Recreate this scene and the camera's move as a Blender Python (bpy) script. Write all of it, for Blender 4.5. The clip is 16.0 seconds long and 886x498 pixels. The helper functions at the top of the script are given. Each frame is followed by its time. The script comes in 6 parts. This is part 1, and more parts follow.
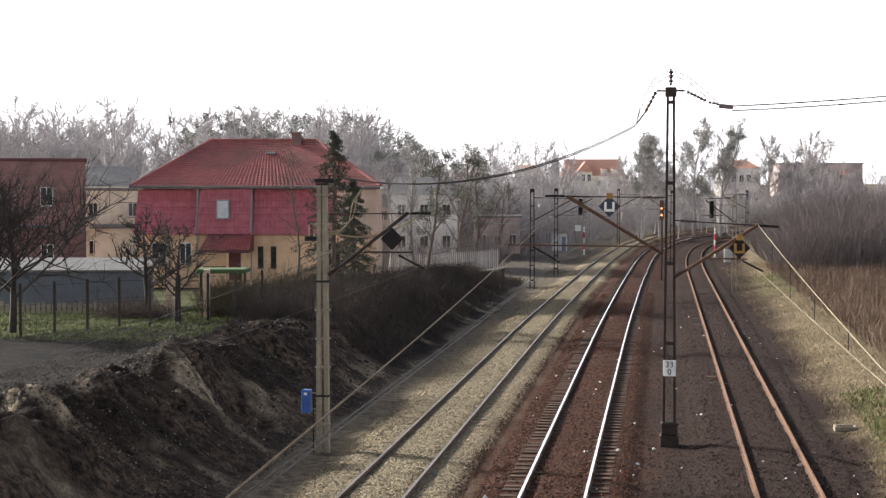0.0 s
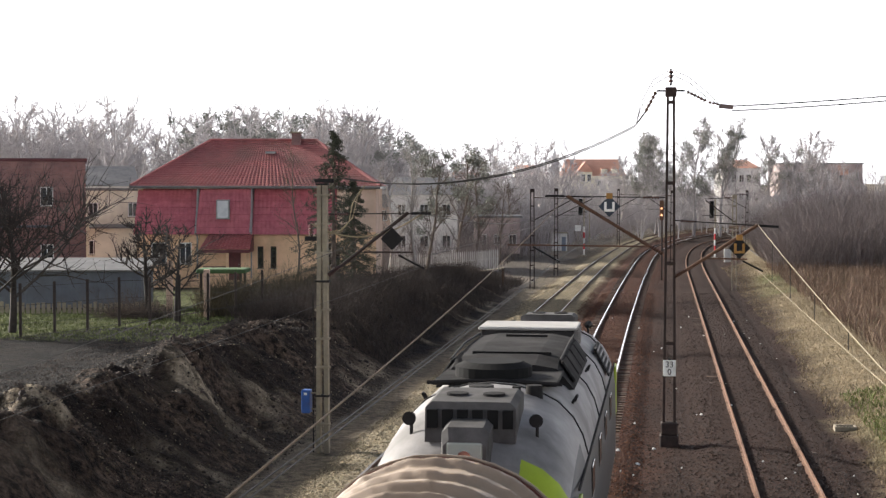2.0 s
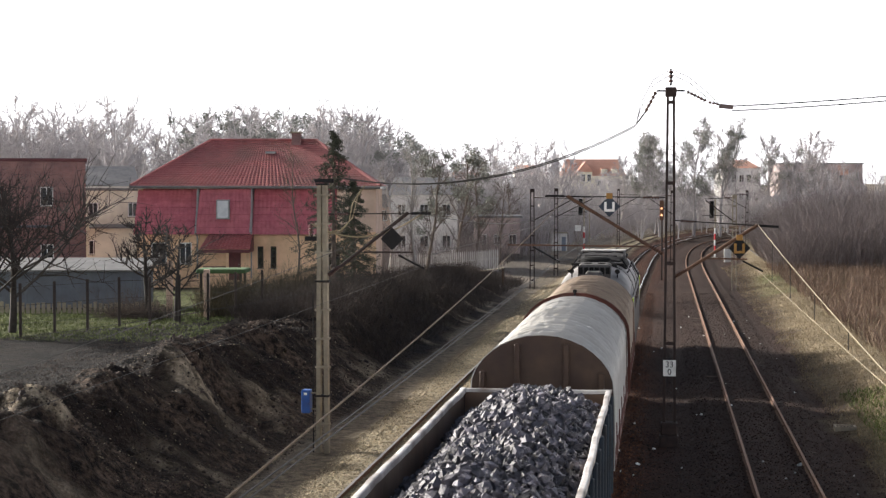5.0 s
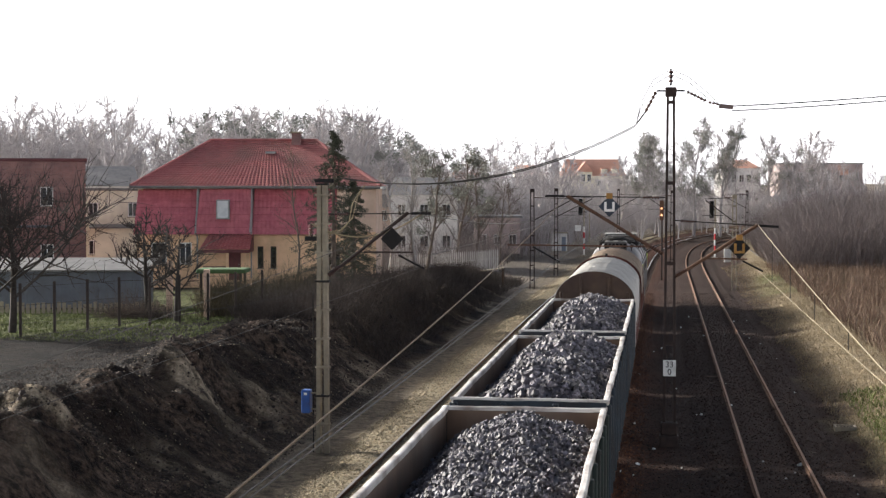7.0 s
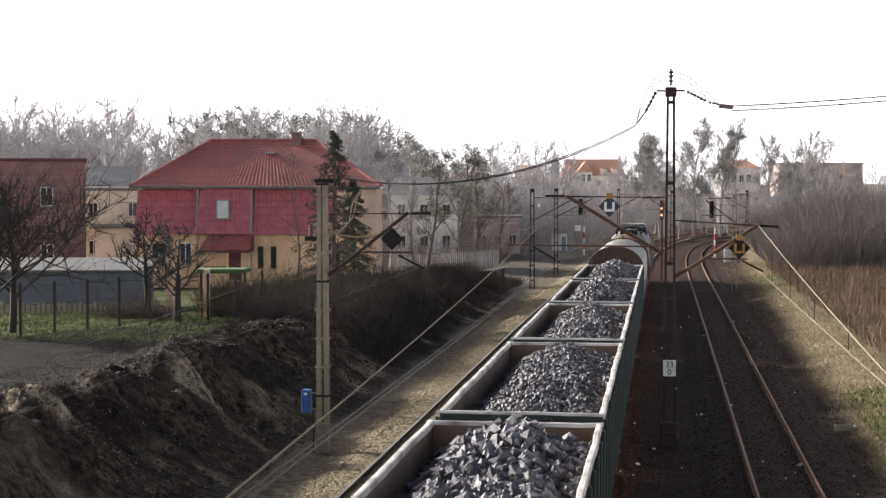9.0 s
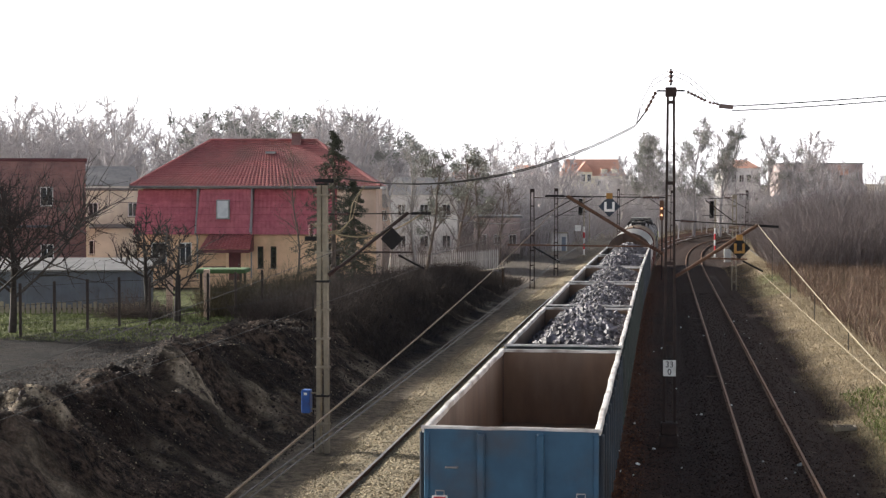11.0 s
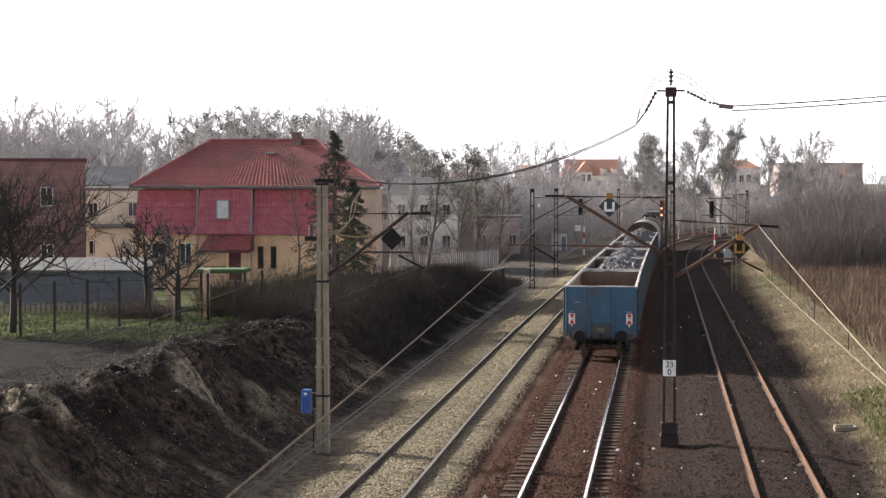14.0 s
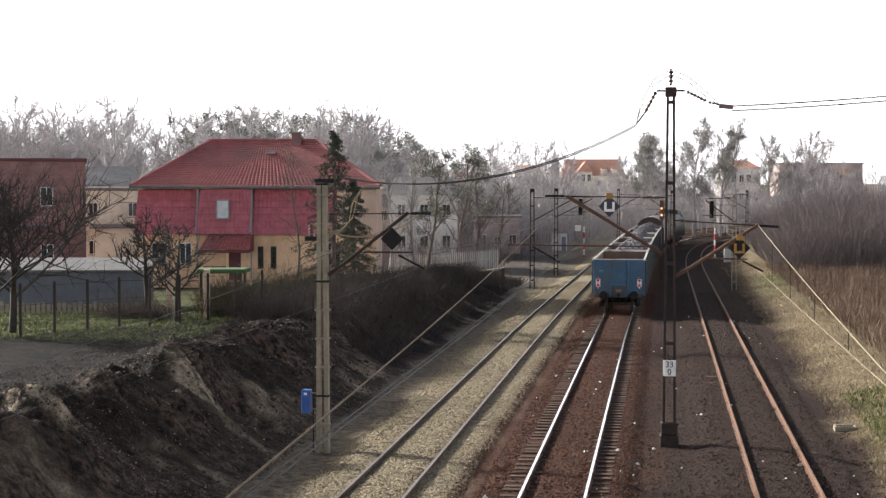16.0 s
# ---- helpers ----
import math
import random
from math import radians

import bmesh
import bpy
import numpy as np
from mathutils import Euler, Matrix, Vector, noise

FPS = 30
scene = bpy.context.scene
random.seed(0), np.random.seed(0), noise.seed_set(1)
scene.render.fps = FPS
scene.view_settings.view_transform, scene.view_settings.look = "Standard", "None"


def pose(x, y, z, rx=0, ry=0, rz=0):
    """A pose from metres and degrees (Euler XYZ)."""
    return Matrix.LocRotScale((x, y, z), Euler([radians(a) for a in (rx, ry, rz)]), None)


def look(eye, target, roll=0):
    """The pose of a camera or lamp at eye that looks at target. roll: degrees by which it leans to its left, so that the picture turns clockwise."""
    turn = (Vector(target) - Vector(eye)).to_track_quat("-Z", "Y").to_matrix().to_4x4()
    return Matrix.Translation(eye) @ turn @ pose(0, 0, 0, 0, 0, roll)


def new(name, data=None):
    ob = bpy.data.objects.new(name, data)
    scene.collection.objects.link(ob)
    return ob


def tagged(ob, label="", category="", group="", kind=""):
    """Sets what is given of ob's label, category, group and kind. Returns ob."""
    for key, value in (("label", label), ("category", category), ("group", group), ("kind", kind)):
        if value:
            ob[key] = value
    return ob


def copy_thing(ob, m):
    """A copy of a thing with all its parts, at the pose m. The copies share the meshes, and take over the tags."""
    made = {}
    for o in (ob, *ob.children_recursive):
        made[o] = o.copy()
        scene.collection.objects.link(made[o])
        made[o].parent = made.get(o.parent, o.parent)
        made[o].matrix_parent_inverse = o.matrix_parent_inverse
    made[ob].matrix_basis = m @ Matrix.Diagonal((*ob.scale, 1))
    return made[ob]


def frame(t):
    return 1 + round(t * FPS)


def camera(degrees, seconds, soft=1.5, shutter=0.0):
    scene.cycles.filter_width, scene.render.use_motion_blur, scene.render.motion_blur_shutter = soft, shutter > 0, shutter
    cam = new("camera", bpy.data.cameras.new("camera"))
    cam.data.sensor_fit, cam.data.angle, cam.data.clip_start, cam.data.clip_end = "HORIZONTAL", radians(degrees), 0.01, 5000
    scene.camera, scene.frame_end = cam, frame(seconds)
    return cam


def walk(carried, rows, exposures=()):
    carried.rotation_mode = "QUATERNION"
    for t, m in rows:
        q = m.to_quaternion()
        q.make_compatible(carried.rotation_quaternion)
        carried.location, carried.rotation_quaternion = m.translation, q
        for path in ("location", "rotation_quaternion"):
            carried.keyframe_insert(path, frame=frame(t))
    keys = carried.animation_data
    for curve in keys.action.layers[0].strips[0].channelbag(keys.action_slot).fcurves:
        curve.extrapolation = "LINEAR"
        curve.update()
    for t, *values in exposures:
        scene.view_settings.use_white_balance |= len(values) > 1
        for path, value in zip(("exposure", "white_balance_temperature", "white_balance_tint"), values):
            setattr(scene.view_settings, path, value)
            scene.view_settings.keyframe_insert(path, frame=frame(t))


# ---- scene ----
EYE_Z = 7.08          # height of the lens over the rail heads
TURN = 7.97           # the view leans this far left of the straight track
cam = camera(31.66, 16.0, soft=1.35, shutter=0.12)
STAND = pose(0, 0, EYE_Z, 90 - 2.175, 0, TURN)
walk(cam, [(0.0, STAND), (16.0, STAND)])

# ---- world and sun ----
SUN_TO = Vector((-0.985, 0.5, 0.445)).normalized()
world = bpy.data.worlds.new("hazy_winter_sky")
scene.world = world
world.use_nodes = True
wn = world.node_tree.nodes
wl = world.node_tree.links
wn.clear()
w_out = wn.new("ShaderNodeOutputWorld")
w_bg = wn.new("ShaderNodeBackground")
w_sky = wn.new("ShaderNodeTexSky")
w_sky.sky_type = "NISHITA"
w_sky.sun_disc = False
w_sky.sun_elevation = math.asin(SUN_TO.z)
w_sky.sun_rotation = math.atan2(SUN_TO.x, SUN_TO.y)
w_sky.air_density, w_sky.dust_density, w_sky.ozone_density = 1.0, 6.0, 1.0
w_haze = wn.new("ShaderNodeMixRGB")
w_haze.inputs[2].default_value = (18.5, 18.2, 19.0, 1)
# the haze is thick along the horizon and thins out overhead
w_co = wn.new("ShaderNodeTexCoord")
w_xyz = wn.new("ShaderNodeSeparateXYZ")
w_thin = wn.new("ShaderNodeMapRange")
w_thin.inputs["From Min"].default_value, w_thin.inputs["From Max"].default_value = 0.17, 0.34
w_thin.inputs["To Min"].default_value, w_thin.inputs["To Max"].default_value = 0.98, 0.0
wl.new(w_co.outputs["Generated"], w_xyz.inputs[0])
wl.new(w_xyz.outputs["Z"], w_thin.inputs["Value"])
wl.new(w_thin.outputs[0], w_haze.inputs[0])
wl.new(w_sky.outputs[0], w_haze.inputs[1])
wl.new(w_haze.outputs[0], w_bg.inputs[0])
w_bg.inputs[1].default_value = 0.052
wl.new(w_bg.outputs[0], w_out.inputs[0])
sun = new("sun", bpy.data.lights.new("sun", "SUN"))
sun.data.energy = 4.2
sun.data.angle = radians(4.5)
sun.data.color = (1.0, 0.96, 0.9)
sun.matrix_world = look(SUN_TO * 100, (0, 0, 0))
scene.view_settings.exposure = 1.18


# ---- materials ----
def mat(name, a, b=None, scale=3.0, rough=0.8, metal=0.0, bump=0.0, fine=None, dirt=None, dirt_scale=0.6, dirt_amount=0.5, vary=0.0, stretch=(1, 1, 1), spec=0.5, shade=None):
    """Two colours mixed by a fine noise, with stains of a third at a larger scale; vary changes piece by piece."""
    m = bpy.data.materials.new(name)
    m.use_nodes = True
    n, l = m.node_tree.nodes, m.node_tree.links
    p = n["Principled BSDF"]
    p.inputs["Roughness"].default_value = rough
    p.inputs["Metallic"].default_value = metal
    p.inputs["Specular IOR Level"].default_value = spec
    b = b or tuple(c * 0.7 for c in a)
    co = n.new("ShaderNodeTexCoord")
    mp = n.new("ShaderNodeMapping")
    mp.inputs["Scale"].default_value = stretch
    l.new(co.outputs["Object"], mp.inputs["Vector"])
    t = n.new("ShaderNodeTexNoise")
    t.inputs["Scale"].default_value = scale
    t.inputs["Detail"].default_value = 6
    t.inputs["Roughness"].default_value = 0.65
    l.new(mp.outputs[0], t.inputs["Vector"])
    ramp = n.new("ShaderNodeValToRGB")
    ramp.color_ramp.elements[0].position, ramp.color_ramp.elements[1].position = 0.35, 0.68
    ramp.color_ramp.elements[0].color, ramp.color_ramp.elements[1].color = (*b, 1), (*a, 1)
    l.new(t.outputs[0], ramp.inputs[0])
    col = ramp.outputs[0]
    if dirt:
        d = n.new("ShaderNodeTexNoise")
        d.inputs["Scale"].default_value = dirt_scale
        d.inputs["Detail"].default_value = 8
        l.new(mp.outputs[0], d.inputs["Vector"])
        r2 = n.new("ShaderNodeValToRGB")
        r2.color_ramp.elements[0].position, r2.color_ramp.elements[1].position = 0.45, 0.7
        r2.color_ramp.elements[1].color = (dirt_amount,) * 3 + (1,)
        r2.color_ramp.elements[0].color = (0, 0, 0, 1)
        l.new(d.outputs[0], r2.inputs[0])
        mx = n.new("ShaderNodeMixRGB")
        mx.inputs[2].default_value = (*dirt, 1)
        l.new(r2.outputs[0], mx.inputs[0])
        l.new(col, mx.inputs[1])
        col = mx.outputs[0]
    if vary:
        if shade == "island":
            g = n.new("ShaderNodeNewGeometry")
            rnd = g.outputs["Random Per Island"]
        else:
            g = n.new("ShaderNodeObjectInfo")
            rnd = g.outputs["Random"]
        hs = n.new("ShaderNodeHueSaturation")
        mr = n.new("ShaderNodeMapRange")
        mr.inputs["To Min"].default_value, mr.inputs["To Max"].default_value = 1 - vary, 1 + vary
        l.new(rnd, mr.inputs["Value"])
        l.new(mr.outputs[0], hs.inputs["Value"])
        l.new(col, hs.inputs["Color"])
        col = hs.outputs[0]
    l.new(col, p.inputs["Base Color"])
    if bump:
        f = n.new("ShaderNodeTexNoise")
        f.inputs["Scale"].default_value = fine or scale * 4
        f.inputs["Detail"].default_value = 5
        l.new(mp.outputs[0], f.inputs["Vector"])
        bp = n.new("ShaderNodeBump")
        bp.inputs["Strength"].default_value = min(1.0, bump)
        bp.inputs["Distance"].default_value = 0.03 * max(1.0, bump)
        l.new(f.outputs[0], bp.inputs["Height"])
        l.new(bp.outputs[0], p.inputs["Normal"])
    return m


M = {}
M["rail_side"] = mat("rusty_rail", (0.16, 0.075, 0.04), (0.07, 0.035, 0.022), 8, 0.85, bump=0.3)
M["rail_top"] = mat("polished_rail", (0.8, 0.8, 0.8), (0.7, 0.7, 0.71), 2, 0.2, 1.0)
M["rail_dull"] = mat("dull_rail_top", (0.34, 0.32, 0.3), (0.24, 0.225, 0.21), 2, 0.42, 1.0)
M["rail_rust"] = mat("brown_rail_top", (0.30, 0.155, 0.09), (0.2, 0.1, 0.06), 5, 0.7, bump=0.3)
M["sleeper"] = mat("weathered_sleeper", (0.1, 0.056, 0.034), (0.045, 0.028, 0.02), 5, 0.9, bump=0.5, vary=0.3, stretch=(0.4, 4, 1))
M["sleeper_pale"] = mat("pale_sleeper", (0.3, 0.24, 0.15), (0.16, 0.125, 0.08), 5, 0.9, bump=0.5, vary=0.25, stretch=(0.4, 4, 1))
M["steel"] = mat("rusty_mast_steel", (0.05, 0.03, 0.025), (0.024, 0.016, 0.014), 4, 0.8, 0.2, bump=0.3)
M["rust"] = mat("rust_brown_steel", (0.16, 0.08, 0.045), (0.07, 0.036, 0.024), 4, 0.8, 0.1, bump=0.3)
M["dark"] = mat("dark_iron", (0.022, 0.02, 0.02), (0.012, 0.011, 0.011), 4, 0.75, spec=0.25)
M["wire"] = mat("copper_wire", (0.13, 0.085, 0.05), (0.07, 0.045, 0.032), 2, 0.6, 0.4)
M["wire_pale"] = mat("pale_cable", (0.36, 0.29, 0.17), (0.22, 0.18, 0.11), 2, 0.7)
M["wire_tan"] = mat("brown_stranded_wire", (0.17, 0.115, 0.06), (0.09, 0.06, 0.035), 6, 0.7)
M["wire_dark"] = mat("dark_cable", (0.05, 0.045, 0.04), None, 2, 0.6, 0.3)
M["concrete"] = mat("weathered_concrete", (0.36, 0.31, 0.23), (0.22, 0.19, 0.14), 3, 0.9, bump=0.4, dirt=(0.12, 0.1, 0.08), dirt_scale=1.2)
M["white"] = mat("white_paint", (0.8, 0.8, 0.78), (0.7, 0.7, 0.68), 3, 0.6, dirt=(0.45, 0.42, 0.38), dirt_scale=4, dirt_amount=0.4)
M["black"] = mat("black_paint", (0.012, 0.012, 0.012), None, 3, 0.8, spec=0.15)
M["red"] = mat("red_paint", (0.62, 0.03, 0.03), (0.5, 0.025, 0.03), 3, 0.5)
M["blue_box"] = mat("blue_enamel", (0.03, 0.12, 0.42), (0.02, 0.09, 0.34), 4, 0.45, dirt=(0.05, 0.05, 0.06), dirt_scale=5, dirt_amount=0.4)
M["yellow"] = mat("ochre_paint", (0.7, 0.42, 0.06), (0.55, 0.32, 0.05), 3, 0.6)
M["insulator"] = mat("brown_glaze", (0.09, 0.045, 0.035), (0.06, 0.03, 0.025), 3, 0.25)
M["signal_blue"] = mat("dark_blue_plate", (0.02, 0.035, 0.06), (0.015, 0.025, 0.04), 3, 0.5)


# ---- small mesh kit ----
def part(name, bm, material, parent=None, label=""):
    """Link a bmesh, or (verts, faces), as one mesh object, under a thing or a part."""
    me = bpy.data.meshes.new(name)
    if isinstance(bm, bmesh.types.BMesh):
        bm.to_mesh(me)
        bm.free()
    else:
        v, f = bm
        me.from_pydata([tuple(p) for p in v], [], [tuple(p) for p in f])
    for m in material if isinstance(material, (list, tuple)) else [material]:
        me.materials.append(m)
    ob = new(name, me)
    ob.parent = parent
    return tagged(ob, label)


def thing(name, m, label, category, group="", kind=""):
    ob = new(name)
    ob.empty_display_size = 0.2
    ob.matrix_world = m
    return tagged(ob, label, category, group, kind)


def smooth(ob, on=True):
    ob.data.polygons.foreach_set("use_smooth", [on] * len(ob.data.polygons))
    return ob


def box(x0, x1, y0, y1, z0, z1, bevel=0.0, bm=None, turn=None):
    """An axis-aligned box, bevelled; turn: a matrix for it."""
    out = bm or bmesh.new()
    r = bmesh.ops.create_cube(out, size=1)
    mm = Matrix.Translation(((x0 + x1) / 2, (y0 + y1) / 2, (z0 + z1) / 2)) @ Matrix.Diagonal((abs(x1 - x0), abs(y1 - y0), abs(z1 - z0), 1))
    bmesh.ops.transform(out, matrix=(turn @ mm) if turn else mm, verts=r["verts"])
    if bevel:
        es = {e for v in r["verts"] for e in v.link_edges}
        bmesh.ops.bevel(out, geom=list(es), offset=bevel, segments=1, affect="EDGES")
    return out


def rod(p, q, r, r2=None, n=8, bm=None):
    """A round bar from p to q."""
    out = bm or bmesh.new()
    p, q = Vector(p), Vector(q)
    c = bmesh.ops.create_cone(out, cap_ends=True, segments=n, radius1=r, radius2=r if r2 is None else r2, depth=(q - p).length)
    m = Matrix.Translation((p + q) / 2) @ (q - p).to_track_quat("Z", "Y").to_matrix().to_4x4()
    bmesh.ops.transform(out, matrix=m, verts=c["verts"])
    return out


def beam(p, q, w, h, bm=None):
    """A square bar from p to q, w wide and h deep."""
    out = bm or bmesh.new()
    p, q = Vector(p), Vector(q)
    m = Matrix.Translation((p + q) / 2) @ (q - p).to_track_quat("Z", "Y").to_matrix().to_4x4()
    return box(-w / 2, w / 2, -h / 2, h / 2, -(q - p).length / 2, (q - p).length / 2, bm=out, turn=m)


def tube(points, r, n=5, bm=None):
    """A bent round bar along points."""
    out = bm or bmesh.new()
    pts = [Vector(p) for p in points]
    rings = []
    for i, p in enumerate(pts):
        d = (pts[min(i + 1, len(pts) - 1)] - pts[max(i - 1, 0)]).normalized()
        s = d.cross(Vector((0, 0, 1)))
        s = (s if s.length > 1e-3 else Vector((1, 0, 0))).normalized()
        u = s.cross(d)
        rings.append([out.verts.new(p + s * r * math.cos(a) + u * r * math.sin(a)) for a in [2 * math.pi * k / n for k in range(n)]])
    for a, b in zip(rings, rings[1:]):
        for k in range(n):
            out.faces.new((a[k], a[(k + 1) % n], b[(k + 1) % n], b[k]))
    return out


def hang(p, q, sag, n=14):
    p, q = Vector(p), Vector(q)
    return [p.lerp(q, i / n) - Vector((0, 0, sag * 4 * (i / n) * (1 - i / n))) for i in range(n + 1)]


def loft(sections, cap=True, closed=True):
    """Skin closed outlines of equal length, one after the other."""
    bm = bmesh.new()
    rings = [[bm.verts.new(p) for p in s] for s in sections]
    n = len(rings[0])
    for a, b in zip(rings, rings[1:]):
        for k in range(n if closed else n - 1):
            bm.faces.new((a[k], a[(k + 1) % n], b[(k + 1) % n], b[k]))
    if cap and closed:
        bm.faces.new(rings[0][::-1])
        bm.faces.new(rings[-1])
    bmesh.ops.recalc_face_normals(bm, faces=bm.faces)
    return bm


def town(u, v, z=0.0, rz=0.0):
    """A pose in the frame that the houses share: u across, v into the distance."""
    a = radians(TURN)
    return pose(u * math.cos(a) - v * math.sin(a), u * math.sin(a) + v * math.cos(a), z, 0, 0, TURN + rz)


def smoothstep(a, b, x):
    t = np.clip((x - a) / (b - a), 0, 1)
    return t * t * (3 - 2 * t)


# ---- the track's line ----
BENDS = {
    1: ((-400, 0), (84, 0), (120, 0.35), (155, 0.8), (203, 2.3), (247, 5.7), (268, 9.6), (288, 14.4), (320, 24), (420, 62)),
    2: ((-400, 0), (82, 0), (120, 0.25), (166, 0.85), (194, 2.0), (225, 5.0), (250, 9.4), (288, 19), (320, 29), (420, 68)),
    3: ((-400, 0), (150, 0), (174, 0.5), (196, 1.6), (216, 3.8), (240, 8.0), (288, 20), (320, 31), (420, 72)),
}
TRACK_X = {1: -6.62, 2: -2.48, 3: 3.0}
GAUGE = 1.51
LINE_Y = np.arange(-300.0, 430.0, 1.0)
_k = np.exp(-0.5 * (np.arange(-24, 25) / 8.0) ** 2)
_k /= _k.sum()
LINE = {}
for _t, _rows in BENDS.items():
    _v = np.interp(LINE_Y, [r[0] for r in _rows], [r[1] for r in _rows])
    LINE[_t] = np.convolve(np.pad(_v, 24, mode="edge"), _k, mode="valid") + TRACK_X[_t]


def track_x(track, y):
    return np.interp(y, LINE_Y, LINE[track])


# ---- ground ----
def fbm(x, y, scale, seed=0, octaves=4):
    """Value noise over arrays, about -1 to 1."""
    rng = np.random.RandomState(seed)
    out, amp, tot = np.zeros_like(x, dtype=float), 1.0, 0.0
    for _ in range(octaves):
        g = rng.rand(128, 128)
        fx, fy = x / scale, y / scale
        ix, iy = np.floor(fx).astype(int), np.floor(fy).astype(int)
        tx, ty = fx - ix, fy - iy
        tx, ty = tx * tx * (3 - 2 * tx), ty * ty * (3 - 2 * ty)
        a, b = g[ix % 128, iy % 128], g[(ix + 1) % 128, iy % 128]
        c, d = g[ix % 128, (iy + 1) % 128], g[(ix + 1) % 128, (iy + 1) % 128]
        out += amp * ((a * (1 - tx) + b * tx) * (1 - ty) + (c * (1 - tx) + d * tx) * ty)
        tot += amp
        amp *= 0.5
        scale *= 0.5
    return out / tot * 2 - 1


HEAPS = (   # place, spread along and across the track, height of the spoil heaps and gullies
    (-13.5, 42.6, 0.75, 1.1, 0.85), (-12.6, 41.4, 0.6, 0.9, 0.35), (-14.0, 33.6, 1.1, 1.0, 0.75), (-13.9, 38.4, 0.9, 1.3, 0.5),
    (-15.2, 45.8, 1.3, 1.5, 0.35), (-14.6, 52.0, 1.5, 3.0, 0.3), (-12.6, 36.1, 0.9, 0.7, -0.55), (-12.4, 44.9, 1.0, 0.8, -0.7), (-13.0, 48.0, 1.2, 1.0, -0.45),
)


def ground_z(x, y):
    """Height of the ground: ballast bed, cutting and garden terrace on one side, low grassy bank on the other."""
    if np.ndim(x) == 0:
        return ground_z(np.array([x], float), np.array([y], float))[0]
    x, y = np.asarray(x, float), np.asarray(y, float)
    bend = track_x(1, y) - TRACK_X[1]
    xs = x - bend
    bed = -0.28 + 0.0 * x
    for t in (1, 2, 3):
        d = np.abs(x - track_x(t, y))
        # stones lie heaped between the rails and half bury the sleepers
        heap_up = 0.05 * (1 - smoothstep(0.45, 0.75, d)) + 0.018 * fbm(x, y, 0.9, 50 + t)
        bed = np.maximum(bed, (-0.158, -0.136, -0.158, -0.15)[t] + heap_up - 0.3 * np.clip(d - 1.6, 0, 3))
    foot = -10.1 + 0.35 * fbm(x * 0.6, y, 5.0, 3)
    crest = -14.3 + 0.9 * fbm(x * 0.9 + 9.0, y, 4.0, 4)
    fade = 1 - smoothstep(104, 128, y)
    climb = smoothstep(0, 1, (foot - xs) / np.maximum(foot - crest, 0.5))
    top = 1.75 - 0.02 * np.clip(y - 64, 0, 46) - 0.35 * smoothstep(-15, -19, xs)
    left = climb * (top + 0.3) * (0.12 + 0.88 * fade)
    lumpy = 0.32 - 0.75 * np.abs(fbm(x + 3.0, y, 2.3, 15, 5))
    rough = climb * fade * (0.4 * fbm(x, y, 1.9, 5) + lumpy + 0.34 * fbm(x, y, 0.7, 6, 5))
    # tipped spoil heaps along the crest, with gullies washed out between them
    heap = 0.0 * x
    for hx, hy, sx, sy, lift in HEAPS:
        heap = heap + lift * np.exp(-(((xs - hx) / sx) ** 2 + ((y - hy) / sy) ** 2))
    rough = rough * (1 - 0.85 * smoothstep(-14.2, -16.5, xs)) + heap
    right = 0.55 * smoothstep(4.8, 8.5, xs) + 0.1 * fbm(x, y, 3.0, 8) * smoothstep(4.4, 6, xs)
    far = smoothstep(170, 420, y) * 2.0 + smoothstep(420, 1500, y) * 10
    return np.where(xs < -8.5, np.maximum(bed, -0.28 + left + rough), bed + right) + far * smoothstep(12, 60, np.abs(xs))


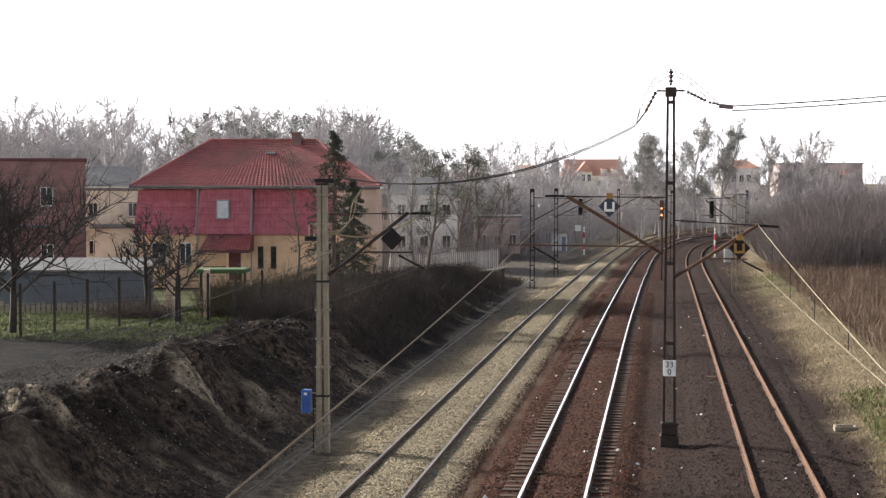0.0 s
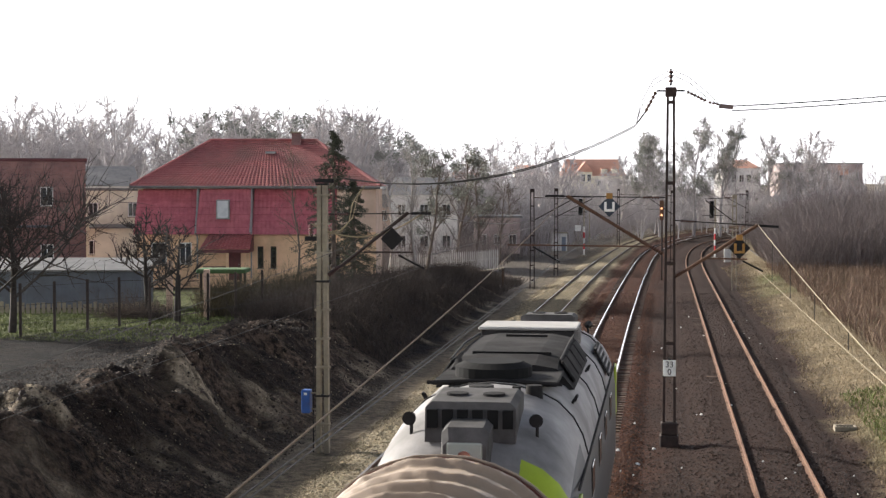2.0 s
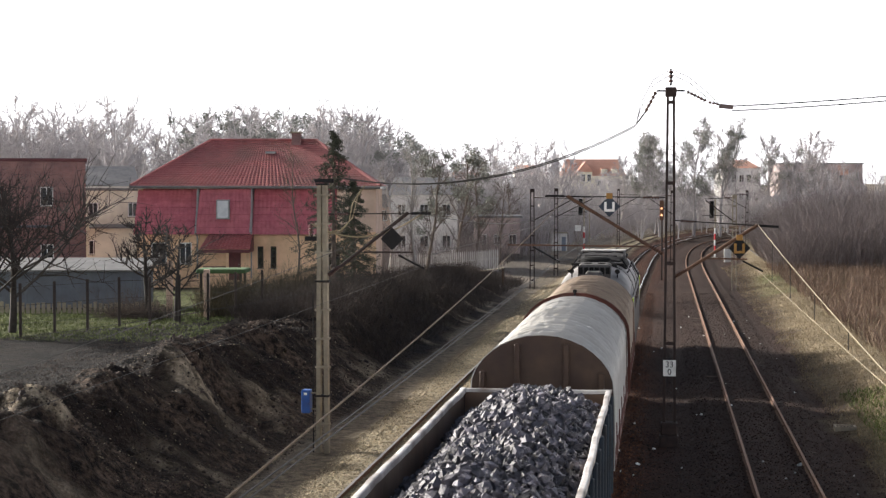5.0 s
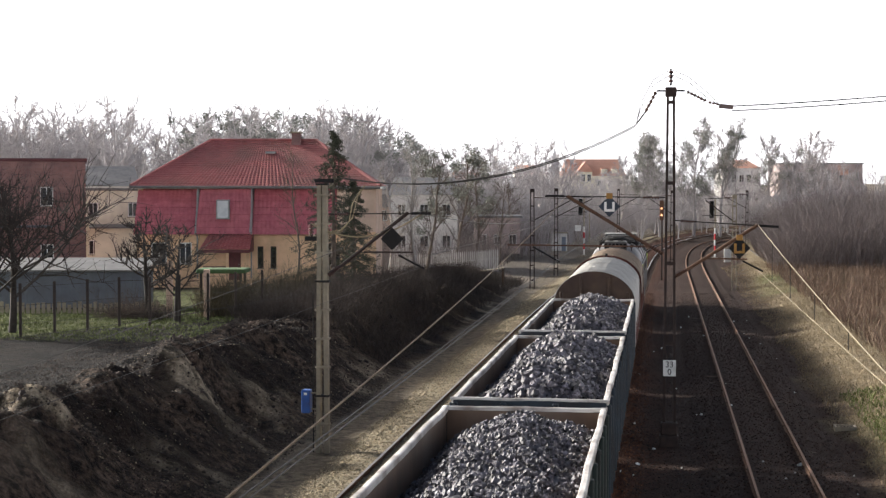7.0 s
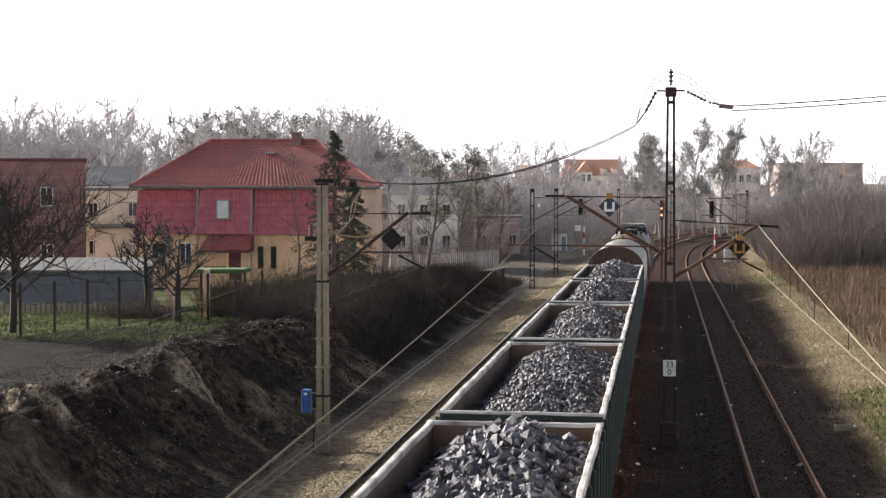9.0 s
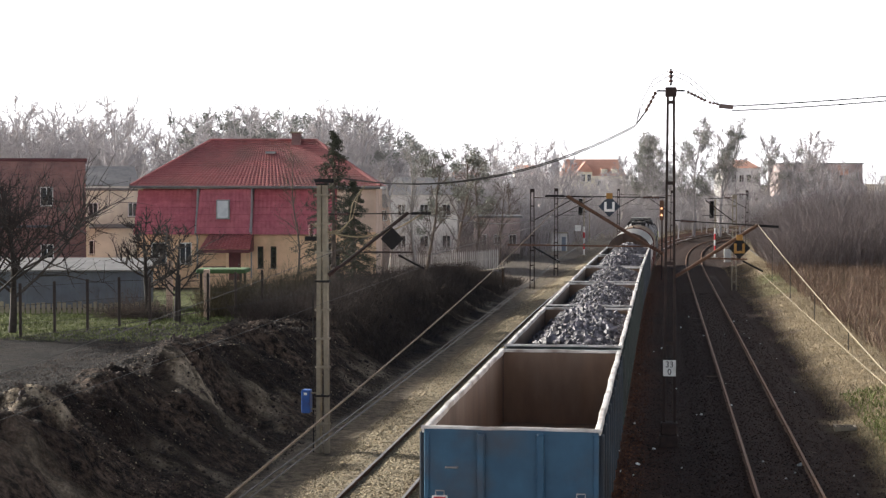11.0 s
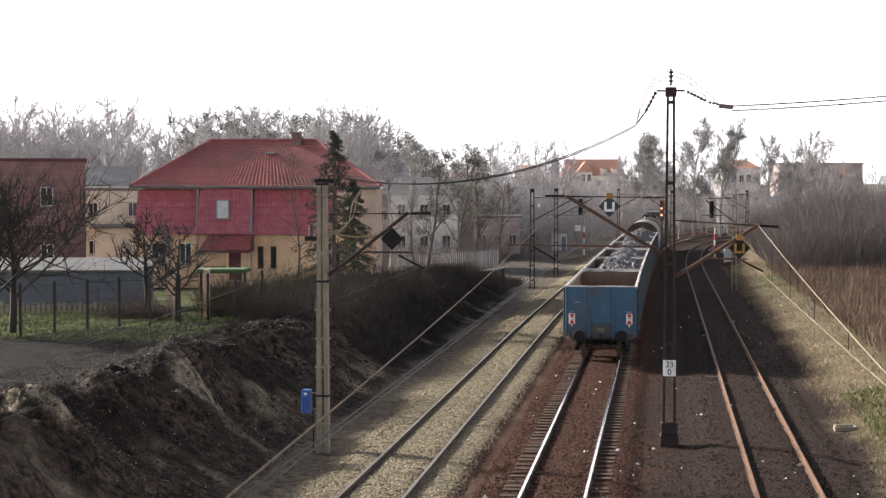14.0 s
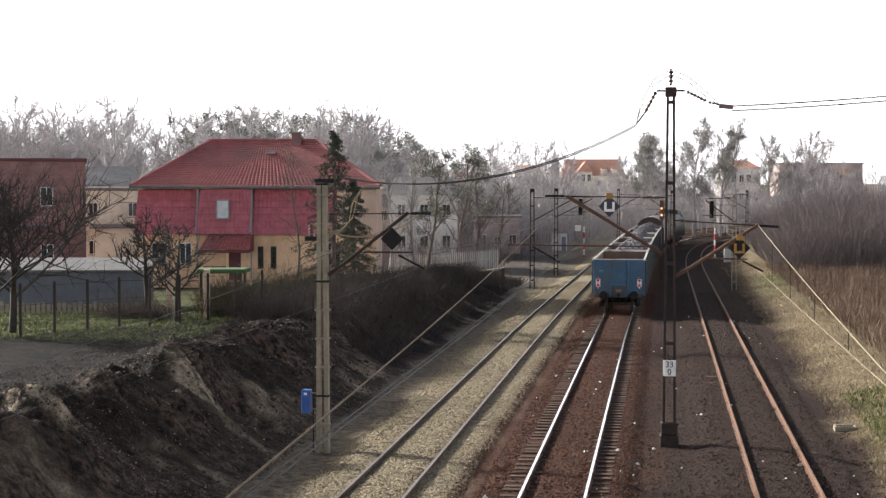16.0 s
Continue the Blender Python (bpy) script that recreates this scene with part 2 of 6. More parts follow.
def ground():
    xs = np.unique(np.round(np.concatenate([np.arange(-1600, -120, 80), np.arange(-120, -30, 3.0), np.arange(-30, -17, 0.7), np.arange(-17, -8.6, 0.12), np.arange(-8.6, 12, 0.3), np.arange(12, 40, 1.2), np.arange(40, 120, 5), np.arange(120, 1601, 80)]), 3))
    ys = np.unique(np.round(np.concatenate([np.arange(-400, 30, 12), np.arange(30, 62, 0.13), np.arange(62, 75, 0.22), np.arange(75, 130, 0.6), np.arange(130, 300, 2.0), np.arange(300, 600, 12), np.arange(600, 3001, 150)]), 3))
    X, Y = np.meshgrid(xs, ys)
    Z = ground_z(X, Y)
    nx, ny = len(xs), len(ys)
    idx = np.arange(nx * ny).reshape(ny, nx)
    f = np.stack([idx[:-1, :-1], idx[:-1, 1:], idx[1:, 1:], idx[1:, :-1]], -1).reshape(-1, 4)
    me = bpy.data.meshes.new("ground")
    me.from_pydata(np.stack([X, Y, Z], -1).reshape(-1, 3).tolist(), [], f.tolist())
    bend = track_x(1, Y) - TRACK_X[1]
    D = X - bend
    n1, n2 = fbm(X, Y, 2.5, 11), fbm(X, Y, 9.0, 12)
    # what covers the ground, place by place: pale ballast, rusty ballast, black soil, dry grass, green grass
    pale = smoothstep(-9.3, -8.5, D + 0.5 * n1 - 0.25 * smoothstep(60, 48, Y)) * (1 - smoothstep(-5.5, -4.6, D + 0.5 * n1))
    verge = smoothstep(-10.9, -10.0, D + 0.7 * n1) * (1 - pale) * (1 - smoothstep(-7.5, -6.5, D))
    grey = smoothstep(-1.2, 0.3, D + 0.7 * n1)
    soil = 1 - smoothstep(-10.9, -9.9, D + 0.7 * n1)
    ca, sa = math.cos(radians(TURN)), math.sin(radians(TURN))
    U, W = X * ca + Y * sa, -X * sa + Y * ca
    lawn_in = smoothstep(-0.3, 0.5, W - (57.9 + 1.118 * (U + 18.3)) + 0.4 * n1) * (1 - smoothstep(-15.6, -14.8, D + 0.3 * n1)) * (1 - smoothstep(92, 100, W))
    litter = soil * smoothstep(96, 118, Y + 4 * n1)
    soil = soil * (1 - litter)
    dry = smoothstep(5.0, 6.6, D + 1.1 * n1 - 0.012 * (Y - 40))
    green = lawn_in + dry * smoothstep(0.1, 0.6, n2 + 0.5 * np.exp(-((X - 7.2) ** 2 / 3 + (Y - 45) ** 2 / 90)))
    broken = smoothstep(-0.6, 0.05, fbm(X, Y, 0.7, 19, 3))
    sand = soil * broken * (smoothstep(0.35, 0.8, np.exp(-(((D + 13.1) / 1.1) ** 2 + ((Y - 42.2) / 1.0) ** 2)) + 0.45 * fbm(X, Y, 0.8, 17)) + smoothstep(0.4, 0.8, np.exp(-(((D + 13.9) / 1.1) ** 2 + ((Y - 33.6) / 0.9) ** 2)) + 0.45 * fbm(X, Y, 0.8, 18)) + smoothstep(0.12, 0.6, fbm(X * 0.8, Y, 2.2, 14)) * 0.35 * smoothstep(-14.0, -12.0, D))
    for name, w in (("grey", grey), ("verge", verge), ("pale", pale), ("soil", soil), ("litter", litter), ("dry", dry), ("green", green), ("sand", sand), ("spoil", soil * smoothstep(-15.6, -14.2, D + 0.5 * n1) * (1 - smoothstep(58, 70, Y)) * (0.2 + 0.8 * smoothstep(-0.25, 0.35, fbm(X, Y, 1.8, 20))))):
        me.attributes.new(name, "FLOAT", "POINT").data.foreach_set("value", np.clip(w * (2.2 if name == "sand" else 1.0), 0, 1).reshape(-1).astype(np.float32))
    m = bpy.data.materials.new("track_bed_and_soil")
    m.use_nodes = True
    n, l = m.node_tree.nodes, m.node_tree.links
    p = n["Principled BSDF"]
    p.inputs["Roughness"].default_value = 0.95
    p.inputs["Specular IOR Level"].default_value = 0.2
    co = n.new("ShaderNodeTexCoord")

    def nz(scale, detail=6):
        t = n.new("ShaderNodeTexNoise")
        t.inputs["Scale"].default_value, t.inputs["Detail"].default_value = scale, detail
        t.inputs["Roughness"].default_value = 0.7
        l.new(co.outputs["Object"], t.inputs["Vector"])
        return t.outputs[0]

    def two(a, b, fac, lo=0.35, hi=0.65):
        r = n.new("ShaderNodeValToRGB")
        r.color_ramp.elements[0].position, r.color_ramp.elements[1].position = lo, hi
        r.color_ramp.elements[0].color, r.color_ramp.elements[1].color = (*a, 1), (*b, 1)
        l.new(fac, r.inputs[0])
        return r.outputs[0]

    def mix(a, b, name):
        at = n.new("ShaderNodeAttribute")
        at.attribute_name = name
        x = n.new("ShaderNodeMixRGB")
        l.new(at.outputs["Fac"], x.inputs[0])
        l.new(a, x.inputs[1])
        l.new(b, x.inputs[2])
        return x.outputs[0]

    stones = n.new("ShaderNodeTexVoronoi")
    stones.inputs["Scale"].default_value = 15
    l.new(co.outputs["Object"], stones.inputs["Vector"])
    fine, mid, broad, soil_mix = nz(14), nz(3.0), nz(0.5), nz(1.1, 12)
    rusty = n.new("ShaderNodeMixRGB")
    l.new(broad, rusty.inputs[0])
    l.new(two((0.016, 0.007, 0.005), (0.13, 0.04, 0.0125), fine), rusty.inputs[1])
    l.new(two((0.016, 0.008, 0.006), (0.065, 0.023, 0.011), fine), rusty.inputs[2])
    col = mix(rusty.outputs[0], two((0.007, 0.0045, 0.004), (0.046, 0.0195, 0.0115), fine), "grey")
    col = mix(col, two((0.06, 0.05, 0.04), (0.26, 0.215, 0.155), mid, 0.35, 0.7), "verge")
    col = mix(col, two((0.11, 0.088, 0.055), (0.42, 0.355, 0.24), fine, 0.3, 0.68), "pale")
    col = mix(col, two((0.006, 0.005, 0.005), (0.046, 0.033, 0.027), soil_mix, 0.44, 0.76), "soil")
    col = mix(col, two((0.008, 0.006, 0.005), (0.26, 0.185, 0.14), nz(3.6, 12), 0.42, 0.72), "spoil")
    col = mix(col, two((0.11, 0.092, 0.075), (0.28, 0.24, 0.2), mid), "litter")
    col = mix(col, two((0.13, 0.098, 0.062), (0.3, 0.24, 0.15), mid), "dry")
    col = mix(col, two((0.06, 0.075, 0.025), (0.15, 0.16, 0.055), mid), "green")
    col = mix(col, two((0.14, 0.11, 0.075), (0.56, 0.46, 0.34), nz(2.4, 12), 0.36, 0.62), "sand")
    cell = n.new("ShaderNodeMixRGB")
    cell.blend_type = "MULTIPLY"
    cell.inputs[0].default_value = 0.55
    l.new(col, cell.inputs[1])
    bw = n.new("ShaderNodeRGBToBW")
    l.new(stones.outputs["Color"], bw.inputs[0])
    gain = n.new("ShaderNodeMapRange")
    gain.inputs["To Min"].default_value, gain.inputs["To Max"].default_value = 0.45, 1.5
    l.new(bw.outputs[0], gain.inputs["Value"])
    l.new(gain.outputs[0], cell.inputs[2])
    l.new(cell.outputs[0], p.inputs["Base Color"])
    bp = n.new("ShaderNodeBump")
    bp.inputs["Strength"].default_value = 0.9
    bp.inputs["Distance"].default_value = 0.05
    l.new(stones.outputs["Distance"], bp.inputs["Height"])
    # the dug soil is broken into crumbs and clods, far rougher than the ballast
    crumbs, on_soil, crumbly, bp2 = nz(2.6, 10), n.new("ShaderNodeAttribute"), n.new("ShaderNodeMath"), n.new("ShaderNodeBump")
    on_soil.attribute_name, crumbly.operation = "soil", "MULTIPLY"
    l.new(crumbs, crumbly.inputs[0])
    l.new(on_soil.outputs["Fac"], crumbly.inputs[1])
    l.new(crumbly.outputs[0], bp2.inputs["Height"])
    bp2.inputs["Strength"].default_value = 1.0
    bp2.inputs["Distance"].default_value = 0.55
    l.new(bp2.outputs[0], bp.inputs["Normal"])
    l.new(bp.outputs[0], p.inputs["Normal"])
    me.materials.append(m)
    me.polygons.foreach_set("use_smooth", [True] * len(me.polygons))
    return tagged(new("ground", me), "railway cutting with rusty ballast, black soil and dry winter grass", "ground", kind="structure")


ground()


# ---- tracks ----
RAIL = [(-0.068, -0.16), (0.068, -0.16), (0.068, -0.147), (0.012, -0.125), (0.012, -0.045), (0.036, -0.036), (0.036, -0.006), (0.028, 0.0), (-0.028, 0.0), (-0.036, -0.006), (-0.036, -0.036), (-0.012, -0.045), (-0.012, -0.125), (-0.068, -0.147)]


def rail(track, side, top, parent, lift=0.0):
    ys = np.concatenate([np.arange(-200, 30, 20.0), np.arange(30, 400, 3.0)])
    secs = []
    for y in ys:
        x = float(track_x(track, y))
        s = float(track_x(track, y + 0.5) - track_x(track, y - 0.5))
        c = 1 / math.hypot(1, s)
        off = side * GAUGE / 2
        secs.append([(x + (off + a) * c, y - (off + a) * s * c, b + lift) for a, b in RAIL])
    bm = loft(secs)
    bm.faces.ensure_lookup_table()
    for f in bm.faces:
        if f.normal.z > 0.35 and f.calc_center_median().z > -0.02 + lift:
            f.material_index = 1
    return part("rail", bm, [M["rail_side"], top], parent)


def sleeper_mesh(name, material, w=0.24):
    bm = box(-1.28, 1.28, -w / 2, w / 2, -0.29, -0.145, 0.018)
    me = bpy.data.meshes.new(name)
    bm.to_mesh(me)
    bm.free()
    me.materials.append(material)
    return me


def track(k, top, sleeper, label):
    t = thing("railway_track_%d" % k, pose(0, 0, 0), label, "railway track", "railway tracks", "structure")
    for side in (-1, 1):
        rail(k, side, top, t)
    me = sleeper_mesh("sleeper", sleeper)
    rest = bmesh.new()
    rng = random.Random(k)
    for i in range(int(560 / 0.6)):
        y = -180 + i * 0.6 + rng.uniform(-0.03, 0.03)
        x = float(track_x(k, y))
        s = float(track_x(k, y + 0.5) - track_x(k, y - 0.5))
        m = pose(x, y, rng.uniform(0.0, 0.03) - (0.035 if k == 3 else 0), 0, 0, -math.degrees(math.atan(s)) + rng.uniform(-0.8, 0.8))
        if 31 < y < 150:
            ob = new("sleeper", me)
            ob.parent = t
            ob.matrix_basis = m
        else:
            box(-1.28, 1.28, -0.12, 0.12, -0.29, -0.145, bm=rest, turn=m)
    tagged(part("far_sleepers", rest, sleeper, t), kind="stuff")


# ---- the train ----
M["loco_grey"] = mat("dusty_grey_loco_paint", (0.36, 0.345, 0.34), (0.25, 0.24, 0.235), 2.2, 0.6, bump=0.1, dirt=(0.09, 0.085, 0.08), dirt_scale=0.9, dirt_amount=0.75, spec=0.3)
M["loco_dark"] = mat("sooty_roof", (0.035, 0.034, 0.034), (0.014, 0.013, 0.013), 2.5, 0.85, bump=0.15, dirt=(0.07, 0.066, 0.065), dirt_scale=1.1, dirt_amount=0.5, spec=0.12)
M["loco_mid"] = mat("grimy_dark_grey_paint", (0.12, 0.115, 0.112), (0.065, 0.062, 0.06), 2.5, 0.75, bump=0.1, dirt=(0.03, 0.028, 0.028), dirt_scale=1.6, dirt_amount=0.6, spec=0.2)
M["loco_pale"] = mat("pale_roof_hatch", (0.5, 0.48, 0.45), (0.4, 0.385, 0.365), 3, 0.6, dirt=(0.25, 0.24, 0.22), dirt_scale=1.5)
M["loco_lime"] = mat("lime_cab_paint", (0.42, 0.55, 0.04), (0.35, 0.47, 0.035), 3, 0.4, dirt=(0.2, 0.2, 0.06), dirt_scale=2, dirt_amount=0.4)
M["loco_blue"] = mat("dark_side_paint", (0.05, 0.055, 0.065), (0.035, 0.04, 0.05), 3, 0.5)
M["lens"] = mat("lamp_glass", (0.42, 0.46, 0.42), (0.33, 0.37, 0.33), 3, 0.15, spec=0.8)
M["window"] = mat("dark_window", (0.02, 0.025, 0.03), (0.012, 0.014, 0.018), 3, 0.08, spec=0.7)
M["tarp_tan"] = mat("tan_tarpaulin", (0.35, 0.27, 0.2), (0.27, 0.206, 0.15), 1.5, 0.6, bump=0.12, fine=14, dirt=(0.19, 0.135, 0.095), dirt_scale=0.8, dirt_amount=0.6)
M["tarp_white"] = mat("pale_grey_tarpaulin", (0.55, 0.535, 0.5), (0.45, 0.436, 0.405), 1.5, 0.5, bump=0.12, fine=14, dirt=(0.38, 0.36, 0.32), dirt_scale=0.9, dirt_amount=0.55)
M["oxide"] = mat("red_oxide_paint", (0.15, 0.04, 0.026), (0.1, 0.03, 0.02), 3, 0.65, bump=0.15, dirt=(0.1, 0.05, 0.035), dirt_scale=1.5)
M["end_cream"] = mat("stained_brown_panel", (0.09, 0.05, 0.027), (0.05, 0.026, 0.015), 1.2, 0.6, dirt=(0.035, 0.015, 0.01), dirt_scale=1.0, dirt_amount=0.9)
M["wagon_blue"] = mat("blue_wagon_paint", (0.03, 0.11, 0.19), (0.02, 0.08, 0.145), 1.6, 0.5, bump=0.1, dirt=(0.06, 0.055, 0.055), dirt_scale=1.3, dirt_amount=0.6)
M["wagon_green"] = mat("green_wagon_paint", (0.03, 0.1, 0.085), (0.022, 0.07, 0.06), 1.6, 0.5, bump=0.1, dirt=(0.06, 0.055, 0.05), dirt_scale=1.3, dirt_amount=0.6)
# wagon paints darkened to hold the walls' shade in their colour, with random stains
M["shade_blue"] = mat("shaded_blue_paint", (0.016, 0.034, 0.055), (0.01, 0.018, 0.028), 1.6, 0.6, bump=0.1, dirt=(0.012, 0.011, 0.011), dirt_scale=1.0, dirt_amount=0.8)
M["shade_green"] = mat("shaded_green_paint", (0.016, 0.036, 0.032), (0.01, 0.019, 0.017), 1.6, 0.6, bump=0.1, dirt=(0.012, 0.011, 0.011), dirt_scale=1.0, dirt_amount=0.8)
M["wagon_in"] = mat("worn_rusty_inside", (0.2, 0.125, 0.08), (0.12, 0.075, 0.052), 1.2, 0.7, bump=0.25, dirt=(0.3, 0.24, 0.19), dirt_scale=0.7, dirt_amount=0.4, stretch=(1, 1, 0.35))
M["rim"] = mat("scuffed_bare_rim", (0.8, 0.77, 0.74), (0.6, 0.57, 0.54), 3, 0.5, 0.2, dirt=(0.16, 0.11, 0.08), dirt_scale=1.6, dirt_amount=0.8)
M["coal"] = mat("glossy_coal", (0.15, 0.14, 0.165), (0.035, 0.033, 0.038), 6, 0.55, bump=0.6, vary=0.8, shade="island", spec=0.5)
M["wheel"] = mat("greasy_wheel_steel", (0.09, 0.065, 0.05), (0.05, 0.038, 0.032), 5, 0.6, 0.4)


def bogie(parent, y, base=1.8):
    """A two-axle bogie: frame, springs, wheelsets."""
    bm = bmesh.new()
    for s in (-1, 1):
        box(s * 0.95, s * 1.08, y - base / 2 - 0.35, y + base / 2 + 0.35, 0.5, 0.72, 0.03, bm)
        for a in (-base / 2, base / 2):
            box(s * 0.93, s * 1.16, y + a - 0.14, y + a + 0.14, 0.32, 0.62, 0.03, bm)
    box(-0.95, 0.95, y - 0.2, y + 0.2, 0.5, 0.85, 0.03, bm)
    b = part("bogie", bm, M["dark"], parent)
    for a in (-base / 2, base / 2):
        w = rod((-1.0, y + a, 0.46), (1.0, y + a, 0.46), 0.08)
        for s in (-1, 1):
            rod((s * 0.69, y + a, 0.46), (s * 0.83, y + a, 0.46), 0.46, n=24, bm=w)
            rod((s * 0.66, y + a, 0.46), (s * 0.7, y + a, 0.46), 0.485, n=24, bm=w)
        part("wheelset", w, M["wheel"], b)


def buffers(parent, y, way, z=1.06, plate=0.24):
    """Two buffers and a hook on one end; way +1 or -1 along the train."""
    for s in (-1, 1):
        bm = rod((s * 0.875, y, z), (s * 0.875, y + way * 0.34, z), 0.11, n=12)
        box(s * 0.875 - 0.16, s * 0.875 + 0.16, y - 0.02, y + 0.02, z - 0.17, z + 0.17, bm=bm)
        b = part("buffer", bm, M["dark"], parent)
        bm = rod((s * 0.875, y + way * 0.33, z), (s * 0.875, y + way * 0.6, z), 0.075, n=12)
        rod((s * 0.875, y + way * 0.55, z), (s * 0.875, y + way * 0.6, z), 0.25, 0.235, 24, bm)
        part("buffer_plate", bm, M["dark"], b)
    bm = box(-0.05, 0.05, y, y + way * 0.3, z - 0.06, z + 0.06, 0.01)
    hook = part("draw_hook", bm, M["dark"], parent)
    part("screw_link", tube([(0, y + way * 0.3, z), (0, y + way * 0.38, z - 0.1), (0.0, y + way * 0.34, z - 0.35), (0, y + way * 0.24, z - 0.5)], 0.03, 6), M["dark"], hook)
    for s in (-0.35, 0.4):
        part("brake_hose", tube([(s, y, z - 0.1), (s, y + way * 0.2, z - 0.2), (s, y + way * 0.22, z - 0.5)], 0.03, 6), M["dark"], parent)


def open_wagon(paint, tail=False, inside=None):
    """A four-axle open coal wagon, 14.04 m over the buffers."""
    w = thing("open_wagon", pose(0, 0, 0), "", "freight wagon", "freight wagons")
    # side walls and inner ends take the paint with shade in its colour
    flank = M["shade_blue"] if paint is M["wagon_blue"] else M["shade_green"]
    L, W, Z0, Z1 = 6.42, 1.44, 1.22, 3.06
    under = box(-1.25, 1.25, -6.4, 6.4, 0.95, 1.2, 0.03)
    for s in (-1, 1):
        box(s * 0.35, s * 0.5, -6.4, 6.4, 0.75, 0.96, 0.02, under)
    part("underframe", under, M["dark"], w)
    part("floor", box(-W, W, -L, L, Z0 - 0.02, Z0 + 0.04), inside or M["wagon_in"], w)
    rng = random.Random(7)
    for s in (-1, 1):
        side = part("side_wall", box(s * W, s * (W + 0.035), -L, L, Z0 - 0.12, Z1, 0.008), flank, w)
        part("side_lining", box(s * (W - 0.012), s * (W - 0.003), -L + 0.04, L - 0.04, Z0 + 0.03, Z1 - 0.04), M["wagon_in"], side)
        for i in range(11):
            y = -L + 0.07 + i * (2 * L - 0.14) / 10
            loft_r = box(s * (W + 0.03), s * (W + 0.115), y - 0.06, y + 0.06, Z0 - 0.16, Z1 - 0.06, 0.02)
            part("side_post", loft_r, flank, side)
        for i in range(5):
            y0 = -L + 0.2 + i * 2.52
            bm = box(s * (W + 0.036), s * (W + 0.05), y0, y0 + 2.3, Z0 + 0.05, Z0 + 0.72, 0.01)
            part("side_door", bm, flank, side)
        # the top rail is dented by years of grabs
        secs = []
        for i in range(27):
            y = -L - 0.03 + i * (2 * L + 0.06) / 26
            d = 0.012 * math.sin(i * 0.9 + s) * math.sin(i * 0.37) + rng.uniform(-0.004, 0.004)
            x0, x1 = s * (W - 0.04) + d, s * (W + 0.06) + d
            z = Z1 + rng.uniform(-0.012, 0.012)
            secs.append([(x0, y, z - 0.06), (x1, y, z - 0.06), (x1, y, z + 0.03), (x1 - s * 0.02, y, z + 0.045), (x0 + s * 0.02, y, z + 0.045), (x0, y, z + 0.03)])
        part("top_rail", loft(secs), M["rim"], side)
    for e in (-1, 1):
        bm = box(-W - 0.03, W + 0.03, e * L, e * (L + 0.035), Z0 - 0.12, Z1, 0.008)
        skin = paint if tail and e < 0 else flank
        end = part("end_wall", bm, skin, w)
        part("end_lining", box(-W + 0.02, W - 0.02, e * (L - 0.012), e * (L - 0.003), Z0 + 0.03, Z1 - 0.04), M["wagon_in"], end)
        for x in (-0.5, 0.5):
            part("end_post", box(x - 0.065, x + 0.065, e * (L + 0.03), e * (L + 0.15), Z0 - 0.3, Z1 - 0.04, 0.025), skin, end)
        for x in (-1.42, 1.42):
            part("corner_post", box(x - 0.045, x + 0.045, e * (L + 0.03), e * (L + 0.08), Z0 - 0.2, Z1 - 0.04, 0.015), skin, end)
        part("cross_beam", box(-0.44, 0.44, e * (L + 0.03), e * (L + 0.13), Z0 + 0.32, Z0 + 0.45, 0.02), skin, end)
        part("lower_panel", box(-0.44, 0.44, e * (L + 0.03), e * (L + 0.06), Z0 - 0.15, Z0 + 0.32, 0.01), M["loco_blue"], end)
        secs = []
        for i in range(9):
            x = -W - 0.08 + i * (2 * W + 0.16) / 8
            d = rng.uniform(-0.015, 0.015)
            z = Z1 + rng.uniform(-0.008, 0.008) + 0.003
            y0, y1 = e * (L - 0.03) + d, e * (L + 0.045) + d
            secs.append([(x, y0, z - 0.03), (x, y1, z - 0.005), (x, y1, z + 0.03), (x, y1 - e * 0.02, z + 0.045), (x, y0 + e * 0.02, z + 0.045), (x, y0, z + 0.03)])
        part("end_rail", loft(secs), M["rim"], end)
        part("head_stock", box(-1.3, 1.3, e * (L - 0.1), e * (L + 0.02), 0.88, 1.2, 0.02), M["loco_blue"], end)
        buffers(w, e * 6.42, e)
        bogie(w, e * 4.5)
        if tail and e < 0:
            rail_ = tube([(-1.1, e * (L + 0.05), Z0 + 1.2), (-1.1, e * (L + 0.1), Z0 + 1.2), (-0.9, e * (L + 0.1), Z0 + 1.2), (-0.9, e * (L + 0.05), Z0 + 1.2)], 0.015, 5)
            part("grab_handle", rail_, M["rim"], end)
            part("chalked_plate", box(-0.16, 0.14, e * (L + 0.058), e * (L + 0.066), Z0 - 0.02, Z0 + 0.14), M["wagon_in"], end)
            for x in (-1.18, 1.18):
                plate = part("tail_marker", box(x - 0.13, x + 0.13, e * (L + 0.17), e * (L + 0.2), Z0 + 0.3, Z0 + 0.74, 0.01), M["white"], end, "white tail marker plate with red triangles")
                y = e * (L + 0.206)
                for pts in (((-0.11, 0.72), (0.11, 0.72), (0, 0.53)), ((0, 0.51), (0.11, 0.32), (-0.11, 0.32))):
                    bm = loft([[(x + a, yy, Z0 + b) for a, b in pts] for yy in (y, y + 0.005)])
                    part("red_triangle", bm, M["red"], plate)
                bm = tube([(x - 0.07, e * (L + 0.17), Z0 + 0.74), (x - 0.07, e * (L + 0.17), Z0 + 0.82), (x + 0.07, e * (L + 0.17), Z0 + 0.82), (x + 0.07, e * (L + 0.17), Z0 + 0.74)], 0.012, 5)
                part("marker_handle", bm, M["rim"], plate)
